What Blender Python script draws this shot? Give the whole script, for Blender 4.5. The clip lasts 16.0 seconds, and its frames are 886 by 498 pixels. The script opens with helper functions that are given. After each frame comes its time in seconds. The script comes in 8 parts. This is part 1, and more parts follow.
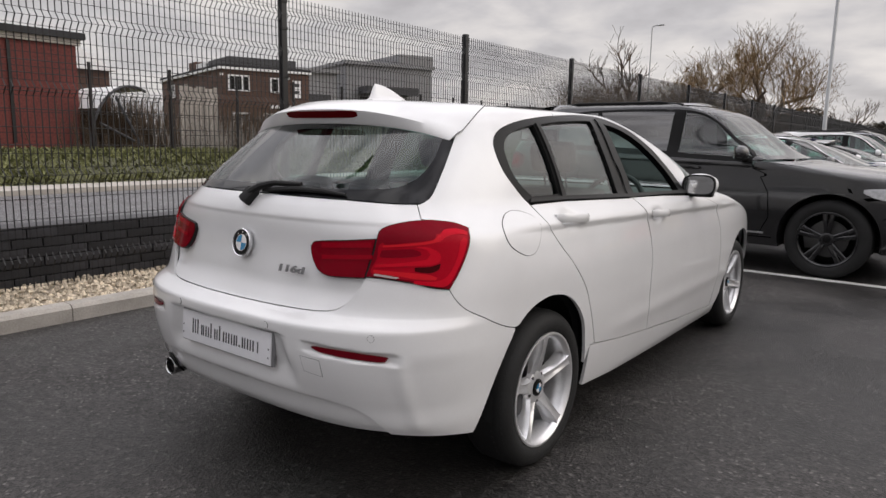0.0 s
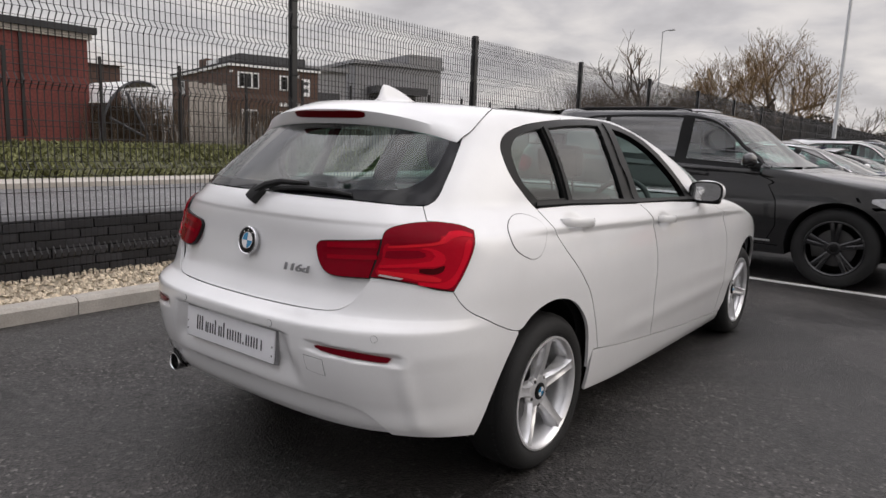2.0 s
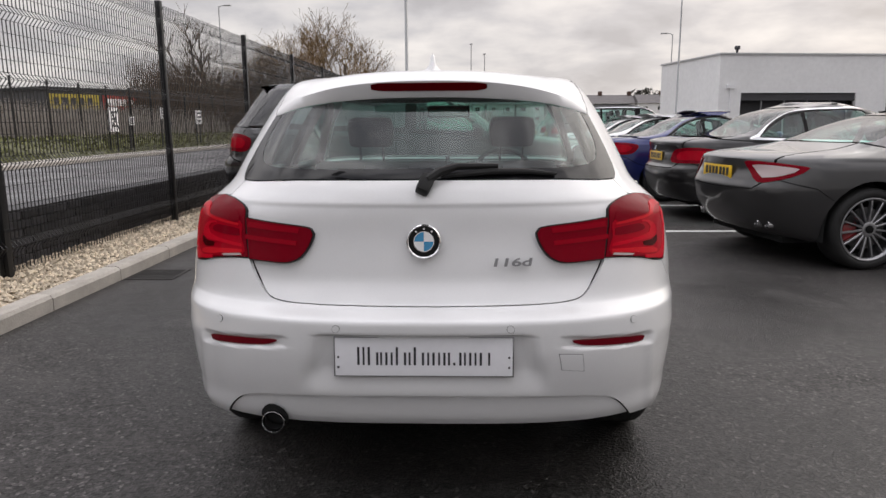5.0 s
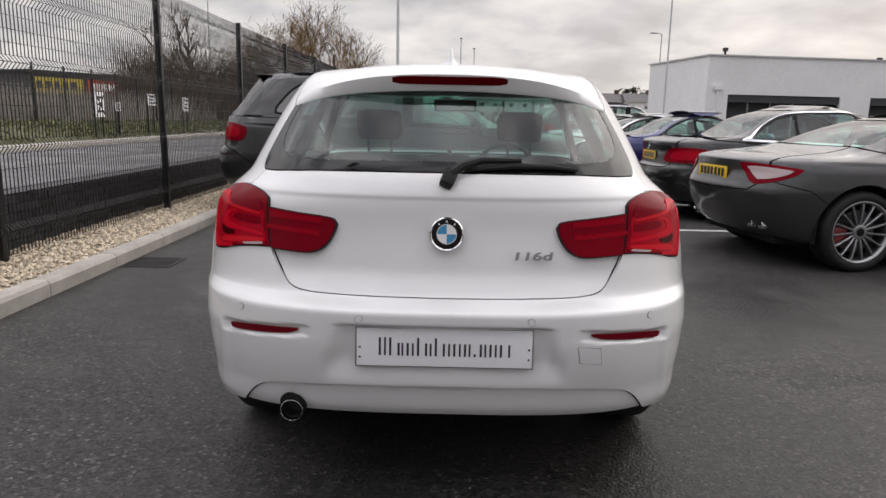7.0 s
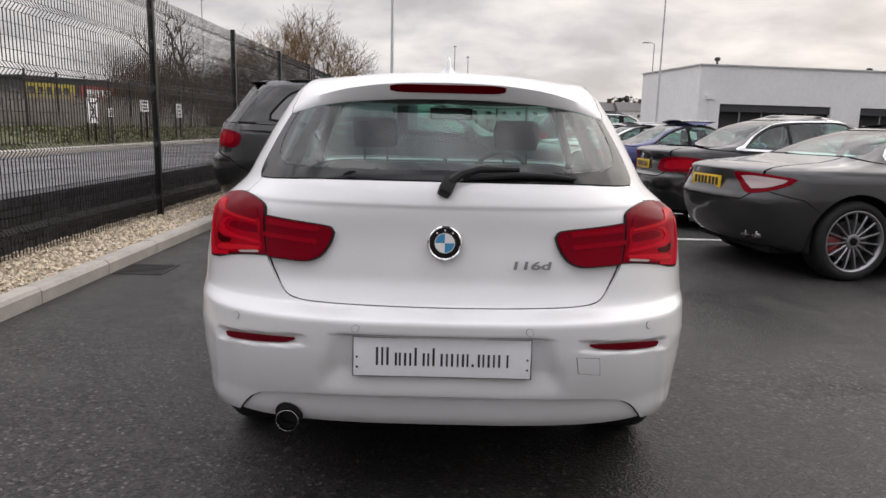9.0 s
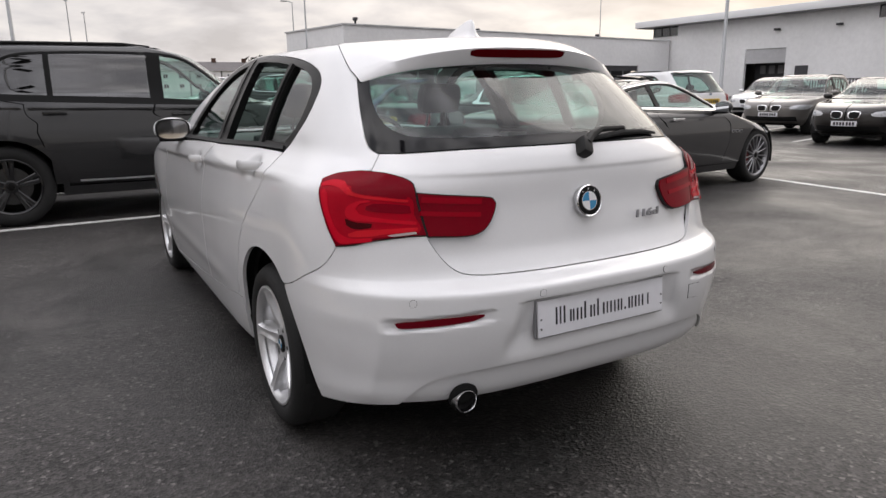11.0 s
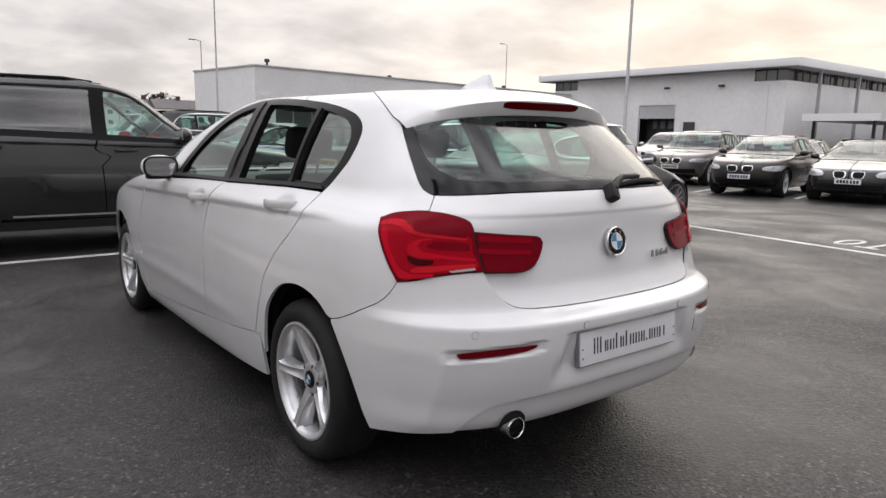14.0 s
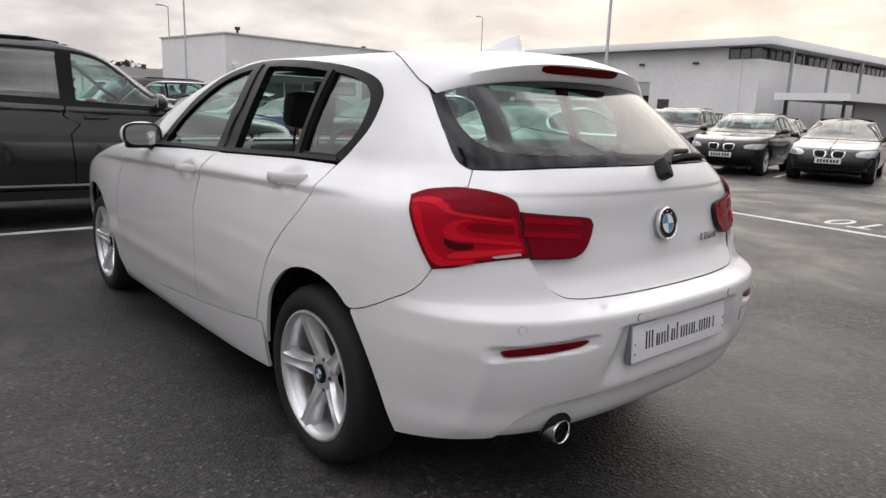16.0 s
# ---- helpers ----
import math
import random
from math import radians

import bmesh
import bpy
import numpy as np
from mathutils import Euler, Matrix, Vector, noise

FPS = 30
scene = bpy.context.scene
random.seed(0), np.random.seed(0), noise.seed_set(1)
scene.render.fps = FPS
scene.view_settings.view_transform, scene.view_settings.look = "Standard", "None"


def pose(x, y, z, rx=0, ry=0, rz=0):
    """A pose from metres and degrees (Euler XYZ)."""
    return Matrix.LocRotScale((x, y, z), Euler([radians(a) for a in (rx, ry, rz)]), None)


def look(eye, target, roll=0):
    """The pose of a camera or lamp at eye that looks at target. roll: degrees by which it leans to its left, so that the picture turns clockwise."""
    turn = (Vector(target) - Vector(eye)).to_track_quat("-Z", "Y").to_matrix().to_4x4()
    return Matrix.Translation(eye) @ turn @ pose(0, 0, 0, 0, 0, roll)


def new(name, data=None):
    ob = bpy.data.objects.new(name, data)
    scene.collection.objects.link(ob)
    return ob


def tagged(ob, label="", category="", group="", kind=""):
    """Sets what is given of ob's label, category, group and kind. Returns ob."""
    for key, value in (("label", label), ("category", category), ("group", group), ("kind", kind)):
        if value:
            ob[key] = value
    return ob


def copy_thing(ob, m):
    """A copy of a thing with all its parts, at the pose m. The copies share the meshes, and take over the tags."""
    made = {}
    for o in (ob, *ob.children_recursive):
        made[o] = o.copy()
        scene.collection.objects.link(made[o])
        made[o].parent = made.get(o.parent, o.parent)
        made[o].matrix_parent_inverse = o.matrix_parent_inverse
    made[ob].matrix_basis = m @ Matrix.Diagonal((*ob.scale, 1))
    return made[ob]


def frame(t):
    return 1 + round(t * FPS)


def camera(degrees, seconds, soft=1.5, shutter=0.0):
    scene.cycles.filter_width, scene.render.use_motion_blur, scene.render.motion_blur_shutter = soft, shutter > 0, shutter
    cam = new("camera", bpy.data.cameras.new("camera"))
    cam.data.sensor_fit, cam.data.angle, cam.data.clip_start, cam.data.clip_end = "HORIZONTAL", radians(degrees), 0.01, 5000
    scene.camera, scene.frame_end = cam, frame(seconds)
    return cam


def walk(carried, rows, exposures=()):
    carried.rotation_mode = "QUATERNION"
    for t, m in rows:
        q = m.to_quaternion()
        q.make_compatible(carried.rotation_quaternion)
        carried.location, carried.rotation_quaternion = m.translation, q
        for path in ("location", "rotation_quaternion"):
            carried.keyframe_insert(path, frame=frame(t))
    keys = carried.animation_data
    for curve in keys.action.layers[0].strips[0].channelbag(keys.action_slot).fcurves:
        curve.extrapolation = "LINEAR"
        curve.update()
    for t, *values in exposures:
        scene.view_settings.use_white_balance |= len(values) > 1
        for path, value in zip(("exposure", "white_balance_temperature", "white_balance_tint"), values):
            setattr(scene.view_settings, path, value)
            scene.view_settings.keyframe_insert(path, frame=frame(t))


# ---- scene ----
cam = camera(66.4, 16.0, soft=1.5)
PATH = [
    (0, (2.035, -1.37, 1.267), (0.84, 0.201, 0.946), 1.0),
    (0.5, (2.039, -1.367, 1.265), (0.834, 0.196, 0.944), 2.2),
    (1, (2.04, -1.366, 1.27), (0.83, 0.191, 0.938), 2.8),
    (1.5, (2.035, -1.364, 1.271), (0.822, 0.192, 0.943), 2.5),
    (2, (2.038, -1.371, 1.271), (0.83, 0.19, 0.952), 2.1),
    (2.5, (2.032, -1.371, 1.263), (0.857, 0.21, 0.916), 1.3),
    (3, (1.778, -1.535, 1.263), (0.814, 0.182, 0.913), 2.3),
    (3.2, (1.645, -1.612, 1.24), (0.803, 0.147, 0.87), 1.3),
    (3.5, (1.338, -1.668, 1.219), (0.562, 0.135, 0.832), 0.9),
    (3.8, (1.012, -1.733, 1.236), (0.306, 0.082, 0.786), 0.4),
    (4, (0.806, -1.755, 1.219), (0.256, 0.127, 0.826), -0.6),
    (4.5, (0.310, -1.816, 1.226), (0.136, 0.135, 0.826), -1.6),
    (4.7, (0.177, -1.852, 1.23), (0.087, 0.113, 0.867), -0.8),
    (6.8, (0.012, -1.887, 1.229), (0.005, 0.077, 0.849), 0.5),
    (7, (0.005, -1.889, 1.229), (-0.01, 0.075, 0.848), 1.1),
    (7.5, (0.004, -1.89, 1.23), (-0.01, 0.073, 0.848), 0.8),
    (8, (0.002, -1.893, 1.236), (-0.009, 0.072, 0.866), 0.8),
    (8.5, (0.003, -1.885, 1.236), (-0.006, 0.084, 0.884), 0.7),
    (9, (-0.01, -1.875, 1.231), (-0.005, 0.093, 0.872), 1.4),
    (9.5, (-0.259, -1.899, 1.236), (0.038, 0.045, 0.876), 1.7),
    (9.7, (-0.421, -1.903, 1.244), (-0.030, 0.019, 0.858), 1.1),
    (10, (-0.677, -1.819, 1.225), (-0.167, 0.076, 0.836), 0.6),
    (10.2, (-0.849, -1.742, 1.233), (-0.242, 0.114, 0.803), -0.0),
    (12.3, (-1.903, -1.375, 1.243), (-0.681, 0.157, 0.842), 0.9),
    (12.5, (-1.904, -1.374, 1.243), (-0.688, 0.165, 0.849), 1.2),
    (13, (-1.904, -1.37, 1.244), (-0.696, 0.179, 0.869), 1.1),
    (13.5, (-1.908, -1.373, 1.246), (-0.71, 0.187, 0.887), 0.7),
    (14, (-1.907, -1.381, 1.247), (-0.706, 0.183, 0.91), 1.1),
    (14.5, (-1.907, -1.379, 1.248), (-0.702, 0.179, 0.901), 1.5),
    (15, (-1.909, -1.371, 1.244), (-0.702, 0.181, 0.88), 1.5),
    (15.5, (-1.926, -1.331, 1.24), (-0.695, 0.198, 0.858), 1.7),
    (16, (-1.896, -1.056, 1.218), (-0.637, 0.444, 0.81), 2.0),
]
walk(cam, [(t, look(eye, target, roll)) for t, eye, target, roll in PATH], exposures=[(0, 0.07), (2.5, 0.07), (3.5, 0.17), (8.0, 0.18), (10.2, 0.24), (12.3, 0.24), (16.0, 0.24)])

# ---- world and light ----
world = bpy.data.worlds.new("overcast_sky")
scene.world = world
world.use_nodes = True
nt = world.node_tree
for n in list(nt.nodes):
    nt.nodes.remove(n)


def node(tree, kind, **sets):
    n = tree.nodes.new(kind)
    for k, v in sets.items():
        if k in n.inputs:
            n.inputs[k].default_value = v
    return n


def link(tree, a, ao, b, bi):
    tree.links.new(a.outputs[ao], b.inputs[bi])


def ramp(tree, stops):
    r = tree.nodes.new("ShaderNodeValToRGB")
    els = r.color_ramp.elements
    while len(els) < len(stops):
        els.new(0.5)
    for e, (p, c) in zip(els, stops):
        e.position = p
        e.color = (c, c, c, 1) if isinstance(c, (int, float)) else (*c, 1)
    return r


def build_sky():
    out = nt.nodes.new("ShaderNodeOutputWorld")
    bg = nt.nodes.new("ShaderNodeBackground")
    sky = nt.nodes.new("ShaderNodeTexSky")
    sky.sky_type = "NISHITA"
    sky.sun_disc = False
    sky.sun_elevation, sky.sun_rotation = radians(14), radians(62)
    tc = nt.nodes.new("ShaderNodeTexCoord")
    # cloud layer seen in perspective: the direction divided by its height
    split = nt.nodes.new("ShaderNodeSeparateXYZ")
    link(nt, tc, "Generated", split, "Vector")
    up = nt.nodes.new("ShaderNodeMath")
    up.operation = "ABSOLUTE"
    link(nt, split, "Z", up, 0)
    bias = nt.nodes.new("ShaderNodeMath")
    bias.operation = "ADD"
    bias.inputs[1].default_value = 0.26
    link(nt, up, "Value", bias, 0)
    flat = nt.nodes.new("ShaderNodeCombineXYZ")
    for k in ("X", "Y"):
        dv = nt.nodes.new("ShaderNodeMath")
        dv.operation = "DIVIDE"
        link(nt, split, k, dv, 0)
        link(nt, bias, "Value", dv, 1)
        link(nt, dv, "Value", flat, k)
    big = node(nt, "ShaderNodeTexNoise", Scale=2.5, Detail=7.0, Roughness=0.52, Distortion=0.2)
    link(nt, flat, "Vector", big, "Vector")
    clouds = ramp(nt, [(0.33, (0.54, 0.53, 0.55)), (0.45, (0.66, 0.65, 0.67)), (0.55, (0.80, 0.78, 0.78)), (0.68, (0.95, 0.92, 0.90))])
    link(nt, big, "Fac", clouds, "Fac")
    # warm break in the cloud low down, round the hidden sun
    near = nt.nodes.new("ShaderNodeVectorMath")
    near.operation = "DOT_PRODUCT"
    near.inputs[1].default_value = (0.85, 0.46, 0.24)
    link(nt, tc, "Generated", near, 0)
    toward = nt.nodes.new("ShaderNodeMapRange")
    toward.inputs["From Min"].default_value = -1.0
    link(nt, near, "Value", toward, "Value")
    glow = ramp(nt, [(0.68, 0.0), (0.90, (0.15, 0.12, 0.09)), (1.0, (0.30, 0.235, 0.15))])
    link(nt, toward, "Result", glow, "Fac")
    warm = nt.nodes.new("ShaderNodeMixRGB")
    warm.blend_type = "ADD"
    warm.inputs[0].default_value = 1.0
    link(nt, clouds, "Color", warm, 1)
    link(nt, glow, "Color", warm, 2)
    scale = nt.nodes.new("ShaderNodeMixRGB")
    scale.blend_type = "MULTIPLY"
    scale.inputs[0].default_value = 1.0
    scale.inputs[2].default_value = (11.2, 10.9, 10.8, 1)
    link(nt, warm, "Color", scale, 1)
    mix = nt.nodes.new("ShaderNodeMixRGB")
    mix.inputs[0].default_value = 0.93
    link(nt, sky, "Color", mix, 1)
    link(nt, scale, "Color", mix, 2)
    # an overcast sky is brightest overhead
    high = nt.nodes.new("ShaderNodeSeparateXYZ")
    link(nt, tc, "Generated", high, "Vector")
    lift = ramp(nt, [(0.0, 0.73), (0.24, 0.73), (0.6, (1.60, 1.63, 1.69)), (1.0, (2.05, 2.11, 2.21))])
    link(nt, high, "Z", lift, "Fac")
    # sky dimmed behind the camera, out of view, to lessen light on car tails
    ahead = nt.nodes.new("ShaderNodeVectorMath")
    ahead.operation = "DOT_PRODUCT"
    ahead.inputs[1].default_value = (-0.48, 0.86, 0.15)
    link(nt, tc, "Generated", ahead, 0)
    front = nt.nodes.new("ShaderNodeMapRange")
    front.inputs["From Min"].default_value = -1.0
    link(nt, ahead, "Value", front, "Value")
    rear_dim = ramp(nt, [(0.0, 0.62), (0.35, 0.84), (0.6, 1.01), (1.0, 1.08)])
    link(nt, front, "Result", rear_dim, "Fac")
    side = nt.nodes.new("ShaderNodeMixRGB")
    side.blend_type = "MULTIPLY"
    side.inputs[0].default_value = 1.0
    link(nt, mix, "Color", side, 1)
    link(nt, rear_dim, "Color", side, 2)
    mix = side
    dome = nt.nodes.new("ShaderNodeMixRGB")
    dome.blend_type = "MULTIPLY"
    dome.inputs[0].default_value = 1.0
    link(nt, mix, "Color", dome, 1)
    link(nt, lift, "Color", dome, 2)
    # closer overhead the single clouds stand out
    small = node(nt, "ShaderNodeTexNoise", Scale=5.5, Detail=6.0, Roughness=0.55, Distortion=0.5)
    link(nt, flat, "Vector", small, "Vector")
    billow = ramp(nt, [(0.36, (0.50, 0.51, 0.53)), (0.46, 0.80), (0.54, 1.15), (0.66, 1.5)])
    link(nt, small, "Fac", billow, "Fac")
    nearer = ramp(nt, [(0.42, 0.0), (0.75, 1.0)])
    link(nt, high, "Z", nearer, "Fac")
    mottle = nt.nodes.new("ShaderNodeMixRGB")
    mottle.blend_type = "MULTIPLY"
    link(nt, nearer, "Color", mottle, 0)
    link(nt, dome, "Color", mottle, 1)
    link(nt, billow, "Color", mottle, 2)
    mix = mottle
    bg.inputs["Strength"].default_value = 0.1
    link(nt, mix, "Color", bg, "Color")
    link(nt, bg, "Background", out, "Surface")


build_sky()
sun = new("sun", bpy.data.lights.new("sun", "SUN"))
sun.data.energy, sun.data.angle, sun.data.color = 0.55, radians(46), (1.0, 0.95, 0.88)
sun.matrix_world = look((26, 15, 20), (0, 0, 0))

# ---- materials ----
def material(name, color, rough=0.5, metal=0.0, coat=0.0, spec=0.5, grain=0.0, scale=40.0, bump=0.0, bump_scale=None, stain=0.0, stain_scale=1.5, object_space=True, alpha=None, transmission=0.0, emission=0.0, ior=1.45, rough_var=0.0):
    """A principled surface with fine grain, broad stains and relief."""
    m = bpy.data.materials.new(name)
    m.use_nodes = True
    t = m.node_tree
    b = t.nodes["Principled BSDF"]
    b.inputs["Base Color"].default_value = (*color, 1)
    b.inputs["Roughness"].default_value = rough
    b.inputs["Metallic"].default_value = metal
    b.inputs["Coat Weight"].default_value = coat
    b.inputs["Coat Roughness"].default_value = 0.04
    b.inputs["Specular IOR Level"].default_value = spec
    b.inputs["Transmission Weight"].default_value = transmission
    b.inputs["IOR"].default_value = ior
    if emission:
        b.inputs["Emission Color"].default_value = (*color, 1)
        b.inputs["Emission Strength"].default_value = emission
    tc = t.nodes.new("ShaderNodeTexCoord")
    if grain or stain:
        fine = node(t, "ShaderNodeTexNoise", Scale=scale, Detail=4.0, Roughness=0.6)
        broad = node(t, "ShaderNodeTexNoise", Scale=stain_scale, Detail=5.0, Roughness=0.6)
        link(t, tc, "Object", fine, "Vector")
        link(t, tc, "Object", broad, "Vector")
        a = ramp(t, [(0.3, 1 - grain), (0.7, 1 + grain)])
        c = ramp(t, [(0.3, 1 - stain), (0.7, 1 + stain)])
        link(t, fine, "Fac", a, "Fac")
        link(t, broad, "Fac", c, "Fac")
        m1 = t.nodes.new("ShaderNodeMixRGB")
        m1.blend_type = "MULTIPLY"
        m1.inputs[0].default_value = 1
        link(t, a, "Color", m1, 1)
        link(t, c, "Color", m1, 2)
        m2 = t.nodes.new("ShaderNodeMixRGB")
        m2.blend_type = "MULTIPLY"
        m2.inputs[0].default_value = 1
        m2.inputs[1].default_value = (*color, 1)
        link(t, m1, "Color", m2, 2)
        link(t, m2, "Color", b, "Base Color")
        if rough_var:
            r = ramp(t, [(0.3, max(0.02, rough - rough_var)), (0.7, min(1, rough + rough_var))])
            link(t, broad, "Fac", r, "Fac")
            link(t, r, "Color", b, "Roughness")
    if bump:
        rel = node(t, "ShaderNodeTexNoise", Scale=bump_scale or scale, Detail=5.0)
        link(t, tc, "Object", rel, "Vector")
        bp = node(t, "ShaderNodeBump", Strength=bump, Distance=0.01)
        link(t, rel, "Fac", bp, "Height")
        link(t, bp, "Normal", b, "Normal")
    return m


M = {}


def mat(name, *a, **k):
    M[name] = material(name, *a, **k)
    return M[name]


# ---- material set ----
def paint(name, color, flake=0.0, rough=0.32, coat=1.0):
    """Car paint: a base under clear lacquer, with faint road film."""
    m = material(name, color, rough=rough, coat=coat, grain=0.02, scale=300, stain=0.03, stain_scale=3.0, spec=0.4)
    b = m.node_tree.nodes["Principled BSDF"]
    b.inputs["Metallic"].default_value = flake
    b.inputs["Coat Roughness"].default_value = 0.05
    M[name] = m
    return m


def pane_glass(name, tint, gloss=1.0, rough=0.01):
    """Thin glazing: tinted see-through with a clear reflection."""
    m = bpy.data.materials.new(name)
    m.use_nodes = True
    t = m.node_tree
    t.nodes.remove(t.nodes["Principled BSDF"])
    out = t.nodes["Material Output"]
    tr = node(t, "ShaderNodeBsdfTransparent", Color=(*tint, 1))
    gl = node(t, "ShaderNodeBsdfGlossy", Color=(1, 1, 1, 1), Roughness=rough)
    # both faces of the pane reflect alike, more towards grazing
    lw = node(t, "ShaderNodeLayerWeight", Blend=0.5)
    power = t.nodes.new("ShaderNodeMath")
    power.operation = "POWER"
    power.inputs[1].default_value = 5.0
    link(t, lw, "Facing", power, 0)
    mul = t.nodes.new("ShaderNodeMath")
    mul.operation = "MULTIPLY_ADD"
    mul.use_clamp = True
    mul.inputs[1].default_value = 0.9
    mul.inputs[2].default_value = 0.085 * gloss
    link(t, power, "Value", mul, 0)
    mx = t.nodes.new("ShaderNodeMixShader")
    link(t, mul, "Value", mx, 0)
    link(t, tr, "BSDF", mx, 1)
    link(t, gl, "BSDF", mx, 2)
    link(t, mx, "Shader", out, "Surface")
    M[name] = m
    return m


paint("paint_white", (0.755, 0.755, 0.76), rough=0.30)
paint("paint_black", (0.024, 0.024, 0.025), flake=0.15, rough=0.25, coat=1.0)
paint("paint_grey", (0.040, 0.039, 0.040), flake=0.4, rough=0.3)
paint("paint_dark", (0.016, 0.015, 0.016), flake=0.3, rough=0.3)
paint("paint_blue", (0.015, 0.022, 0.12), flake=0.3, rough=0.3)
paint("paint_brown", (0.020, 0.017, 0.015), flake=0.4, rough=0.3)
paint("paint_stone", (0.16, 0.15, 0.14), flake=0.5, rough=0.35)
paint("paint_red", (0.25, 0.012, 0.015), rough=0.3)
pane_glass("glass_tint", (0.58, 0.80, 0.74), 0.75)
pane_glass("glass_rear", (0.35, 0.54, 0.49), 0.66)
pane_glass("glass_side", (0.46, 0.62, 0.58), 1.1)
pane_glass("glass_screen", (0.50, 0.64, 0.60), 0.9)
pane_glass("glass_clear", (0.66, 0.86, 0.79), 1.0)
pane_glass("glass_privacy", (0.05, 0.055, 0.055), 1.5)
pane_glass("glass_house", (0.18, 0.2, 0.2), 1.2)
mat("gloss_black", (0.009, 0.009, 0.009), rough=0.28, spec=0.13)
mat("trim_black", (0.014, 0.014, 0.014), rough=0.5, spec=0.25, grain=0.1, scale=200)
mat("frit", (0.006, 0.006, 0.007), rough=0.06, spec=0.3)
mat("liner", (0.006, 0.006, 0.006), rough=0.9)
mat("rubber", (0.012, 0.012, 0.012), rough=0.75, grain=0.15, scale=150, stain=0.25, stain_scale=6, bump=0.15, bump_scale=220)
mat("alloy", (0.74, 0.74, 0.75), rough=0.3, metal=0.65, grain=0.05, scale=120, stain=0.08, stain_scale=8)
mat("alloy_dark", (0.012, 0.012, 0.013), rough=0.25, coat=0.5)
mat("alloy_grey", (0.32, 0.32, 0.33), rough=0.3, metal=0.85)
mat("steel_disc", (0.10, 0.10, 0.10), rough=0.4, metal=1.0, grain=0.1, scale=60)
mat("chrome", (0.75, 0.75, 0.76), rough=0.08, metal=1.0)
mat("lens_dark", (0.18, 0.0006, 0.008), rough=0.12, spec=0.10, stain=0.10, stain_scale=9.0)
mat("lens_red", (0.36, 0.0015, 0.012), rough=0.12, spec=0.10, stain=0.10, stain_scale=9.0)
mat("lens_bright", (0.52, 0.004, 0.018), rough=0.12, spec=0.10, stain=0.10, stain_scale=9.0)
mat("lens_amber", (0.56, 0.010, 0.020), rough=0.12, spec=0.10, stain=0.10, stain_scale=9.0)
mat("lens_black", (0.05, 0.0005, 0.002), rough=0.12, spec=0.10, stain=0.10, stain_scale=9.0)
mat("lens_clear", (0.60, 0.61, 0.63), rough=0.12, coat=0.9, metal=0.5, grain=0.25, scale=30)
mat("reflector", (0.13, 0.002, 0.008), rough=0.25, spec=0.15)
mat("lens_deep", (0.10, 0.0006, 0.003), rough=0.15, spec=0.12)
mat("plate_white", (0.80, 0.80, 0.83), rough=0.35, coat=0.3, grain=0.02)
mat("plate_yellow", (0.78, 0.5, 0.03), rough=0.35, coat=0.3)
mat("print_black", (0.03, 0.03, 0.035), rough=0.4)
mat("badge_blue", (0.03, 0.22, 0.42), rough=0.25, coat=0.6)
mat("badge_white", (0.7, 0.7, 0.7), rough=0.3, coat=0.6)
mat("seat_cloth", (0.03, 0.03, 0.031), rough=0.9, grain=0.06, scale=120, stain=0.1, stain_scale=6)
mat("dash_plastic", (0.022, 0.022, 0.023), rough=0.6, grain=0.1, scale=200)
mat("headlining", (0.07, 0.068, 0.066), rough=0.9, grain=0.05, scale=200)

mat("mirror_silver", (0.7, 0.71, 0.72), rough=0.03, metal=1.0)
mat("lens_pale", (0.45, 0.36, 0.36), rough=0.15, coat=0.5)
mat("lens_mid", (0.27, 0.001, 0.010), rough=0.14, spec=0.1)
mat("shutter_gap", (0.12, 0.12, 0.12), rough=0.6)
# ---- mesh helpers ----
from mathutils import geometry


def link_mesh(name, verts, faces, material, parent=None, label="", normals=None, smooth=True):
    """One mesh object from plain lists; normals: one for each face corner."""
    me = bpy.data.meshes.new(name)
    me.from_pydata([tuple(map(float, v)) for v in verts], [], faces)
    me.materials.append(material)
    if smooth:
        me.polygons.foreach_set("use_smooth", [True] * len(me.polygons))
    if normals is not None and len(normals) == len(me.loops):
        me.normals_split_custom_set([tuple(map(float, n)) for n in normals])
    ob = new(name, me)
    if parent is not None:
        ob.parent = parent
    if label:
        ob["label"] = label
    return ob


def part(name, bm, material, parent, label="", smooth=40):
    """A bmesh as one mesh object under a thing or a part; edges sharper than smooth degrees stay sharp."""
    me = bpy.data.meshes.new(name)
    bmesh.ops.recalc_face_normals(bm, faces=bm.faces)
    if smooth:
        for f in bm.faces:
            f.smooth = True
        lim = radians(smooth)
        for e in bm.edges:
            if len(e.link_faces) == 2 and e.calc_face_angle(0) > lim:
                e.smooth = False
    bm.to_mesh(me)
    bm.free()
    me.materials.append(material)
    ob = new(name, me)
    if parent is not None:
        ob.parent = parent
    if label:
        ob["label"] = label
    return ob


def thing(name, label, category, group="", kind="", m=None):
    """An empty at the base of a thing that parents its parts."""
    ob = new(name)
    ob.empty_display_size = 0.1
    if m is not None:
        ob.matrix_world = m
    return tagged(ob, label, category, group, kind)


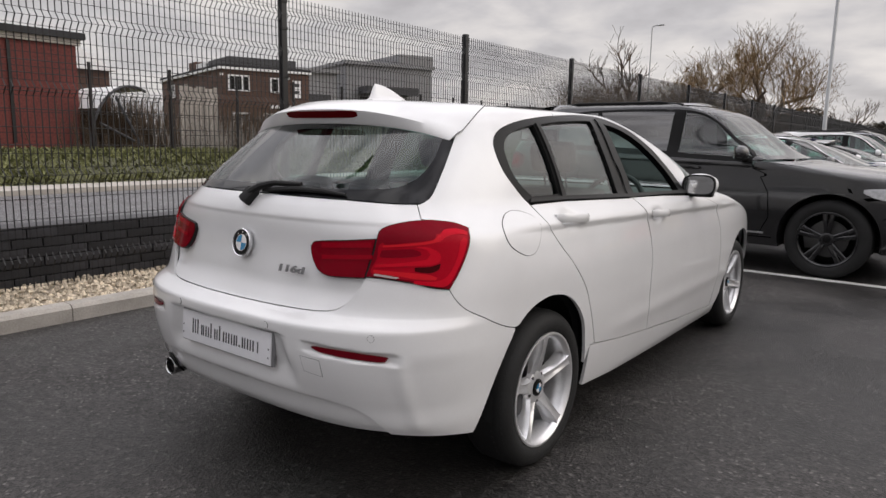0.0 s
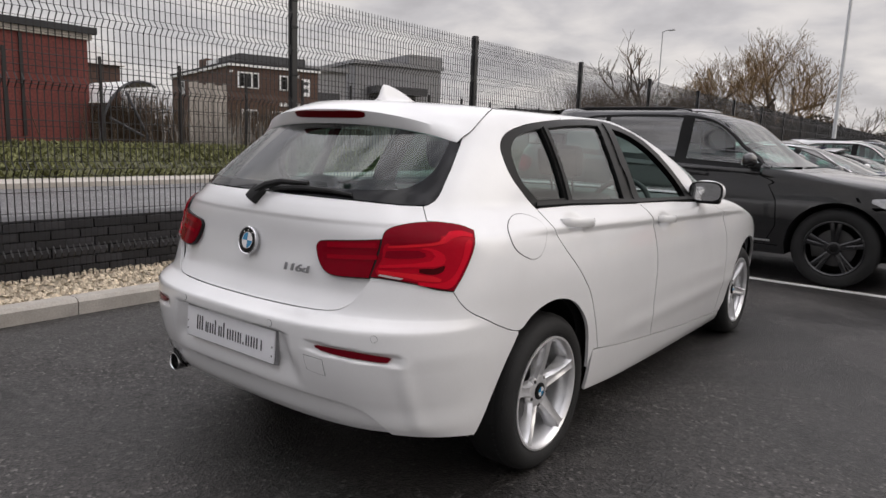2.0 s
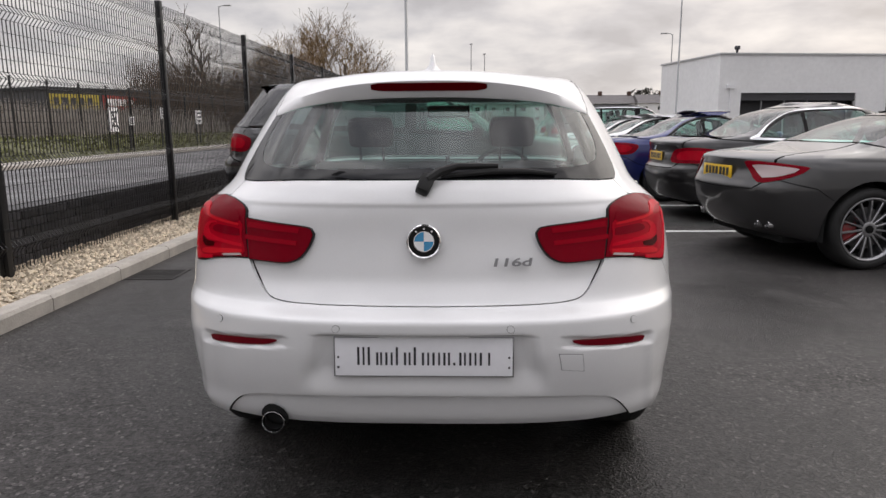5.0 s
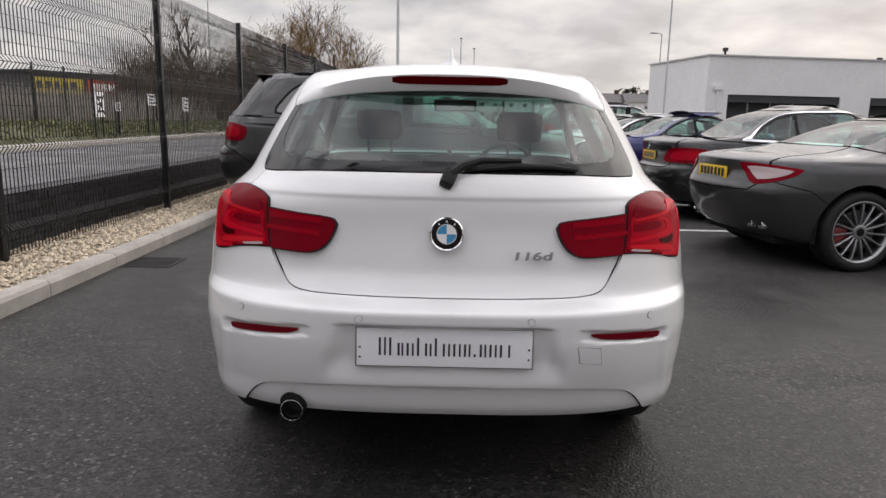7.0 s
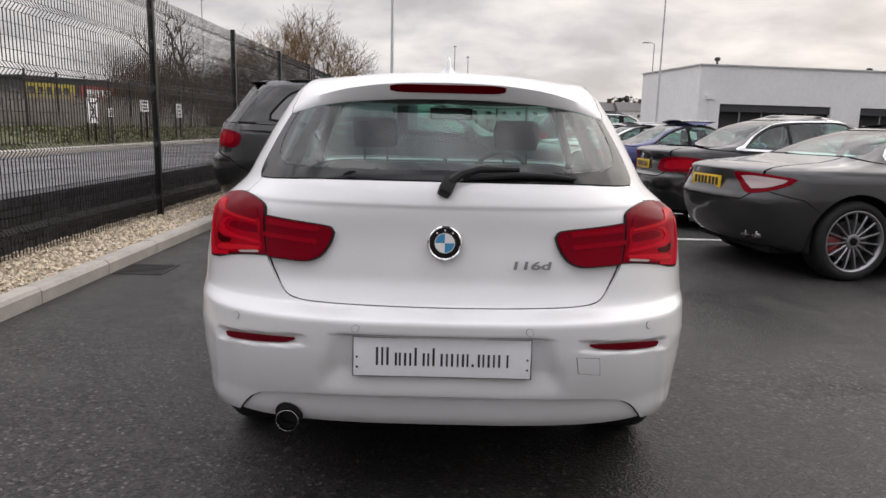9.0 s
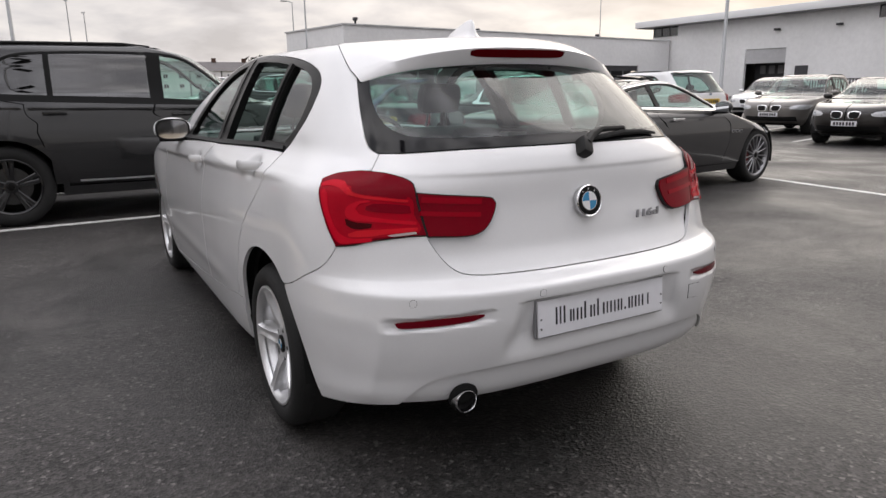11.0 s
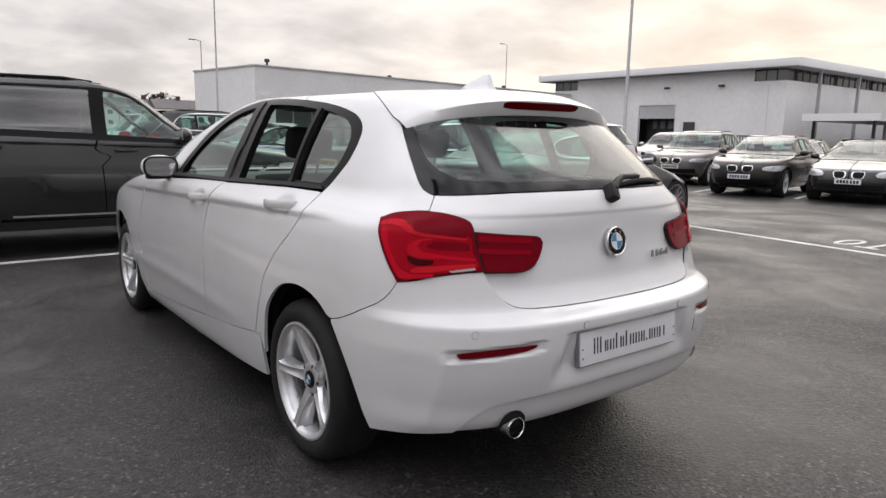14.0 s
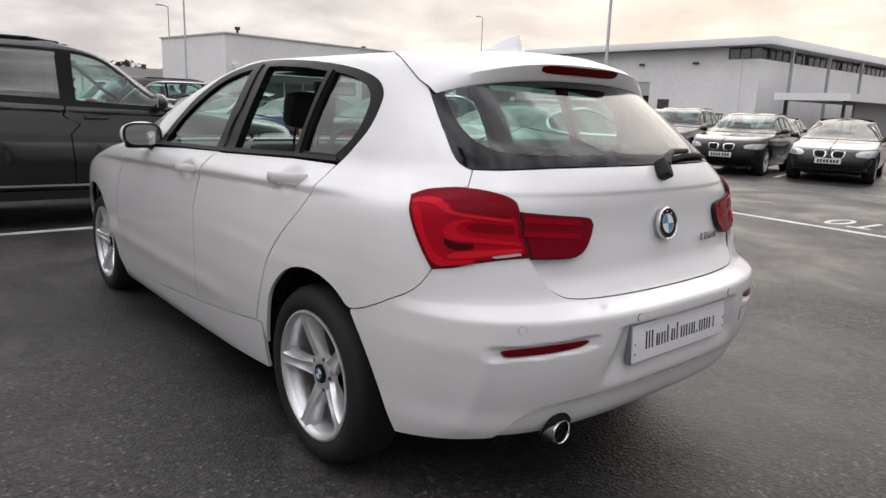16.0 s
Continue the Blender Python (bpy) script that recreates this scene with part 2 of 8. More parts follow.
def add_box(bm, x0, x1, y0, y1, z0, z1, bevel=0.0, m=None):
    r = bmesh.ops.create_cube(bm, size=1)
    vs = r["verts"]
    for v in vs:
        v.co = Vector(((x0 + x1) / 2 + v.co.x * (x1 - x0), (y0 + y1) / 2 + v.co.y * (y1 - y0), (z0 + z1) / 2 + v.co.z * (z1 - z0)))
    if bevel:
        es = list({e for v in vs for e in v.link_edges})
        out = bmesh.ops.bevel(bm, geom=es, offset=bevel, segments=2, affect="EDGES", profile=0.6)
        vs = list({v for f in out["faces"] for v in f.verts} | {v for v in vs if v.is_valid})
    if m is not None:
        bmesh.ops.transform(bm, matrix=m, verts=[v for v in vs if v.is_valid])
    return bm


def box_bm(x0, x1, y0, y1, z0, z1, bevel=0.0, m=None):
    return add_box(bmesh.new(), x0, x1, y0, y1, z0, z1, bevel, m)


def add_tube(bm, points, radius, sides=8, caps=True, radii=None):
    """A round rod along points."""
    pts = [Vector(p) for p in points]
    rings = []
    up = Vector((0, 0, 1))
    for i, p in enumerate(pts):
        d = (pts[min(i + 1, len(pts) - 1)] - pts[max(i - 1, 0)]).normalized()
        a = d.cross(up)
        if a.length < 1e-3:
            a = d.cross(Vector((1, 0, 0)))
        a.normalize()
        b = d.cross(a).normalized()
        r = radii[i] if radii else radius
        rings.append([bm.verts.new(p + (a * math.cos(2 * math.pi * k / sides) + b * math.sin(2 * math.pi * k / sides)) * r) for k in range(sides)])
    for r0, r1 in zip(rings, rings[1:]):
        for k in range(sides):
            bm.faces.new((r0[k], r0[(k + 1) % sides], r1[(k + 1) % sides], r1[k]))
    if caps:
        bm.faces.new(rings[0])
        bm.faces.new(rings[-1][::-1])
    return bm


def add_lathe(bm, profile, sides=48, axis="x", closed=False):
    """Turn (distance along the axis, radius) rows about an axis."""
    rings = []
    for d, r in profile:
        ring = []
        for k in range(sides):
            a = 2 * math.pi * k / sides
            c, s_ = r * math.cos(a), r * math.sin(a)
            ring.append(bm.verts.new({"x": (d, c, s_), "y": (c, d, s_), "z": (c, s_, d)}[axis]))
        rings.append(ring)
    pairs = list(zip(rings, rings[1:])) + ([(rings[-1], rings[0])] if closed else [])
    for r0, r1 in pairs:
        for k in range(sides):
            bm.faces.new((r0[k], r0[(k + 1) % sides], r1[(k + 1) % sides], r1[k]))
    return bm


def add_prism(bm, outline, h0, h1, place=None):
    """Extrude a 2D outline (u, v) between h0 and h1; place maps (u, v, h) to a point."""
    place = place or (lambda u, v, h: (u, v, h))
    lo = [bm.verts.new(place(u, v, h0)) for u, v in outline]
    hi = [bm.verts.new(place(u, v, h1)) for u, v in outline]
    n = len(outline)
    for i in range(n):
        bm.faces.new((lo[i], lo[(i + 1) % n], hi[(i + 1) % n], hi[i]))
    bm.faces.new(hi)
    bm.faces.new(lo[::-1])
    return bm


# ---- panels draped on a car body ----
def spline(points, step=0.02, closed=False):
    """A smooth curve through points."""
    p = [np.array(q, float) for q in points]
    n, out = len(p), []
    for i in range(n if closed else n - 1):
        p0, p1 = p[(i - 1) % n] if closed or i else p[0], p[i]
        p2 = p[(i + 1) % n]
        p3 = p[(i + 2) % n] if closed or i + 2 < n else p2
        k = max(1, int(np.linalg.norm(p2 - p1) / step))
        for j in range(k):
            t = j / k
            out.append(0.5 * (2 * p1 + (p2 - p0) * t + (2 * p0 - 5 * p1 + 4 * p2 - p3) * t * t + (3 * p1 - p0 - 3 * p2 + p3) * t ** 3))
    if not closed:
        out.append(p[-1])
    return [tuple(q) for q in out]


def area2(poly):
    return sum(a[0] * b[1] - b[0] * a[1] for a, b in zip(poly, poly[1:] + poly[:1])) / 2


def dense(poly, step=0.025):
    out = []
    for a, b in zip(poly, poly[1:] + poly[:1]):
        k = max(1, int(math.hypot(b[0] - a[0], b[1] - a[1]) / step))
        out += [(a[0] + (b[0] - a[0]) * j / k, a[1] + (b[1] - a[1]) * j / k) for j in range(k)]
    return out


def inset(poly, gap):
    """Shrink a counter-clockwise outline by gap."""
    clean = [p for i, p in enumerate(poly) if math.hypot(p[0] - poly[i - 1][0], p[1] - poly[i - 1][1]) > 1e-6]
    out, n = [], len(clean)
    for i, p in enumerate(clean):
        a, b = clean[i - 1], clean[(i + 1) % n]
        e0, e1 = (p[0] - a[0], p[1] - a[1]), (b[0] - p[0], b[1] - p[1])
        l0, l1 = math.hypot(*e0), math.hypot(*e1)
        n0, n1 = (-e0[1] / l0, e0[0] / l0), (-e1[1] / l1, e1[0] / l1)
        m = (n0[0] + n1[0], n0[1] + n1[1])
        q = max(0.35, (m[0] * m[0] + m[1] * m[1]) / 2)
        out.append((p[0] + m[0] * gap / q, p[1] + m[1] * gap / q))
    return out


def half_plane(poly, axis, v, keep_above):
    out = []
    for i, p in enumerate(poly):
        q = poly[i - 1]
        ip, iq = (p[axis] >= v) == keep_above or p[axis] == v, (q[axis] >= v) == keep_above or q[axis] == v
        if ip != iq:
            t = (v - q[axis]) / (p[axis] - q[axis])
            r = [q[0] + t * (p[0] - q[0]), q[1] + t * (p[1] - q[1])]
            r[axis] = v
            out.append(tuple(r))
        if ip:
            out.append(p)
    return out


def winding(pts, loops):
    """How often the loops go round each point."""
    w = np.zeros(len(pts))
    for lp in loops:
        a = np.array(lp)
        b = np.roll(a, -1, axis=0)
        for i in range(0, len(a), 400):
            a_, b_ = a[i : i + 400], b[i : i + 400]
            up = (a_[:, 1] <= pts[:, 1:2]) & (b_[:, 1] > pts[:, 1:2])
            dn = (a_[:, 1] > pts[:, 1:2]) & (b_[:, 1] <= pts[:, 1:2])
            side = (b_[:, 0] - a_[:, 0]) * (pts[:, 1:2] - a_[:, 1]) - (pts[:, 0:1] - a_[:, 0]) * (b_[:, 1] - a_[:, 1])
            w += (up & (side > 0)).sum(1) - (dn & (side < 0)).sum(1)
    return w


def sheet(loops, ds, dz):
    """Triangles that fill the loops (outer counter-clockwise, holes clockwise): points, faces, and the place of each loop point."""
    pts = [p for lp in loops for p in lp]
    ties, k = [], 0
    for lp in loops:
        n = len(lp)
        ties += [(k + i, k + (i + 1) % n) for i in range(n)]
        k += n
    edge = np.array(pts)
    lo, hi = edge.min(0), edge.max(0)
    gs = np.arange(math.floor(lo[0] / ds) + 1, math.ceil(hi[0] / ds)) * ds
    gz = np.arange(math.floor(lo[1] / dz) + 1, math.ceil(hi[1] / dz)) * dz
    if len(gs) and len(gz):
        grid = np.stack(np.meshgrid(gs, gz, indexing="ij"), -1).reshape(-1, 2)
        grid = grid[winding(grid, loops) > 0.5]
        keep = np.ones(len(grid), bool)
        for i in range(0, len(grid), 500):
            d = (np.abs(grid[i : i + 500, None, :] - edge[None, :, :]) / (ds * 0.3, dz * 0.3)).max(2)
            keep[i : i + 500] = d.min(1) > 1
        pts = pts + [tuple(q) for q in grid[keep]]
    v, _, f, origin, _, _ = geometry.delaunay_2d_cdt([Vector((p[0], p[1])) for p in pts], ties, [], 0, 1e-6)
    place = {}
    for i, o in enumerate(origin):
        for j in o:
            place[j] = i
    keys = np.array([(q[0], q[1]) for q in v])
    mid = keys[np.array(f)].mean(1)
    inside = winding(mid, loops) > 0.5
    faces = []
    for t, ok in zip(f, inside):
        if ok:
            a2 = area2([tuple(keys[i]) for i in t])
            if abs(a2) > 1e-9:
                faces.append(list(t) if a2 > 0 else list(t)[::-1])
    return keys, faces, [[place[i] for i in range(sum(map(len, loops[:n])), sum(map(len, loops[: n + 1])))] for n in range(len(loops))]


def panel(body, name, outline, material, parent, label="", holes=(), off=0.0, thick=0.014, gap=0.0, ds=0.03, dz=0.016, disp=None, left=False, lip=True):
    """A sheet of the body's skin within an outline of (s, z), with its turned-in edge. left: the mirror image."""
    outer = dense(outline)
    if area2(outer) < 0:
        outer = outer[::-1]
    if gap:
        outer = inset(outer, gap)
    inner = [dense(h) for h in holes]
    inner = [h[::-1] if area2(h) > 0 else h for h in inner]
    ks, faces, rim = sheet([outer] + inner, ds, dz)
    if not lip:
        rim = []
    pos, nor = body.point(ks[:, 0], ks[:, 1]), body.normal(ks[:, 0], ks[:, 1])
    d = off + (disp(ks[:, 0], ks[:, 1], pos) if disp else 0)
    top = pos + nor * np.broadcast_to(d, (len(ks),))[:, None]
    if disp:
        e = 2e-3

        def lifted(a, b):
            q = body.point(a, b)
            return q + body.normal(a, b) * np.broadcast_to(off + disp(a, b, q), (len(ks),))[:, None]

        nn = np.cross(lifted(ks[:, 0] + e, ks[:, 1]) - lifted(ks[:, 0] - e, ks[:, 1]), lifted(ks[:, 0], ks[:, 1] + e) - lifted(ks[:, 0], ks[:, 1] - e))
        nn /= np.maximum(np.linalg.norm(nn, axis=1), 1e-12)[:, None]
    else:
        nn = nor
    verts, all_faces, normals = list(top), list(faces), []
    for f in faces:
        normals += [nn[v] for v in f]
    for loop in rim:
        base = len(verts)
        n = len(loop)
        verts += [top[v] - nor[v] * thick for v in loop]
        for i in range(n):
            j = (i + 1) % n
            a, b = loop[i], loop[j]
            if a == b:
                continue
            f = [a, base + i, base + j, b]
            fn = np.cross(verts[f[1]] - verts[f[0]], verts[f[2]] - verts[f[0]])
            l = np.linalg.norm(fn)
            fn = fn / l if l > 1e-12 else nor[a]
            all_faces.append(f)
            normals += [fn] * 4
    used = sorted({v for f in all_faces for v in f})
    at = {v: i for i, v in enumerate(used)}
    verts, all_faces = [verts[v] for v in used], [[at[v] for v in f] for f in all_faces]
    verts, normals = np.array(verts), np.array(normals)
    if left:
        verts = verts * (-1, 1, 1)
        normals = normals * (-1, 1, 1)
        all_faces = [f[::-1] for f in all_faces]
        out, i = [], 0
        for f in all_faces:
            out += list(normals[i : i + len(f)][::-1])
            i += len(f)
        normals = out
    return link_mesh(name, verts, all_faces, material, parent, label, normals)


def both(body, name, outline, material, parent, **k):
    return [panel(body, name, outline, material, parent, left=l, **k) for l in (False, True)]


def whole(half):
    """Close a right half outline, which starts and ends on the middle line, with its mirror image."""
    return list(half) + [(-s, z) for s, z in half[::-1]]


# ---- car body surfaces ----
def curve_of(rows):
    """A monotone-friendly smooth interpolation through (key, value) rows."""
    ks = np.array([r[0] for r in rows], float)
    vs = np.array([r[1] for r in rows], float)
    d = np.diff(vs) / np.diff(ks)
    m = np.zeros(len(ks))
    m[0], m[-1] = d[0], d[-1]
    for i in range(1, len(ks) - 1):
        if d[i - 1] * d[i] > 0:
            h0, h1 = ks[i] - ks[i - 1], ks[i + 1] - ks[i]
            a, b = 2 * h1 + h0, h1 + 2 * h0
            m[i] = (a + b) / (a / d[i - 1] + b / d[i])

    def f(k):
        k = np.clip(k, ks[0], ks[-1])
        i = np.clip(np.searchsorted(ks, k) - 1, 0, len(ks) - 2)
        h = ks[i + 1] - ks[i]
        t = (k - ks[i]) / h
        return ((1 + 2 * t) * (1 - t) ** 2 * vs[i] + t * (1 - t) ** 2 * h * m[i] + t * t * (3 - 2 * t) * vs[i + 1] + t * t * (t - 1) * h * m[i + 1])

    return f


def ease(a, b, v):
    t = np.clip((v - a) / (b - a), 0, 1)
    return t * t * (3 - 2 * t)


class Body:
    """A car's skin as a map of (s, z): s runs round the plan outline, 0 at the middle of the tail, 1 at the tail corner's end,
    3 at the nose corner's start, 4 at the middle of the nose; negative s is the left side. The tail stands at y = 0, the nose to +y."""

    def __init__(self, tail, nose, width, tail_corner, nose_corner, tail_n=2.55, nose_n=2.6, pinch=0.055, pinch_end=1.3, nose_pinch=0.05, nose_pinch_start=3.2, length=4.33, bulges=()):
        self.tail, self.nose, self.width = curve_of(tail), curve_of(nose), curve_of(width)
        self.tail_corner, self.nose_corner = curve_of(tail_corner), curve_of(nose_corner)
        self.tail_n, self.nose_n = curve_of(tail_n) if isinstance(tail_n, list) else (lambda z: tail_n), nose_n
        self.pinch = curve_of(pinch) if isinstance(pinch, list) else (lambda z: pinch)
        self.pinch_end, self.nose_pinch, self.nose_pinch_start, self.length = pinch_end, nose_pinch, nose_pinch_start, length
        self.bulges = bulges

    def point(self, s, z):
        s, z = np.asarray(s, float), np.asarray(z, float)
        a = np.abs(s)
        yr, yf, w = self.tail(z), self.nose(z), self.width(z)
        yc, yn = self.tail_corner(z), self.nose_corner(z)
        th = np.clip(a, 0, 1) * math.pi / 2
        e = 2 / self.tail_n(z)
        y0 = yr + (yc - yr) * (1 - np.cos(th).clip(0) ** e)
        x0 = np.sin(th).clip(0) ** e
        t = np.clip((a - 1) / 2, 0, 1)
        y1 = yc + (yn - yc) * t
        tf = np.clip(4 - a, 0, 1) * math.pi / 2
        ef = 2 / self.nose_n
        y2 = yf - (yf - yn) * (1 - np.cos(tf).clip(0) ** ef)
        x2 = np.sin(tf).clip(0) ** ef
        y = np.where(a < 1, y0, np.where(a < 3, y1, y2))
        k = np.where(a < 1, x0, np.where(a < 3, 1.0, x2))
        g = 1 - self.pinch(z) * (1 - ease(0.2, self.pinch_end, y)) - self.nose_pinch * ease(self.nose_pinch_start, self.length, y)
        x = w * g * k
        for by, bz, ry, rz, d in self.bulges:
            x = x + k * d * np.exp(-(((y - by) / ry) ** 2 + ((z - bz) / rz) ** 2))
        return np.stack([x * np.sign(s), y, z + 0 * x], -1)

    def normal(self, s, z):
        s, z = np.asarray(s, float), np.asarray(z, float)
        e = 1e-3
        ds = self.point(s + e, z) - self.point(s - e, z)
        dz = self.point(s, z + e) - self.point(s, z - e)
        n = np.cross(ds, dz)
        n[..., :] /= np.maximum(np.linalg.norm(n, axis=-1), 1e-12)[..., None]
        return n

    def at_x(self, x, z):
        """(s, z) of the tail's point at that x."""
        ss = np.linspace(0, 1, 401)
        s = float(np.interp(abs(x), self.point(ss, z)[:, 0], ss))
        return (s if x >= 0 else -s, z)

    def at_y(self, y, z):
        """(s, z) of the right flank's point at that y."""
        ss = np.linspace(0, 4, 801)
        return (float(np.interp(y, self.point(ss, z)[:, 1], ss)), z)


def hatch_body():
    return Body(
        tail=[(0.18, 0.30), (0.25, 0.17), (0.30, 0.10), (0.34, 0.07), (0.40, 0.05), (0.44, 0.035), (0.50, 0.018), (0.58, 0.004), (0.655, 0.0), (0.667, 0.003), (0.673, 0.012), (0.686, 0.040), (0.702, 0.070), (0.725, 0.082), (0.785, 0.095), (0.89, 0.117), (0.99, 0.13), (1.03, 0.147), (1.07, 0.178), (1.19, 0.335), (1.31, 0.50), (1.36, 0.565), (1.385, 0.62), (1.40, 0.68)],
        nose=[(0.18, 4.0), (0.25, 4.22), (0.40, 4.31), (0.60, 4.33), (0.70, 4.30), (0.78, 4.18), (0.86, 3.85), (0.93, 3.45), (0.985, 3.18), (1.08, 2.95), (1.24, 2.57), (1.34, 2.27), (1.385, 2.08), (1.40, 2.0)],
        width=[(0.16, 0.80), (0.22, 0.83), (0.30, 0.848), (0.42, 0.866), (0.60, 0.8825), (0.75, 0.8825), (0.88, 0.872), (0.945, 0.858), (0.985, 0.832), (1.04, 0.792), (1.10, 0.765), (1.20, 0.715), (1.30, 0.657), (1.35, 0.622), (1.385, 0.585), (1.40, 0.55)],
        tail_corner=[(0.18, 0.62), (0.95, 0.62), (1.07, 0.75), (1.20, 0.88), (1.36, 1.0), (1.40, 1.02)],
        nose_corner=[(0.18, 3.55), (0.80, 3.45), (0.93, 3.1), (1.0, 2.72), (1.15, 2.4), (1.30, 2.02), (1.385, 1.75), (1.40, 1.7)],
        tail_n=[(0.18, 3.2), (0.5, 3.0), (0.65, 2.8), (0.8, 2.6), (0.95, 2.5), (1.07, 2.55), (1.20, 2.75), (1.40, 2.85)],
        nose_n=3.2, pinch=[(0.3, 0.04), (0.6, 0.045), (0.93, 0.06), (1.06, 0.108), (1.40, 0.085)], pinch_end=1.6)
# ---- surfaces of the place ----
def asphalt_material(name, base, patch=True):
    """Tarmac: fine chippings, damp dark areas, dried silt marks, rough relief."""
    m = bpy.data.materials.new(name)
    m.use_nodes = True
    t = m.node_tree
    b = t.nodes["Principled BSDF"]
    tc = t.nodes.new("ShaderNodeTexCoord")

    def noise_of(scale, detail, rough, stretch=None, distort=0.0):
        n = node(t, "ShaderNodeTexNoise", Scale=scale, Detail=detail, Roughness=rough, Distortion=distort)
        if stretch:
            mp = t.nodes.new("ShaderNodeMapping")
            mp.inputs["Rotation"].default_value = (0, 0, stretch[0])
            mp.inputs["Scale"].default_value = (1, stretch[1], 1)
            link(t, tc, "Object", mp, "Vector")
            link(t, mp, "Vector", n, "Vector")
        else:
            link(t, tc, "Object", n, "Vector")
        return n

    def times(a, c):
        mx = t.nodes.new("ShaderNodeMixRGB")
        mx.blend_type = "MULTIPLY"
        mx.inputs[0].default_value = 1
        link(t, a, "Color", mx, 1)
        link(t, c, "Color", mx, 2)
        return mx

    stones = node(t, "ShaderNodeTexVoronoi", Scale=85.0)
    link(t, tc, "Object", stones, "Vector")
    fine = noise_of(170.0, 3.0, 0.6)
    mid = noise_of(0.55, 8.0, 0.62, distort=0.4)
    broad = noise_of(0.14, 4.0, 0.5)
    silt = noise_of(0.75, 9.0, 0.70, (0.5, 1.25), 0.3)
    sep = t.nodes.new("ShaderNodeSeparateColor")
    link(t, stones, "Color", sep, "Color")
    chips = ramp(t, [(0.0, tuple(c * 0.42 for c in base)), (0.5, tuple(c * 0.95 for c in base)), (0.93, tuple(c * 1.5 for c in base)), (1.0, tuple(c * 3.4 for c in base))])
    link(t, sep, "Red", chips, "Fac")
    damp = ramp(t, [(0.36, 0.58), (0.46, 0.80), (0.51, 1.06), (0.70, 1.28)] if patch else [(0.3, 0.85), (0.7, 1.15)])
    link(t, mid, "Fac", damp, "Fac")
    wide = ramp(t, [(0.3, (0.86, 0.85, 0.85)), (0.7, (1.16, 1.13, 1.10))])
    link(t, broad, "Fac", wide, "Fac")
    clump = noise_of(22.0, 4.0, 0.6)
    mottle = ramp(t, [(0.35, 0.80), (0.5, 1.0), (0.66, 1.25)])
    link(t, clump, "Fac", mottle, "Fac")
    col = times(times(times(chips, damp), wide), mottle)
    if patch:
        mark = ramp(t, [(0.56, 0.0), (0.62, 0.22), (0.66, 0.45), (0.74, 0.7)])
        link(t, silt, "Fac", mark, "Fac")
        dust = t.nodes.new("ShaderNodeMixRGB")
        dust.inputs[2].default_value = (0.105, 0.098, 0.092, 1)
        link(t, mark, "Color", dust, 0)
        link(t, col, "Color", dust, 1)
        col = dust
    link(t, col, "Color", b, "Base Color")
    rough = ramp(t, [(0.36, 0.30), (0.5, 0.52), (0.7, 0.80)])
    link(t, mid, "Fac", rough, "Fac")
    link(t, rough, "Color", b, "Roughness")
    b.inputs["Specular IOR Level"].default_value = 0.34
    add = t.nodes.new("ShaderNodeMath")
    add.operation = "ADD"
    link(t, stones, "Distance", add, 0)
    link(t, fine, "Fac", add, 1)
    bp = node(t, "ShaderNodeBump", Strength=0.5, Distance=0.006)
    link(t, add, "Value", bp, "Height")
    link(t, bp, "Normal", b, "Normal")
    M[name] = m
    return m


def varied(name, color, spread=0.25, **k):
    """A material whose pieces differ one from the next."""
    m = material(name, color, **k)
    t = m.node_tree
    b = t.nodes["Principled BSDF"]
    info = t.nodes.new("ShaderNodeObjectInfo")
    isle = t.nodes.new("ShaderNodeNewGeometry")
    add = t.nodes.new("ShaderNodeMath")
    add.operation = "ADD"
    link(t, info, "Random", add, 0)
    link(t, isle, "Random Per Island", add, 1)
    fr = t.nodes.new("ShaderNodeMath")
    fr.operation = "FRACT"
    link(t, add, "Value", fr, 0)
    r = ramp(t, [(0.0, 1 - spread), (1.0, 1 + spread)])
    link(t, fr, "Value", r, "Fac")
    mx = t.nodes.new("ShaderNodeMixRGB")
    mx.blend_type = "MULTIPLY"
    mx.inputs[0].default_value = 1
    src = b.inputs["Base Color"].links
    if src:
        t.links.new(src[0].from_socket, mx.inputs[1])
    else:
        mx.inputs[1].default_value = (*color, 1)
    link(t, r, "Color", mx, 2)
    link(t, mx, "Color", b, "Base Color")
    M[name] = m
    return m


asphalt_material("tarmac", (0.039, 0.037, 0.036))
asphalt_material("road_tarmac", (0.11, 0.11, 0.115), patch=False)
varied("kerb_concrete", (0.42, 0.39, 0.35), 0.08, rough=0.85, grain=0.15, scale=90, stain=0.18, stain_scale=3, bump=0.3, bump_scale=120)
varied("gravel_stone", (0.55, 0.47, 0.36), 0.45, rough=0.8, grain=0.15, scale=60)
mat("gravel_bed", (0.33, 0.28, 0.21), rough=0.95, grain=0.5, scale=70, stain=0.2, bump=0.8, bump_scale=60)
varied("dark_brick", (0.030, 0.029, 0.033), 0.4, rough=0.55, grain=0.3, scale=60, stain=0.3, stain_scale=4, bump=0.3)
mat("dark_mortar", (0.055, 0.055, 0.055), rough=0.9, grain=0.2, scale=90)
mat("fence_black", (0.010, 0.010, 0.011), rough=0.45, grain=0.1, scale=60)
mat("line_paint", (0.62, 0.62, 0.60), rough=0.7, grain=0.25, scale=45, stain=0.22, stain_scale=2.5, bump=0.2, bump_scale=120)
mat("cast_iron", (0.045, 0.042, 0.04), rough=0.6, metal=0.6, grain=0.3, scale=60)
mat("earth", (0.10, 0.085, 0.06), rough=0.95, grain=0.4, scale=3, stain=0.3, stain_scale=0.1)
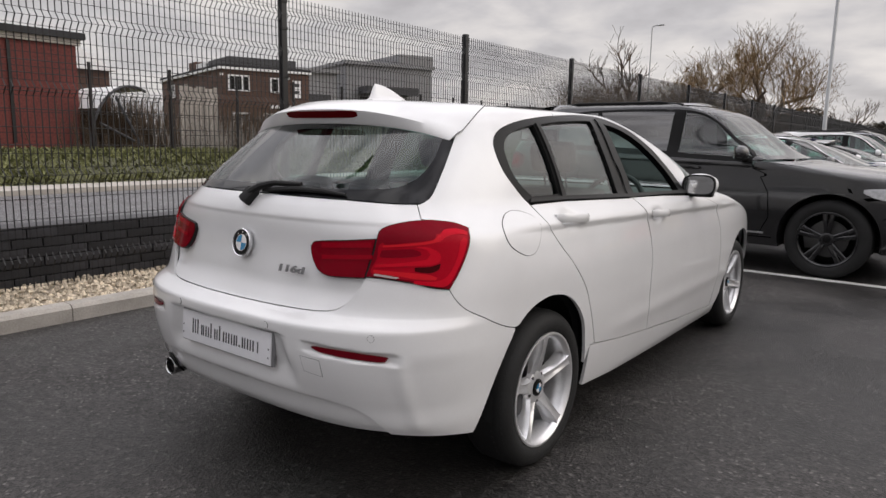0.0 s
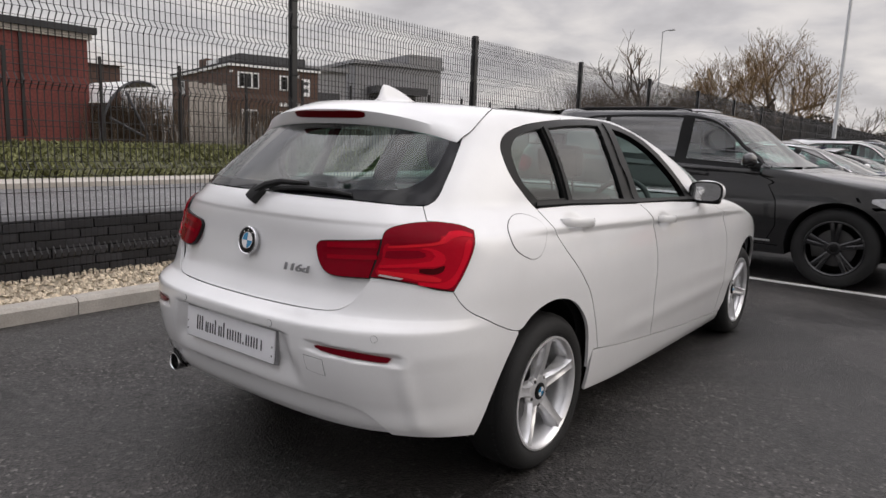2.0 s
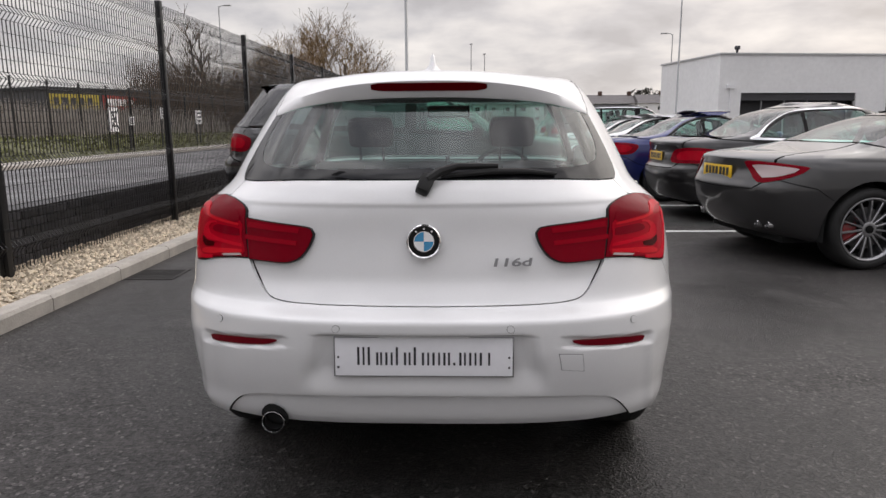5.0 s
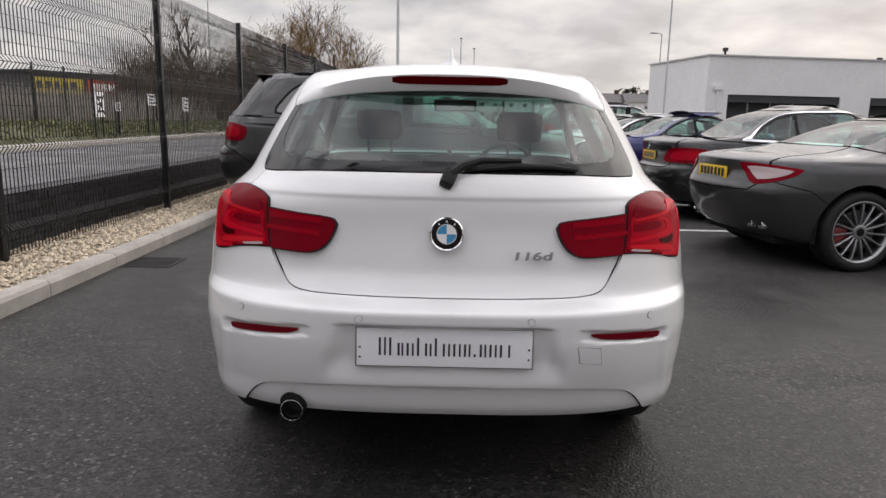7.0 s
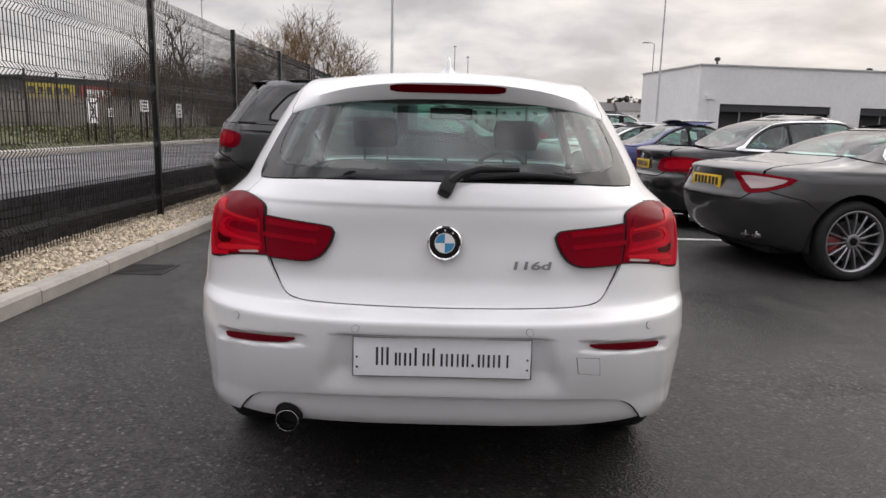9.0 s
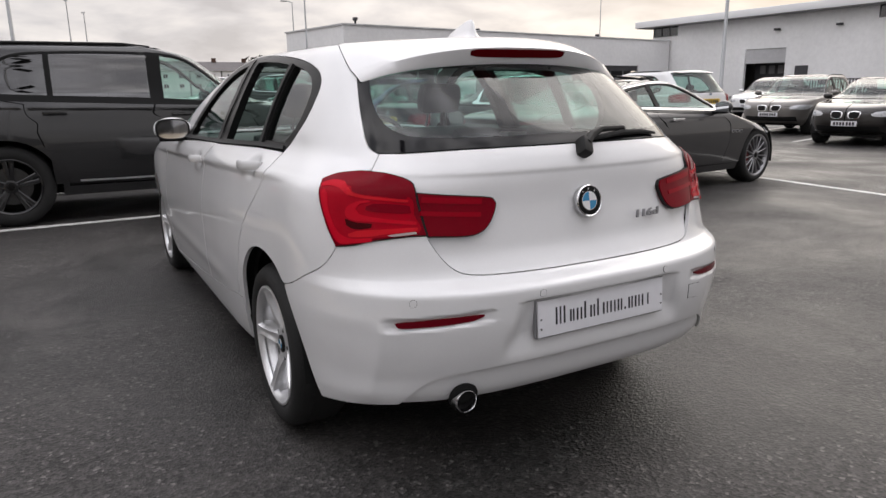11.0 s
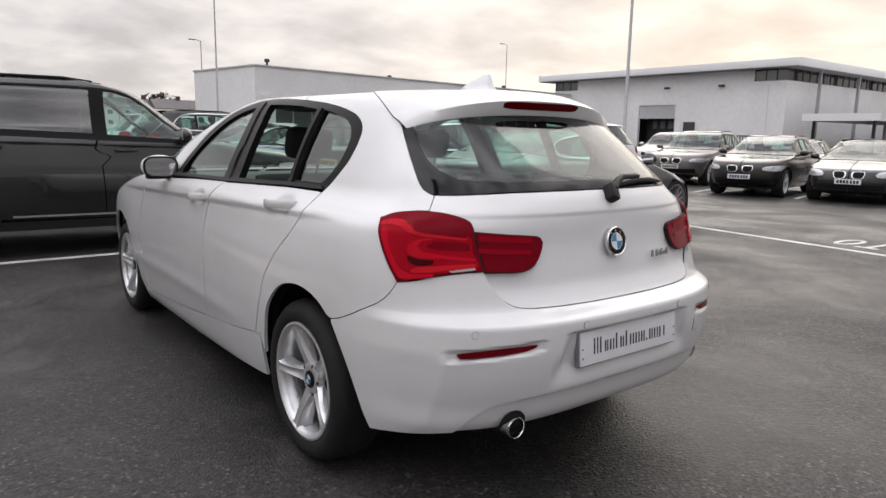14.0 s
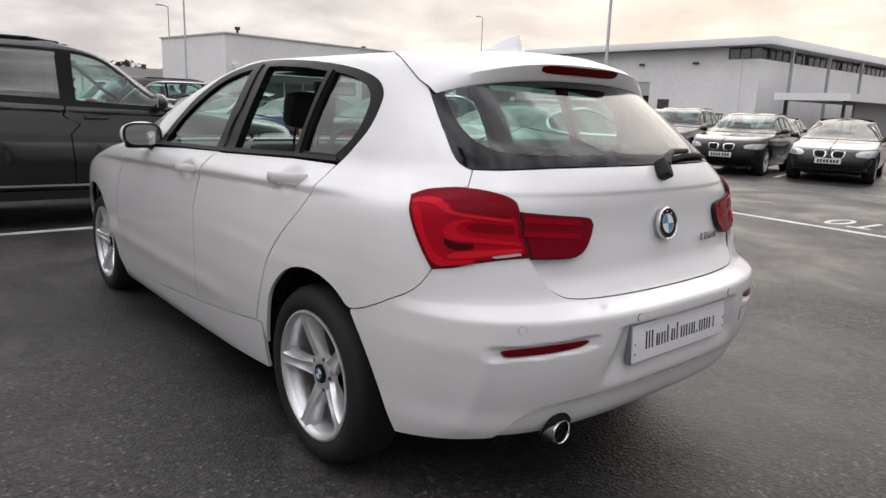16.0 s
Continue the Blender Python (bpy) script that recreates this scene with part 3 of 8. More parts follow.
mat("turf", (0.085, 0.085, 0.042), rough=0.95, grain=0.5, scale=9, stain=0.35, stain_scale=0.6)
varied("grass_blade", (0.13, 0.135, 0.048), 0.5, rough=0.7)
varied("red_brick", (0.15, 0.040, 0.034), 0.05, rough=0.85, grain=0.3, scale=14, stain=0.2, stain_scale=0.5, bump=0.2, bump_scale=20)
varied("brown_brick", (0.105, 0.062, 0.048), 0.05, rough=0.85, grain=0.25, scale=12, stain=0.2, stain_scale=0.4)
mat("roof_felt", (0.035, 0.035, 0.038), rough=0.85, grain=0.2, scale=6)
mat("grey_clad", (0.27, 0.27, 0.28), rough=0.6, grain=0.08, scale=4, stain=0.12, stain_scale=0.2)
# dark cladding and fittings; also panels whose tone stands in for indoor shade
mat("dark_clad_shade", (0.06, 0.06, 0.065), rough=0.6, grain=0.1, scale=3)
mat("yellow_sign", (0.45, 0.36, 0.06), rough=0.6, grain=0.2, scale=2)
mat("red_sign", (0.35, 0.06, 0.05), rough=0.6, grain=0.2, scale=2)
mat("white_render", (0.86, 0.86, 0.86), rough=0.8, grain=0.04, scale=3, stain=0.06, stain_scale=0.15)
mat("cap_pale", (0.55, 0.55, 0.56), rough=0.5, grain=0.05, scale=4, stain=0.1, stain_scale=0.3)
mat("white_trim", (0.86, 0.86, 0.87), rough=0.5, grain=0.03, scale=20)
varied("pale_boards", (0.34, 0.31, 0.28), 0.25, rough=0.9, grain=0.2, scale=12)
varied("twig", (0.115, 0.082, 0.055), 0.35, rough=0.95)
varied("willow_twig", (0.20, 0.135, 0.07), 0.35, rough=0.95)
mat("bark", (0.10, 0.08, 0.065), rough=0.95, grain=0.4, scale=8, bump=0.5)
varied("far_leaf", (0.032, 0.030, 0.022), 0.4, rough=0.95)
mat("galvanised", (0.42, 0.43, 0.44), rough=0.45, metal=0.7, grain=0.1, scale=20)
mat("slate", (0.16, 0.15, 0.15), rough=0.8, grain=0.2, scale=2)


def structure(ob, label="", category=""):
    return tagged(ob, label, category, kind="structure")


# ground, tarmac, road
structure(part("ground", box_bm(-420, 420, -420, 420, -0.8, -0.36), M["earth"], None), "flat brown earth reaching the horizon", "ground")
LOW = -0.15


def park_z(x):
    """The height of the tarmac: level by the fence, falling to a shallow drained trough further off."""
    return float(LOW * ease(8.0, 14.5, x) * (1 - ease(27.0, 40.0, x)))


bm = bmesh.new()
xs_ = [-2.655, 2, 6, 8] + [8.5 + 0.5 * i for i in range(13)] + [18, 22, 27] + [28 + i for i in range(13)] + [60]
top = [[bm.verts.new((x, y, park_z(x))) for x in xs_] for y in (-45, 62)]
low = [[bm.verts.new((x, y, -0.4)) for x in xs_] for y in (-45, 62)]
for k in range(len(xs_) - 1):
    bm.faces.new((top[0][k], top[0][k + 1], top[1][k + 1], top[1][k]))
    bm.faces.new((low[0][k], low[0][k + 1], top[0][k + 1], top[0][k]))
    bm.faces.new((low[1][k + 1], low[1][k], top[1][k], top[1][k + 1]))
for k in (0, -1):
    bm.faces.new((low[0][k], top[0][k], top[1][k], low[1][k]))
structure(part("pavement_car_park", bm, M["tarmac"], None), "dark tarmac of the car park with damp and dried patches", "tarmac")
structure(part("road", box_bm(-13.0, -3.95, -80, 160, -0.4, -0.01), M["road_tarmac"], None), "grey tarmac road beyond the fence", "road")

# bay lines
def bay_line(x0, x1, y0, y1):
    structure(part("bay_line", box_bm(x0, x1, y0, y1, -0.002, 0.004), M["line_paint"], None, smooth=0), "worn white painted bay line on tarmac", "road marking")


bay_line(-2.30, 6.55, 5.82, 5.92)
for k in range(1, 9):
    y = 5.87 + 2.48 * k
    bay_line(-2.42, 1.83, y - 0.05, y + 0.05)
    bay_line(1.93, 6.55, y - 0.05, y + 0.05)
bay_line(1.83, 1.93, 5.925, 28)
structure(part("bay_line", box_bm(-0.05, 0.05, -3.0, 4.3, -0.002, 0.004, 0, Matrix.Translation((6.55, 2.0, 0)) @ Matrix.Rotation(radians(-6), 4, "Z")), M["line_paint"], None, smooth=0), "worn white painted line along the lane", "road marking")
for x, y in ((15.3, 4.05), (14.75, 6.4), (14.2, 8.75), (14.6, 11.2)):
    turned = Matrix.Translation((x, y, LOW)) @ Matrix.Rotation(radians(14), 4, "Z")
    structure(part("bay_line", box_bm(0, 4.6, -0.05, 0.05, -0.002, 0.004, 0, turned), M["line_paint"], None, smooth=0), "worn white painted bay line on tarmac", "road marking")


def ground_letter(x, y, strokes, turn):
    bm = bmesh.new()
    for x0, x1, y0, y1 in strokes:
        add_box(bm, x0, x1, y0, y1, -0.002, 0.004)
    bmesh.ops.transform(bm, matrix=Matrix.Translation((x, y, 0)) @ Matrix.Rotation(radians(turn), 4, "Z"), verts=bm.verts)
    structure(part("ground_mark", bm, M["line_paint"], None, smooth=0), "white painted character on the tarmac", "road marking")


def ring_letter(x, y, turn):
    bm = bmesh.new()
    n = 28
    rings = [[bm.verts.new((rx * math.cos(a), ry * math.sin(a), z)) for a in [2 * math.pi * i / n for i in range(n)]] for rx, ry, z in ((0.13, 0.30, -0.002), (0.13, 0.30, 0.004), (0.07, 0.235, 0.004), (0.07, 0.235, -0.002))]
    for r0, r1 in zip(rings, rings[1:] + rings[:1]):
        for i in range(n):
            bm.faces.new((r0[i], r0[(i + 1) % n], r1[(i + 1) % n], r1[i]))
    bmesh.ops.transform(bm, matrix=Matrix.Translation((x, y, 0)) @ Matrix.Rotation(radians(turn), 4, "Z"), verts=bm.verts)
    structure(part("ground_mark", bm, M["line_paint"], None, smooth=0), "white painted character on the tarmac", "road marking")


ring_letter(7.22, 2.16, 84)
ground_letter(7.18, 1.83, [(-0.13, 0.13, -0.30, -0.235), (-0.03, 0.03, -0.235, 0.30)], -96)
ring_letter(7.16, 1.47, 84)
ground_letter(7.12, 1.13, [(-0.13, 0.13, -0.30, -0.235), (-0.13, -0.07, -0.235, 0.30)], 84)

# drain beside the kerb
drain = tagged(thing("drain_grate", "", ""), "square iron drain grating set in wet tarmac", "drain")
drain.location = (-2.44, 3.60, 0)
bm = bmesh.new()
for x0, x1, y0, y1 in ((-0.20, 0.20, -0.19, -0.165), (-0.20, 0.20, 0.165, 0.19), (-0.20, -0.175, -0.165, 0.165), (0.175, 0.20, -0.165, 0.165)):
    add_box(bm, x0, x1, y0, y1, -0.02, 0.006)
part("grate_frame", bm, M["cast_iron"], drain, smooth=0)
# black slab at tarmac level, its colour standing in for the pit's shade
part("grate_pit", box_bm(-0.176, 0.176, -0.166, 0.166, -0.02, 0.0015), M["liner"], drain, smooth=0)
for i in range(7):
    part("grate_bar", box_bm(-0.174, 0.174, -0.15 + 0.047 * i, -0.128 + 0.047 * i, -0.01, 0.005), M["cast_iron"], drain, smooth=0)

# kerb of single stones
kerb = structure(thing("kerb", "", ""), "row of pale concrete kerb stones along the gravel strip", "kerb")
bm = bmesh.new()
prof = [(-2.785, -0.15), (-2.66, -0.15), (-2.655, 0.085), (-2.675, 0.108), (-2.695, 0.113), (-2.785, 0.113)]
add_prism(bm, prof, 0.004, 0.911, lambda u, v, h: (u, h, v))
stone_mesh = part("kerb_stone", bm, M["kerb_concrete"], kerb, smooth=30)
stone_mesh.location = (0, -13.98, 0)
for i in range(1, 64):
    o = new("kerb_stone", stone_mesh.data)
    o.parent = kerb
    o.location = (random.uniform(-0.003, 0.003), -13.98 + 0.915 * i, random.uniform(-0.002, 0.003))
structure(part("gravel_strip", box_bm(-3.62, -2.79, -14, 70, -0.15, 0.085), M["gravel_bed"], None, smooth=0), "strip of pale gravel between kerb and wall", "gravel")


def scatter_stones():
    """Loose pale chippings over the strip."""
    rng = np.random.default_rng(4)
    verts, faces = [], []
    octa = np.array([(1, 0, 0), (-1, 0, 0), (0, 1, 0), (0, -1, 0), (0, 0, 1), (0, 0, -1)], float)
    tri = [(0, 2, 4), (2, 1, 4), (1, 3, 4), (3, 0, 4), (2, 0, 5), (1, 2, 5), (3, 1, 5), (0, 3, 5)]
    n = 12500
    ys_ = np.concatenate([rng.uniform(-2.5, 9.5, 9000), rng.uniform(9.5, 24, n - 9000)])
    for y in ys_:
        x = rng.uniform(-3.58, -2.80)
        r = rng.uniform(0.010, 0.024) * (1.0 if y < 9.5 else 1.4)
        s = octa * (r * rng.uniform(0.7, 1.3, 3)) + rng.uniform(-0.3, 0.3, (6, 3)) * r
        a = rng.uniform(0, 6.28)
        c, d = math.cos(a), math.sin(a)
        b = len(verts)
        for p in s:
            verts.append((x + p[0] * c - p[1] * d, y + p[0] * d + p[1] * c, 0.088 + r * 0.35 + abs(rng.normal(0, 0.004)) + p[2] * 0.8))
        faces.extend((b + i, b + j, b + k) for i, j, k in tri)
    ob = link_mesh("gravel", verts, faces, M["gravel_stone"], smooth=False)
    tagged(ob, "loose cream and tan gravel chippings behind the kerb", "gravel", kind="stuff")


scatter_stones()

# low dark brick wall behind the fence
wall = structure(thing("wall_low", "", ""), "low wall of dark engineering bricks beside the road", "wall")
part("wall_core", box_bm(-3.90, -3.645, -14, 70, -0.1, 0.525), M["dark_mortar"], wall, smooth=0)
brick_me = None
rest_v, rest_f = [], []
for row in range(6):
    z0 = 0.085 + 0.075 * row
    for i in range(-62, 300):
        y0 = 0.225 * i + (0.1125 if row % 2 else 0)
        if -1.6 < y0 < 9.0:
            if brick_me is None:
                b = part("brick", box_bm(0, 0.03, 0, 0.215, 0, 0.065, 0.003), M["dark_brick"], wall, smooth=0)
                brick_me = b.data
            else:
                b = new("brick", brick_me)
                b.parent = wall
            b.location = (-3.645 + random.uniform(-0.002, 0.002), y0, z0)
        else:
            k = len(rest_v)
            x0, x1, y1, z1 = -3.66, -3.615, y0 + 0.215, z0 + 0.065
            rest_v += [(x0, y0, z0), (x1, y0, z0), (x1, y1, z0), (x0, y1, z0), (x0, y0, z1), (x1, y0, z1), (x1, y1, z1), (x0, y1, z1)]
            rest_f += [(k + a, k + b_, k + c, k + d) for a, b_, c, d in ((0, 1, 5, 4), (1, 2, 6, 5), (2, 3, 7, 6), (4, 5, 6, 7), (0, 3, 2, 1))]
link_mesh("brick_courses", rest_v, rest_f, M["dark_brick"], wall, smooth=False)["kind"] = "stuff"
part("coping", box_bm(-3.905, -3.625, -14, 70, 0.529, 0.545, 0.004), M["dark_brick"], wall, smooth=0)

# welded mesh fence with folded panels
fence = tagged(thing("fence", "", ""), "tall black welded-mesh fence with square posts along the gravel", "fence")
FX, FT, SP = -3.37, 2.60, 3.05
bm = box_bm(-0.032, 0.032, -0.032, 0.032, 0.0, 2.63, 0.004)
post_me = part("post", bm, M["fence_black"], fence, smooth=30)
post_me.location = (FX, 0.05, 0)


def fence_fold(z):
    """How far the mesh stands out at a height: sharp horizontal folds."""
    d = 0.0
    for f in (0.32, 0.95, 1.58, 2.08, 2.42):
        d = max(d, 0.045 * (1 - abs(z - f) / 0.055))
    return d


def fence_mesh():
    verts, faces = [], []
    zs = sorted({0.12, FT} | {f + o for f in (0.32, 0.95, 1.58, 2.08, 2.42) for o in (-0.055, 0, 0.055)})
    r = 0.0046
    for i in range(63):
        y = 0.035 + (SP - 0.07) * i / 62
        rings = []
        for z in zs:
            x = fence_fold(z)
            b = len(verts)
            verts.extend([(x - r, y, z), (x + r * 0.6, y - r, z), (x + r * 0.6, y + r, z)])
            rings.append(b)
        for a, b in zip(rings, rings[1:]):
            for j in range(3):
                faces.append((a + j, a + (j + 1) % 3, b + (j + 1) % 3, b + j))
    hz = sorted({f + o for f in (0.32, 0.95, 1.58, 2.08, 2.42) for o in (-0.055, 0.0, 0.055)} | {0.15, 0.48, 0.63, 0.78, 1.11, 1.26, 1.41, 1.73, 1.83, 1.93, 2.22, 2.30, 2.50, 2.56})
    r = 0.0021
    for z in hz:
        x = fence_fold(z) + 0.005
        b = len(verts)
        for y in (0.03, SP - 0.03):
            verts.extend([(x - r, y, z), (x + r, y, z - r), (x + r, y, z + r)])
        for j in range(3):
            faces.append((b + j, b + (j + 1) % 3, b + 3 + (j + 1) % 3, b + 3 + j))
    return verts, faces


v_, f_ = fence_mesh()
mesh_panel = link_mesh("mesh_panel", v_, f_, M["fence_black"], fence, smooth=False)
mesh_panel.location = (FX + 0.0, 0.05, 0)
clamp_me = None
for i in range(-5, 22):
    if i:
        o = new("post", post_me.data)
        o.parent = fence
        o.location = (FX, 0.05 + SP * i, 0)
        o = new("mesh_panel", mesh_panel.data)
        o.parent = fence
        o.location = (FX, 0.05 + SP * i, 0)
    if -2 < i < 7:
        for z in (0.45, 1.25, 1.85, 2.30, 2.55):
            if clamp_me is None:
                c = part("clamp", box_bm(0.028, 0.038, -0.036, 0.036, -0.015, 0.015, 0.003), M["fence_black"], fence, smooth=0)
                clamp_me = c.data
            else:
                c = new("clamp", clamp_me)
                c.parent = fence
            c.location = (FX, 0.05 + SP * i, z)

# far side of the road
structure(part("kerb_far", box_bm(-13.18, -13.0, -80, 160, -0.2, 0.10, 0.01), M["kerb_concrete"], None), "pale concrete kerb across the road", "kerb")
structure(part("pavement_far", box_bm(-14.3, -13.18, -80, 160, -0.2, 0.095), M["kerb_concrete"], None), "pale concrete footway across the road", "pavement")
bm = bmesh.new()
rows = []
for y in range(-80, 161, 4):
    rows.append([bm.verts.new((x, y, z + 0.12 * noise.noise((x * 0.3, y * 0.2, 0)))) for x, z in ((-14.3, 0.05), (-15.5, 0.25), (-17.0, 0.50), (-18.6, 0.68), (-22, 0.75), (-70, 0.80))])
for r0, r1 in zip(rows, rows[1:]):
    for i in range(5):
        bm.faces.new((r0[i], r1[i], r1[i + 1], r0[i + 1]))
structure(part("verge", bm, M["turf"], None), "rough green grass bank across the road", "grass bank")


def grass():
    rng = np.random.default_rng(7)
    verts, faces = [], []
    for _ in range(22000):
        x = -14.35 - 5.5 * rng.random()
        y = rng.uniform(-4, 60) if rng.random() < 0.5 else rng.uniform(-2, 22)
        z = np.interp(-x, [14.3, 15.5, 17.0, 18.6, 22], [0.05, 0.25, 0.50, 0.68, 0.75]) - 0.03
        h = rng.uniform(0.06, 0.22)
        a, w = rng.uniform(0, 3.14), rng.uniform(0.03, 0.09)
        lean = rng.normal(0, 0.12, 2)
        b = len(verts)
        verts += [(x - w * math.cos(a), y - w * math.sin(a), z), (x + w * math.cos(a), y + w * math.sin(a), z), (x + lean[0], y + lean[1], z + h)]
        faces.append((b, b + 1, b + 2))
    tagged(link_mesh("grass", verts, faces, M["grass_blade"], smooth=False), "tufts of rough green grass on the bank", "grass", kind="stuff")


grass()


def twigs(name, label, centre_rows, count, height, material_name, seed, spread=0.35, r=0.012):
    """A bare thicket: many thin stems over a run of ground."""
    rng = np.random.default_rng(seed)
    verts, faces = [], []
    for _ in range(count):
        t = rng.random() * (len(centre_rows) - 1)
        i = min(int(t), len(centre_rows) - 2)
        p = np.array(centre_rows[i]) * (1 - t + i) + np.array(centre_rows[i + 1]) * (t - i)
        p = p + np.array([rng.normal(0, 1.0), rng.normal(0, 0.8), 0])
        h = height * rng.uniform(0.35, 1.0)
        d = rng.normal(0, spread, 2)
        last = None
        for k in range(4):
            f = k / 3
            q = p + np.array([d[0] * h * f * f + rng.normal(0, 0.05), d[1] * h * f * f + rng.normal(0, 0.05), h * f])
            rr = r * (1.15 - f)
            b = len(verts)
            verts += [tuple(q + (rr, 0, 0)), tuple(q + (-rr * 0.5, rr * 0.87, 0)), tuple(q + (-rr * 0.5, -rr * 0.87, 0))]
            if last is not None:
                for j in range(3):
                    faces.append((last + j, last + (j + 1) % 3, b + (j + 1) % 3, b + j))
            last = b
    tagged(link_mesh(name, verts, faces, M[material_name], smooth=False), label, "thicket", kind="stuff")


twigs("bare_thicket", "brown leafless scrub behind the far fence", [(-21.5, 45, 0.7), (-20.5, 52, 0.7), (-19.5, 62, 0.7), (-17, 80, 0.7), (-15, 100, 0.5)], 8500, 5.6, "twig", 3, 0.25, 0.022)
twigs("bare_thicket", "brown leafless scrub beyond the car park", [(-14, 66, 0), (-6, 70, 0), (6, 74, 0)], 1800, 3.6, "twig", 5, 0.25, 0.02)
twigs("dry_weeds", "dry pale reeds along the far grass bank", [(-21.5, 24, 0.7), (-21, 32, 0.7), (-20.5, 40, 0.7), (-19.6, 50, 0.7)], 5200, 1.9, "pale_boards", 21, 0.16, 0.014)
twigs("dry_weeds", "dry pale weeds in front of a board fence", [(-20.2, 12.5, 0.7), (-20.2, 17, 0.7), (-20.2, 22, 0.7)], 700, 1.5, "pale_boards", 6, 0.2, 0.012)

twigs("bare_thicket", "dark leafless hedge between a sheeted frame and a board fence", [(-23.5, 10.6, 0.6), (-24, 12.2, 0.6), (-23.8, 13.4, 0.6)], 1100, 2.3, "twig", 8, 0.2, 0.022)
twigs("bare_thicket", "brown reeds in front of the flat-roofed building", [(-22.5, 15.4, 0.6), (-23, 19, 0.6), (-23, 24, 0.6), (-24, 32, 0.6), (-22, 46, 0.6)], 3800, 2.2, "twig", 9, 0.15, 0.018)

# second fence, with thin dark posts
far_fence = tagged(thing("far_fence", "", ""), "thin dark fence posts and wires along the grass bank", "fence")
for i in range(-1, 24):
    y = 3.5 + 2.6 * i
    part("post", box_bm(-19.04, -18.96, y - 0.035, y + 0.035, 0.6, 3.35), M["fence_black"], far_fence, smooth=0)
for z in (0.9, 1.4, 1.9, 2.4, 2.9, 3.25):
    bm = bmesh.new()
    add_tube(bm, [(-19.0, 0.9, z), (-19.0, 63.5, z)], 0.012, 4)
    part("wire", bm, M["fence_black"], far_fence)

# bare trees
def bare_tree(x, y, height, spread, seed, twig_mat, label, depth=6, z0=0.0):
    rng = random.Random(seed)
    tree = thing("tree", label, "tree")
    tree.location = (x, y, z0)
    limbs, fine = bmesh.new(), []

    def grow(p, d, length, r, level):
        n = 3 if level < 3 else 2
        pts, q, dd = [p], p, d
        for _ in range(n):
            dd = (dd + Vector((rng.uniform(-0.25, 0.25), rng.uniform(-0.25, 0.25), rng.uniform(-0.08, 0.14)))).normalized()
            q = q + dd * length / n
            pts.append(q)
        if level < 3:
            add_tube(limbs, pts, r, 6, False, [r * (1 - 0.35 * i / n) for i in range(n + 1)])
        else:
            fine.append((pts, r))
        if level >= depth:
            return
        for _ in range(3 if level < 4 else 4):
            i = rng.randint(1, n)
            side = Vector((rng.gauss(0, 1), rng.gauss(0, 1), rng.gauss(0.25, 0.6))).normalized()
            nd = (dd * 0.75 + side * spread).normalized()
            grow(pts[i], nd, length * rng.uniform(0.62, 0.85), r * 0.58, level + 1)

    grow(Vector((0, 0, 0)), Vector((0.03, 0.02, 1)), height * 0.30, height * 0.028, 0)
    part("trunk", limbs, M["bark"], tree)
    verts, faces = [], []
    for pts, r in fine:
        last = None
        for i, p in enumerate(pts):
            rr = max(0.012, r * (1 - 0.4 * i / len(pts)))
            b = len(verts)
            verts += [(p.x + rr, p.y, p.z), (p.x - rr * 0.5, p.y + rr * 0.87, p.z), (p.x - rr * 0.5, p.y - rr * 0.87, p.z)]
            if last is not None:
                for j in range(3):
                    faces.append((last + j, last + (j + 1) % 3, b + (j + 1) % 3, b + j))
            last = b
    link_mesh("crown", verts, faces, M[twig_mat], tree, "crown of fine bare twigs", smooth=False)
    return tree


bare_tree(-12.0, 60, 16.6, 1.0, 11, "willow_twig", "large leafless tree with a rounded brown crown", 7)
bare_tree(-15.6, 61, 13.8, 0.95, 12, "willow_twig", "leafless tree with a wide brown crown", 7)
bare_tree(-18.6, 62, 12.0, 0.95, 16, "willow_twig", "leafless tree with a wide brown crown", 6)
bare_tree(-22.4, 60, 12.6, 0.6, 13, "twig", "slim leafless tree with upright branches", 5)
bare_tree(-4.4, 52, 5.6, 0.6, 14, "twig", "small leafless tree at the end of the car park", 5)
bare_tree(-1.5, 66, 5.2, 0.6, 15, "twig", "small leafless tree at the end of the car park", 5)

# lamp columns
def street_lamp(x, y, h, turn, arms=1, name="street_lamp", r=0.075):
    lamp = thing(name, "tall grey steel lamp column with a flat lantern", "street lamp")
    lamp.matrix_world = pose(x, y, 0, 0, 0, turn)
    bm = bmesh.new()
    add_tube(bm, [(0, 0, 0), (0, 0, 1.2), (0, 0, 1.25), (0, 0, h)], r, 12, True, [r * 1.35, r * 1.35, r, r * 0.55])
    part("column", bm, M["galvanised"], lamp)
    for k in range(arms):
        sg = 1 if k == 0 else -1
        bm = bmesh.new()
        add_tube(bm, [(0, 0, h - 0.05), (sg * 0.25, 0, h + 0.06), (sg * 0.5, 0, h + 0.08)], r * 0.5, 8)
        part("arm", bm, M["galvanised"], lamp)
        bm = box_bm(0.45, 1.05, -0.14, 0.14, h + 0.03, h + 0.12, 0.03)
        if sg < 0:
            bmesh.ops.scale(bm, vec=(-1, 1, 1), verts=bm.verts)
        part("lantern", bm, M["galvanised"], lamp)
    return lamp


street_lamp(-20.6, 57.6, 11.1, 0)
street_lamp(-2.3, 27.9, 11.5, 90)
street_lamp(0.9, 70, 9.2, 90)
street_lamp(2.4, 74, 8.6, 90)
street_lamp(15.0, 47, 12.5, 0)
street_lamp(18.9, 62, 9.0, 180)
street_lamp(21.7, 17.0, 12.0, 90)
street_lamp(56.0, 62.0, 12.0, 180)


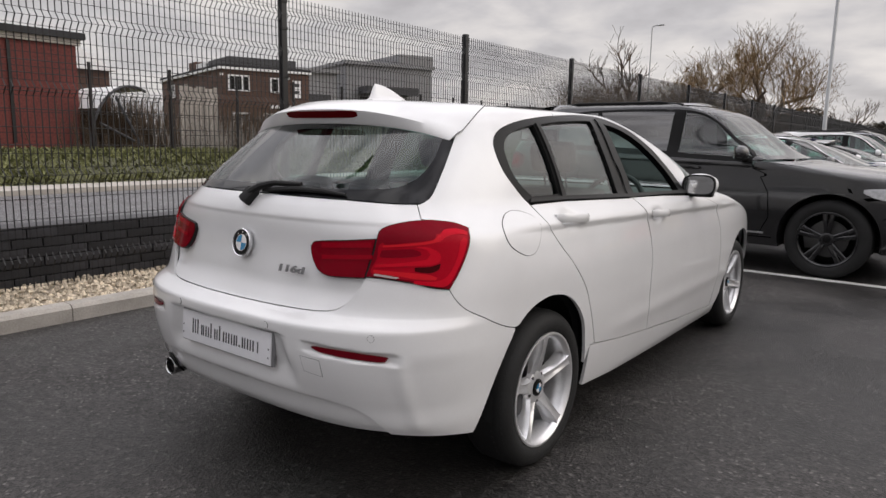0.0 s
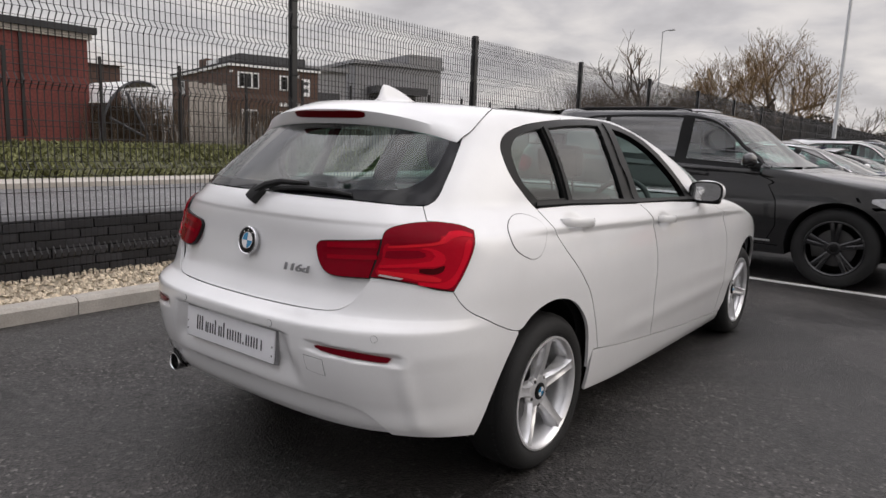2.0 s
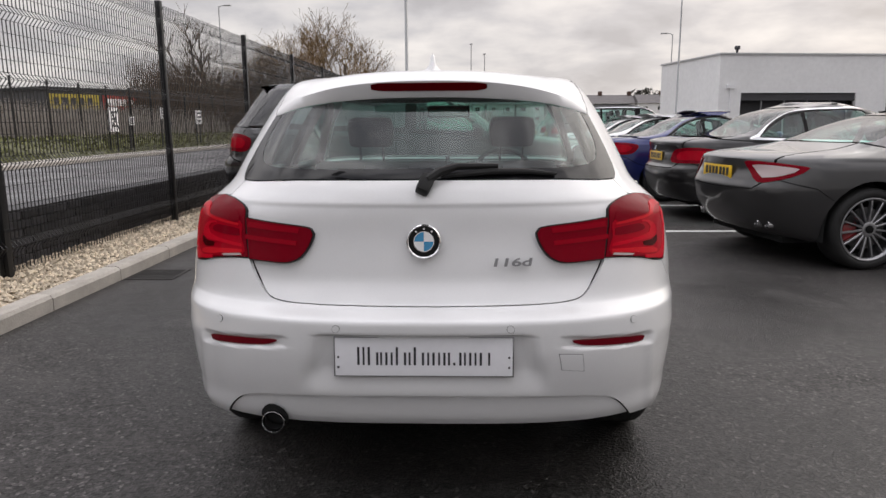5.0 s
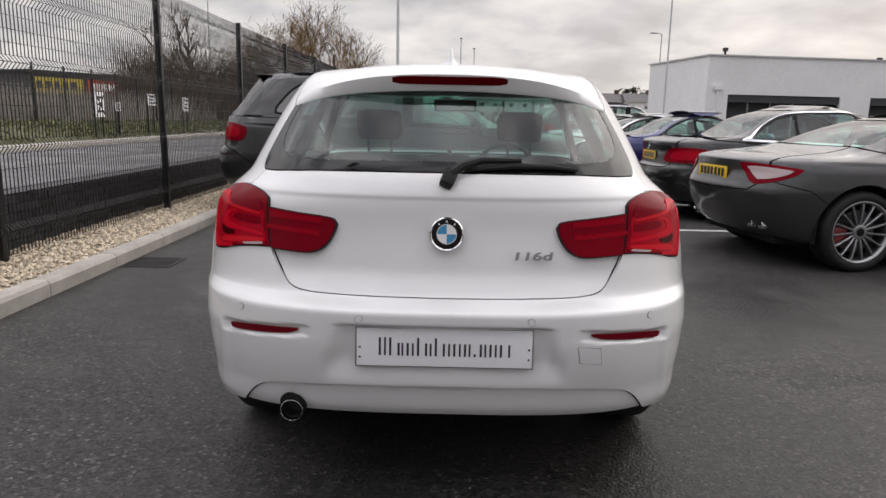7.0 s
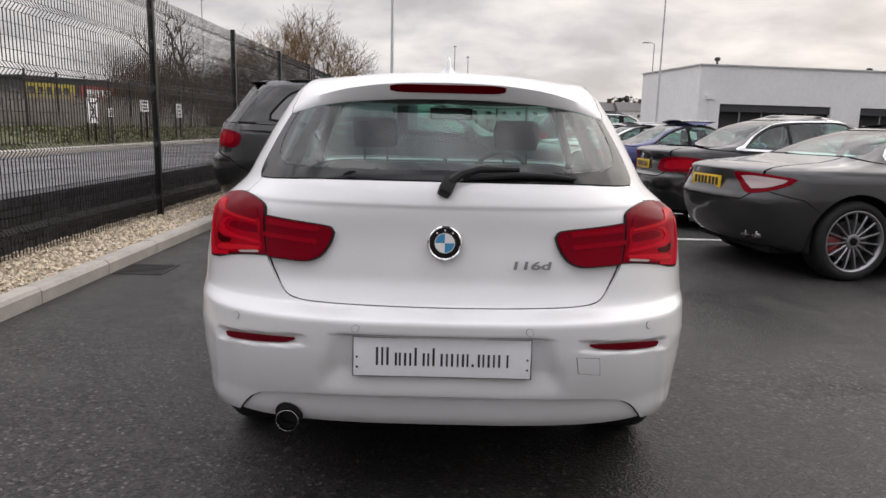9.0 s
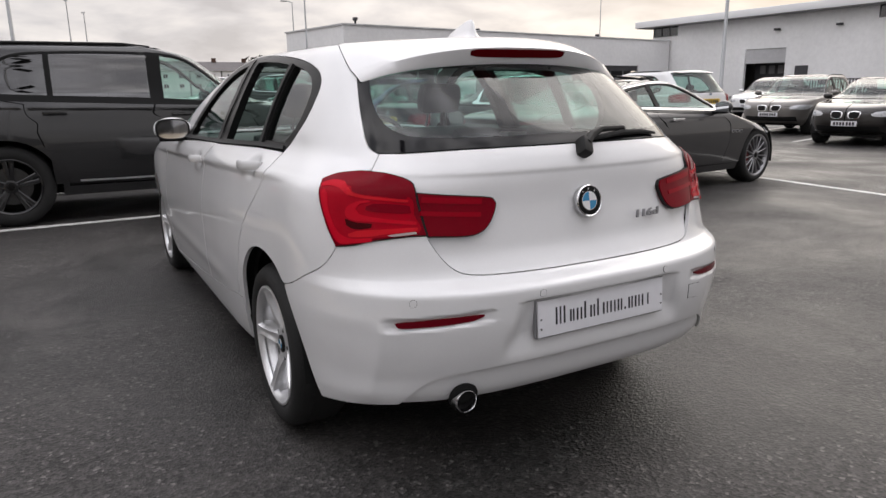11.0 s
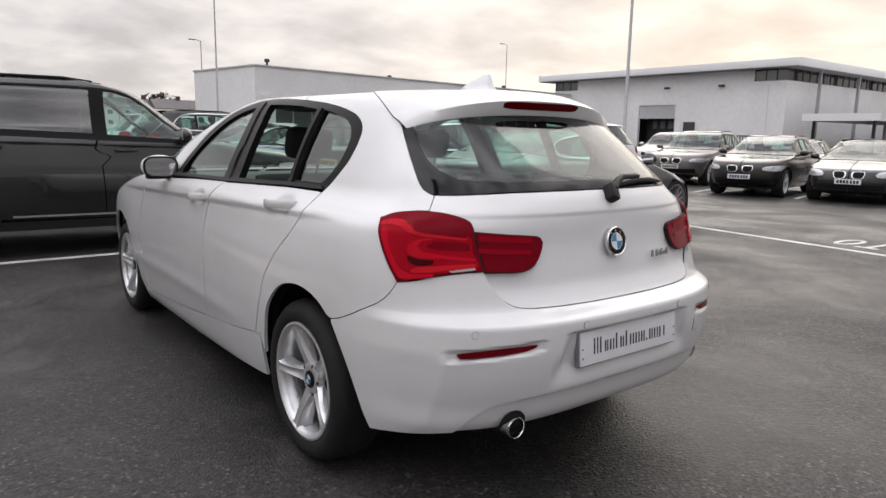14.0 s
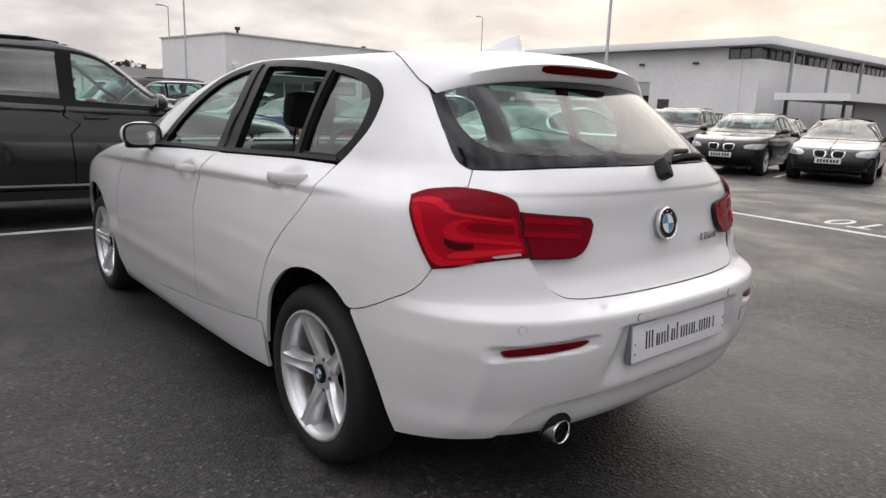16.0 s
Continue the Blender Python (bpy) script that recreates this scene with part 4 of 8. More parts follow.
def twin_lamp(x, y, h):
    """A column whose two lanterns spread like a V towards the car park."""
    lamp = thing("street_lamp", "slim grey lamp column with two lanterns beside the fence", "street lamp")
    lamp.location = (x, y, 0.08)
    bm = bmesh.new()
    add_tube(bm, [(0, 0, 0), (0, 0, 1.1), (0, 0, 1.15), (0, 0, h)], 0.06, 12, True, [0.075, 0.075, 0.055, 0.035])
    part("column", bm, M["galvanised"], lamp)
    for turn in (-42, 42):
        m = Matrix.Rotation(radians(turn), 4, "Z")
        bm = bmesh.new()
        add_tube(bm, [m @ Vector(p) for p in ((0, 0, h - 0.06), (0.16, 0, h + 0.05), (0.34, 0, h + 0.08))], 0.026, 8)
        part("arm", bm, M["galvanised"], lamp)
        bm = box_bm(0.30, 0.92, -0.15, 0.15, h + 0.03, h + 0.13, 0.04, m)
        part("lantern", bm, M["dark_clad_shade"], lamp)


twin_lamp(-2.98, 0.05, 6.6)

# buildings across the road
def window_unit(parent, m, w, h, bars=1, frame_mat="white_trim"):
    """A framed window standing 6 cm proud; m takes it from x right, z up, -y outward."""
    bm = bmesh.new()
    loop = [(-w / 2, -h / 2), (w / 2, -h / 2), (w / 2, h / 2), (-w / 2, h / 2)]
    inn = [(-w / 2 + 0.09, -h / 2 + 0.09), (w / 2 - 0.09, -h / 2 + 0.09), (w / 2 - 0.09, h / 2 - 0.09), (-w / 2 + 0.09, h / 2 - 0.09)]
    rings = [[bm.verts.new((x, y, z)) for x, z in lp] for lp, y in ((loop, 0.02), (loop, -0.06), (inn, -0.06), (inn, 0.02))]
    for r0, r1 in zip(rings, rings[1:] + rings[:1]):
        for i in range(4):
            bm.faces.new((r0[i], r0[(i + 1) % 4], r1[(i + 1) % 4], r1[i]))
    bmesh.ops.transform(bm, matrix=m, verts=bm.verts)
    win = part("window", bm, M[frame_mat], parent, smooth=0)
    for i in range(bars):
        x = -w / 2 + w * (i + 1) / (bars + 1)
        part("glazing_bar", box_bm(x - 0.045, x + 0.045, -0.055, 0.02, -h / 2 + 0.092, h / 2 - 0.092, 0, m), M[frame_mat], win, smooth=0)
    for i in range(bars + 1):
        x0 = -w / 2 + w * i / (bars + 1) + 0.05
        bm = box_bm(x0, x0 + w / (bars + 1) - 0.1, -0.02, 0.0, -h / 2 + 0.08, h / 2 - 0.08)
        bmesh.ops.transform(bm, matrix=m, verts=bm.verts)
        part("pane", bm, M["frit"], win, smooth=0)
    return win


def flat_building(name, label, x0, x1, y0, y1, h, wall_mat, turn=0.0, at=(0, 0), fascia=0.35, over=0.25, z0=0.0, roof_mat="roof_felt"):
    b = thing(name, label, "building")
    b.matrix_world = pose(at[0], at[1], z0, 0, 0, turn)
    part("wall", box_bm(x0, x1, y0, y1, -0.5, h), M[wall_mat], b, smooth=0)
    part("roof", box_bm(x0 - over, x1 + over, y0 - over, y1 + over, h + 0.002, h + fascia), M[roof_mat], b, smooth=0)
    return b


TO_E = Matrix.Rotation(radians(90), 4, "Z")  # turns a -y face to +x

red = flat_building("brick_building", "plain red-brick building with a dark flat roof edge", -10, 0, -18, 0, 3.75, "red_brick", at=(-23, 10.2), z0=0.7, fascia=0.22)
part("fascia", box_bm(-10.1, 0.12, -18.1, 0.12, 3.55, 3.75), M["kerb_concrete"], red, smooth=0)
for k in range(8):
    part("downpipe", box_bm(0.0, 0.07, -2.2 - 2.2 * k, -2.1 - 2.2 * k, 0.2, 3.5), M["fence_black"], red, smooth=0)

pub = flat_building("brick_building", "two-storey brown-brick flat-roofed building with white windows", -15, 0, 0, 5.8, 4.75, "brown_brick", turn=-17.5, at=(-34.9, 24.3), z0=0.7, fascia=0.14, over=0.12)
part("roof_edge", box_bm(-15.15, 0.15, -0.15, 5.95, 4.60, 4.74), M["white_trim"], pub, smooth=0)
part("plant_room", box_bm(-5.2, -0.9, 0.8, 5.3, 4.9, 5.5), M["dark_clad_shade"], pub, smooth=0)
part("chimney", box_bm(-9.3, -7.6, 0.6, 1.8, 4.9, 5.65), M["brown_brick"], pub, smooth=0)
part("roof_box", box_bm(-7.4, -5.2, 0.6, 1.6, 4.9, 5.45), M["white_trim"], pub, smooth=0)
window_unit(pub, Matrix.Translation((0.0, 1.1, 3.80)) @ TO_E, 1.35, 0.98, 2)
window_unit(pub, Matrix.Translation((0.0, 3.45, 3.78)) @ TO_E, 0.62, 0.95, 0)
window_unit(pub, Matrix.Translation((-11.5, 0.0, 3.75)), 0.9, 0.95, 1)
for y in (1.2, 3.2):
    window_unit(pub, Matrix.Translation((0.0, y, 1.5)) @ TO_E, 1.1, 1.0, 1)
for k in range(6):
    part("sign_bar", box_bm(0.02, 0.07, 3.1 + 0.3 * k, 3.32 + 0.3 * k, 2.3, 2.55), M["white_trim"], pub, smooth=0)
part("sign_board", box_bm(0.02, 0.08, 4.65, 5.2, 3.05, 4.15), M["white_trim"], pub, smooth=0)
for z_ in (3.3, 3.75):
    part("sign_mark", box_bm(0.08, 0.09, 4.74, 5.1, z_, z_ + 0.22), M["dark_clad_shade"], pub, smooth=0)
for y in (-0.06, 4.3):
    part("wall_lamp", box_bm(0.0, 0.28, y, y + 0.12, 4.2, 4.32), M["white_trim"], pub, smooth=0)

def sheds():
    g1 = flat_building("grey_building", "grey metal-clad unit behind other buildings", -10, 0, 0, 4.2, 6.2, "grey_clad", turn=-20, at=(-44, 37.5), z0=0.5, roof_mat="grey_clad")
    part("door", box_bm(0.0, 0.06, 0.6, 3.6, 0, 4.4), M["dark_clad_shade"], g1, smooth=0)
    g2 = flat_building("grey_building", "tall stepped grey metal-clad building", -12, 0, 0, 9.4, 7.7, "grey_clad", turn=-22, at=(-46, 46), z0=0.5, roof_mat="grey_clad")
    part("tower", box_bm(-8, 0.25, 5.6, 9.4, 8.06, 9.0), M["grey_clad"], g2, smooth=0)
    part("canopy", box_bm(0.0, 2.4, 1.2, 6.6, 4.9, 5.6), M["dark_clad_shade"], g2, smooth=0)
    part("shopfront", box_bm(0.0, 0.08, 1.4, 6.4, 0.3, 4.7), M["frit"], g2, smooth=0)
    g3 = flat_building("shop_building", "low dark shop with a yellow and red sign band", -10, 0, 0, 24, 4.7, "dark_clad_shade", turn=-28, at=(-46, 73), z0=0.5)
    for y0, y1, mt in ((0.5, 6.5, "yellow_sign"), (7.0, 11.5, "red_sign")):
        part("sign_band", box_bm(0.0, 0.1, y0, y1, 2.6, 4.3), M[mt], g3, smooth=0)
        for k in range(5):
            part("sign_bar", box_bm(0.1, 0.14, y0 + 0.5 + k * (y1 - y0 - 1) / 5, y0 + 1.1 + k * (y1 - y0 - 1) / 5, 3.1, 3.9), M["white_trim" if mt == "red_sign" else "dark_clad_shade"], g3, smooth=0)
    for y in (13, 16, 19, 22):
        window_unit(g3, Matrix.Translation((0.0, y, 2.0)) @ TO_E, 2.0, 1.6, 1)
    # pale board fence and arched frame on the plot across the road
    bf = thing("board_fence", "pale weathered upright board fence", "fence")
    for k in range(9):
        h = 3.1 + 0.06 * math.sin(k * 1.7)
        y = 13.5 + 0.185 * k
        part("board", box_bm(-22.06, -22.0, y, y + 0.17, 0.5, h), M["pale_boards"], bf, smooth=0)
    arch_frame = thing("arched_frame", "curved steel frame with pale sheeting on the plot", "frame")
    for dx in (0.0, -3.0):
        bm = bmesh.new()
        add_tube(bm, [(-21.5 + dx, 9.8 + 1.5 * (1 - math.cos(a)), 0.6 + 2.3 * math.sin(a)) for a in np.linspace(0, math.pi * 0.62, 14)], 0.05, 6)
        part("hoop", bm, M["dark_clad_shade"], arch_frame)
    bm = bmesh.new()
    rows = [[bm.verts.new((x, 9.8 + 1.5 * (1 - math.cos(a)), 0.62 + 2.3 * math.sin(a))) for x in (-21.5, -24.5)] for a in np.linspace(0.7, math.pi * 0.62, 12)]
    for r0, r1 in zip(rows, rows[1:]):
        bm.faces.new((r0[0], r0[1], r1[1], r1[0]))
    part("sheeting", bm, M["white_render"], arch_frame)
    for a, b in (((-21.4, 10.7, 2.5), (-21.4, 11.6, 0.7)), ((-21.4, 10.1, 1.6), (-21.4, 11.5, 0.9))):
        bm = bmesh.new()
        add_tube(bm, [a, b], 0.05, 6)
        part("strut", bm, M["dark_clad_shade"], arch_frame)
    pitched = thing("white_shed", "white gabled shed beside the brick building", "building")
    part("wall", box_bm(-30, -25.5, 10.9, 12.6, 0.5, 3.7), M["brown_brick"], pitched, smooth=0)
    bm = bmesh.new()
    add_prism(bm, [(10.7, 3.702), (12.8, 3.702), (11.2, 4.6)], -30.2, -25.3, lambda u, v, h: (h, u, v))
    part("roof", bm, M["white_render"], pitched, smooth=0)


sheds()
for y, w, z0, z1 in ((27.3, 0.78, 0.98, 2.02), (28.9, 0.36, 1.25, 1.62), (32.4, 0.86, 1.55, 2.10), (36.8, 0.72, 1.30, 2.06)):
    s = thing("site_sign", "white notice board on posts across the road", "sign")
    s.location = (-14.9, y, 0)
    part("board", box_bm(-0.03, 0.03, -w / 2, w / 2, z0, z1), M["white_trim"], s, smooth=0)
    for k in range(3):
        zz = z1 - (z1 - z0) * (0.2 + 0.28 * k)
        part("text_bar", box_bm(0.03, 0.036, -w * 0.36, w * (0.36 - 0.1 * (k % 2)), zz - 0.05, zz + 0.03), M["dark_clad_shade"], s, smooth=0)
    for o in (-w * 0.4, w * 0.4):
        part("post", box_bm(-0.09, -0.03, o - 0.03, o + 0.03, 0.0, z1 - 0.05), M["fence_black"], s, smooth=0)
    if w == 0.78:
        for tip in (1, -1):
            bm = bmesh.new()
            add_tube(bm, [(0.045, -tip * 0.36, z0 + 0.05), (0.045, tip * 0.36, z1 - 0.05)], 0.022, 6)
            part("brace", bm, M["dark_clad_shade"], s)

# white workshop
shop = thing("workshop_building", "long low white rendered workshop with dark openings", "building")
shop.matrix_basis = Matrix.Translation((18.6, 49.0, 0)) @ Matrix.Rotation(radians(8.5), 4, "Z") @ Matrix.Translation((-18.6, -49.0, 0))
xs = [(20.32, 29.4), (31.9, 41.9), (44.6, 55.2)]
edges = [18.6] + [v for p in xs for v in p] + [60.8]
for a, b in zip(edges[::2], edges[1::2]):
    part("wall", box_bm(a, b, 49.0, 49.3, -0.2, 3.3), M["white_render"], shop, smooth=0)
part("wall", box_bm(18.6, 60.8, 49.0, 49.3, 3.3, 6.0), M["white_render"], shop, smooth=0)
part("wall", box_bm(18.6, 18.9, 49.3, 58.8, -0.2, 6.0), M["white_render"], shop, smooth=0)
part("wall", box_bm(18.9, 60.8, 58.5, 58.8, -0.2, 6.0), M["white_render"], shop, smooth=0)
part("roof", box_bm(18.9, 60.8, 49.3, 58.5, 5.2, 5.4), M["roof_felt"], shop, smooth=0)
part("parapet_cap", box_bm(18.5, 60.8, 48.9, 49.4, 6.002, 6.11), M["cap_pale"], shop, smooth=0)
part("parapet_cap", box_bm(18.5, 19.0, 49.4, 58.9, 6.002, 6.11), M["cap_pale"], shop, smooth=0)
for i, (a, b) in enumerate(xs):
    part("shutter_box", box_bm(a, b, 49.12, 49.25, 2.75, 3.298), M["dark_clad_shade"], shop, smooth=0)
    # dark panel close behind the opening, coloured in place of the unlit inside
    part("opening_back", box_bm(a, b, 49.9, 50.0, 0, 3.2), M["dark_clad_shade"], shop, smooth=0)
    for k in range(1, 5):
        part("mullion", box_bm(a + (b - a) * k / 5 - 0.04, a + (b - a) * k / 5 + 0.04, 49.3, 49.4, 0, 3.0), M["galvanised"], shop, smooth=0)
for x in (19.4,):
    part("downpipe", box_bm(x, x + 0.12, 48.86, 48.998, 0, 3.6), M["white_trim"], shop, smooth=0)
    part("hopper", box_bm(x - 0.25, x + 0.35, 48.8, 48.996, 3.6, 3.9), M["white_trim"], shop, smooth=0)
for x, h in ((21.5, 0.75), (34.7, 0.4), (51.8, 0.5)):
    bm = bmesh.new()
    add_tube(bm, [(x, 52, 5.4), (x, 52, 5.9 + h)], 0.09, 8)
    part("roof_vent", bm, M["dark_clad_shade"], shop)
    part("vent_cowl", box_bm(x - 0.17, x + 0.17, 51.83, 52.17, 5.9 + h, 6.18 + h, 0.08), M["dark_clad_shade"], shop)

# showroom with its floating roof
show = thing("showroom_building", "white two-storey showroom under a wide flat projecting roof", "building")
SX, SY0, SY1 = 60.5, 29.55, 57.9
for a, b in ((SY0, 40.9), (45.4, SY1)):
    part("wall", box_bm(SX, SX + 0.3, a, b, -0.2, 6.55), M["white_render"], show, smooth=0)
part("wall", box_bm(SX, SX + 0.3, 40.9, 45.4, 4.6, 6.55), M["white_render"], show, smooth=0)
part("wall", box_bm(SX, SX + 0.3, 32.65, 54.3, 6.55, 7.6), M["white_render"], show, smooth=0)
part("wall", box_bm(SX + 0.3, 95, SY0, SY0 + 0.3, -0.2, 6.55), M["white_render"], show, smooth=0)
part("wall", box_bm(SX + 0.3, 95, SY1 - 0.3, SY1, -0.2, 7.6), M["white_render"], show, smooth=0)
part("inner_wall", box_bm(SX + 6, SX + 6.2, SY0 + 1, SY1 - 1, 0, 7.5), M["grey_clad"], show, smooth=0)
part("roof", box_bm(SX - 1.4, 96, SY0 - 1.6, SY1 + 1.6, 7.664, 8.35, 0.05), M["white_trim"], show)
part("soffit", box_bm(SX - 1.25, 95.5, SY0 - 1.45, SY1 + 1.45, 7.60, 7.662), M["grey_clad"], show, smooth=0)
for k in range(3):
    part("clerestory_pane", box_bm(SX + 0.05, SX + 0.1, SY0 + 0.02 + 1.03 * k, SY0 + 0.98 + 1.03 * k, 6.55, 7.6), M["glass_house"], show, smooth=0)
    part("mullion", box_bm(SX, SX + 0.12, SY0 + 0.98 + 1.03 * k, SY0 + 1.05 + 1.03 * k, 6.55, 7.6), M["dark_clad_shade"], show, smooth=0)
    part("clerestory_pane", box_bm(SX + 0.05, SX + 0.1, 54.32 + 1.19 * k, 55.44 + 1.19 * k, 6.55, 7.6), M["glass_house"], show, smooth=0)
    part("mullion", box_bm(SX, SX + 0.12, 55.44 + 1.19 * k, 55.51 + 1.19 * k, 6.55, 7.6), M["dark_clad_shade"], show, smooth=0)
for k in range(24):
    part("clerestory_pane", box_bm(SX + 0.1 + 1.4 * k, SX + 1.42 + 1.4 * k, SY0 + 0.05, SY0 + 0.1, 6.55, 7.6), M["glass_house"], show, smooth=0)
    part("mullion", box_bm(SX + 1.42 + 1.4 * k, SX + 1.5 + 1.4 * k, SY0, SY0 + 0.12, 6.55, 7.6), M["dark_clad_shade"], show, smooth=0)
for x in (SX + 3.7, SX + 12, SX + 20.5):
    part("column", box_bm(x, x + 0.24, SY0 - 1.2, SY0 - 0.96, 0, 7.6), M["galvanised"], show, smooth=0)
part("shutter", box_bm(SX + 0.12, SX + 0.2, 40.9, 45.4, 3.2, 4.6), M["cap_pale"], show, smooth=0)
for k in range(7):
    part("shutter_slat", box_bm(SX + 0.10, SX + 0.118, 40.95, 45.35, 3.24 + 0.19 * k, 3.39 + 0.19 * k), M["cap_pale"], show, smooth=0)
# dark panel standing in for the shaded depth of the bay
part("bay_back", box_bm(SX + 2.0, SX + 2.1, 40.7, 45.6, 0, 4.6), M["dark_clad_shade"], show, smooth=0)
for k in range(4):
    part("bay_light", box_bm(SX + 1.9, SX + 1.98, 41.3 + 1.0 * k, 41.9 + 1.0 * k, 2.2, 3.0), M["grey_clad"], show, smooth=0)
part("side_window", box_bm(SX - 0.05, SX - 0.002, 38.5, 39.8, 1.9, 2.85), M["dark_clad_shade"], show, smooth=0)
part("canopy", box_bm(SX - 3.0, 95, SY0 - 9.0, SY0 - 3.0, 2.85, 3.45), M["white_trim"], show, smooth=0)
part("canopy_wall", box_bm(SX + 1.0, 95, SY0 - 8.0, SY0 - 7.8, -0.1, 2.848), M["grey_clad"], show, smooth=0)
for y in (SY0 - 8.6, SY0 - 4.0):
    part("canopy_post", box_bm(SX - 2.8, SX - 2.6, y, y + 0.2, -0.1, 2.848), M["fence_black"], show, smooth=0)
part("downpipe", box_bm(SX - 0.13, SX - 0.003, 31.2, 31.33, 0, 6.5), M["white_trim"], show, smooth=0)
for y in (35.6, 41.7):
    part("flood_light", box_bm(SX - 0.35, SX - 0.002, y, y + 0.5, 6.2, 6.4, 0.02), M["dark_clad_shade"], show)

railing = thing("railing", "black vertical-bar railing in front of the showroom", "railing")
for k in range(40):
    part("bar", box_bm(49.97, 50.03, 27.0 + 0.22 * k, 27.06 + 0.22 * k, 0, 1.55), M["fence_black"], railing, smooth=0)
part("rail", box_bm(49.96, 50.04, 26.9, 35.8, 1.45, 1.52), M["fence_black"], railing, smooth=0)

# far terrace and tree line
def house(x, y, w, d, h, roof, z0, mt, name="house"):
    b = thing(name, "pale rendered house with a grey pitched roof, far off", "house", "far terrace")
    b.location = (x, y, z0)
    part("wall", box_bm(-w / 2, w / 2, 0, d, -3, h), M[mt], b, smooth=0)
    bm = bmesh.new()
    add_prism(bm, [(-0.4, h + 0.01), (d + 0.4, h + 0.01), (d / 2, h + roof)], -w / 2 - 0.2, w / 2 + 0.2, lambda u, v, q: (q, u, v))
    part("roof", bm, M["slate"], b, smooth=0)
    part("chimney", box_bm(w / 2 - 1.2, w / 2 - 0.2, d / 2 - 0.4, d / 2 + 0.4, h + 0.3 * roof, h + roof + 0.9), M["brown_brick"], b, smooth=0)
    for xx in (-w / 4, w / 4):
        for z in (1.3, 3.7):
            window_unit(b, Matrix.Translation((xx, 0, z)), 1.2, 1.1, 1)


for i in range(9):
    house(2 + 8.0 * i, 182 + (i % 3), 7.4, 8, 5.0, 2.4, 1.2, "white_render")


def far_trees():
    rng = np.random.default_rng(9)
    verts, faces = [], []
    for _ in range(26000):
        x = rng.uniform(-95, 120)
        top = 7.5 + 2.5 * math.sin(x * 0.13) + 1.8 * math.sin(x * 0.37 + 1)
        y = 205 + rng.normal(0, 4)
        z = top * rng.random() ** 0.6
        r = rng.uniform(0.25, 0.6)
        b = len(verts)
        for _k in range(3):
            verts.append((x + rng.normal(0, r), y + rng.normal(0, r), z + rng.normal(0, r * 0.8)))
        faces.append((b, b + 1, b + 2))
    tagged(link_mesh("far_wood", verts, faces, M["far_leaf"], smooth=False), "dark line of trees on the horizon", "wood", kind="stuff")


far_trees()
# ---- wheels ----
WHEELS = {}


def wheel(parent, x, y, z, R, rim, width, side, style, rim_mat, spokes=5, name="wheel", phase=0):
    """A road wheel; alike wheels share their meshes."""
    at = Matrix.Translation((x, y, z)) @ (Matrix.Identity(4) if side > 0 else Matrix.Rotation(math.pi, 4, "Z")) @ Matrix.Rotation(radians(phase), 4, "X")
    kind = (R, rim, width, style, rim_mat.name, spokes)
    if kind in WHEELS:
        hub = copy_thing(WHEELS[kind], at)
        hub.parent = parent
        return hub
    WHEELS[kind] = first_wheel(parent, x, y, z, R, rim, width, side, style, rim_mat, spokes, name)
    WHEELS[kind].matrix_basis = at
    return WHEELS[kind]


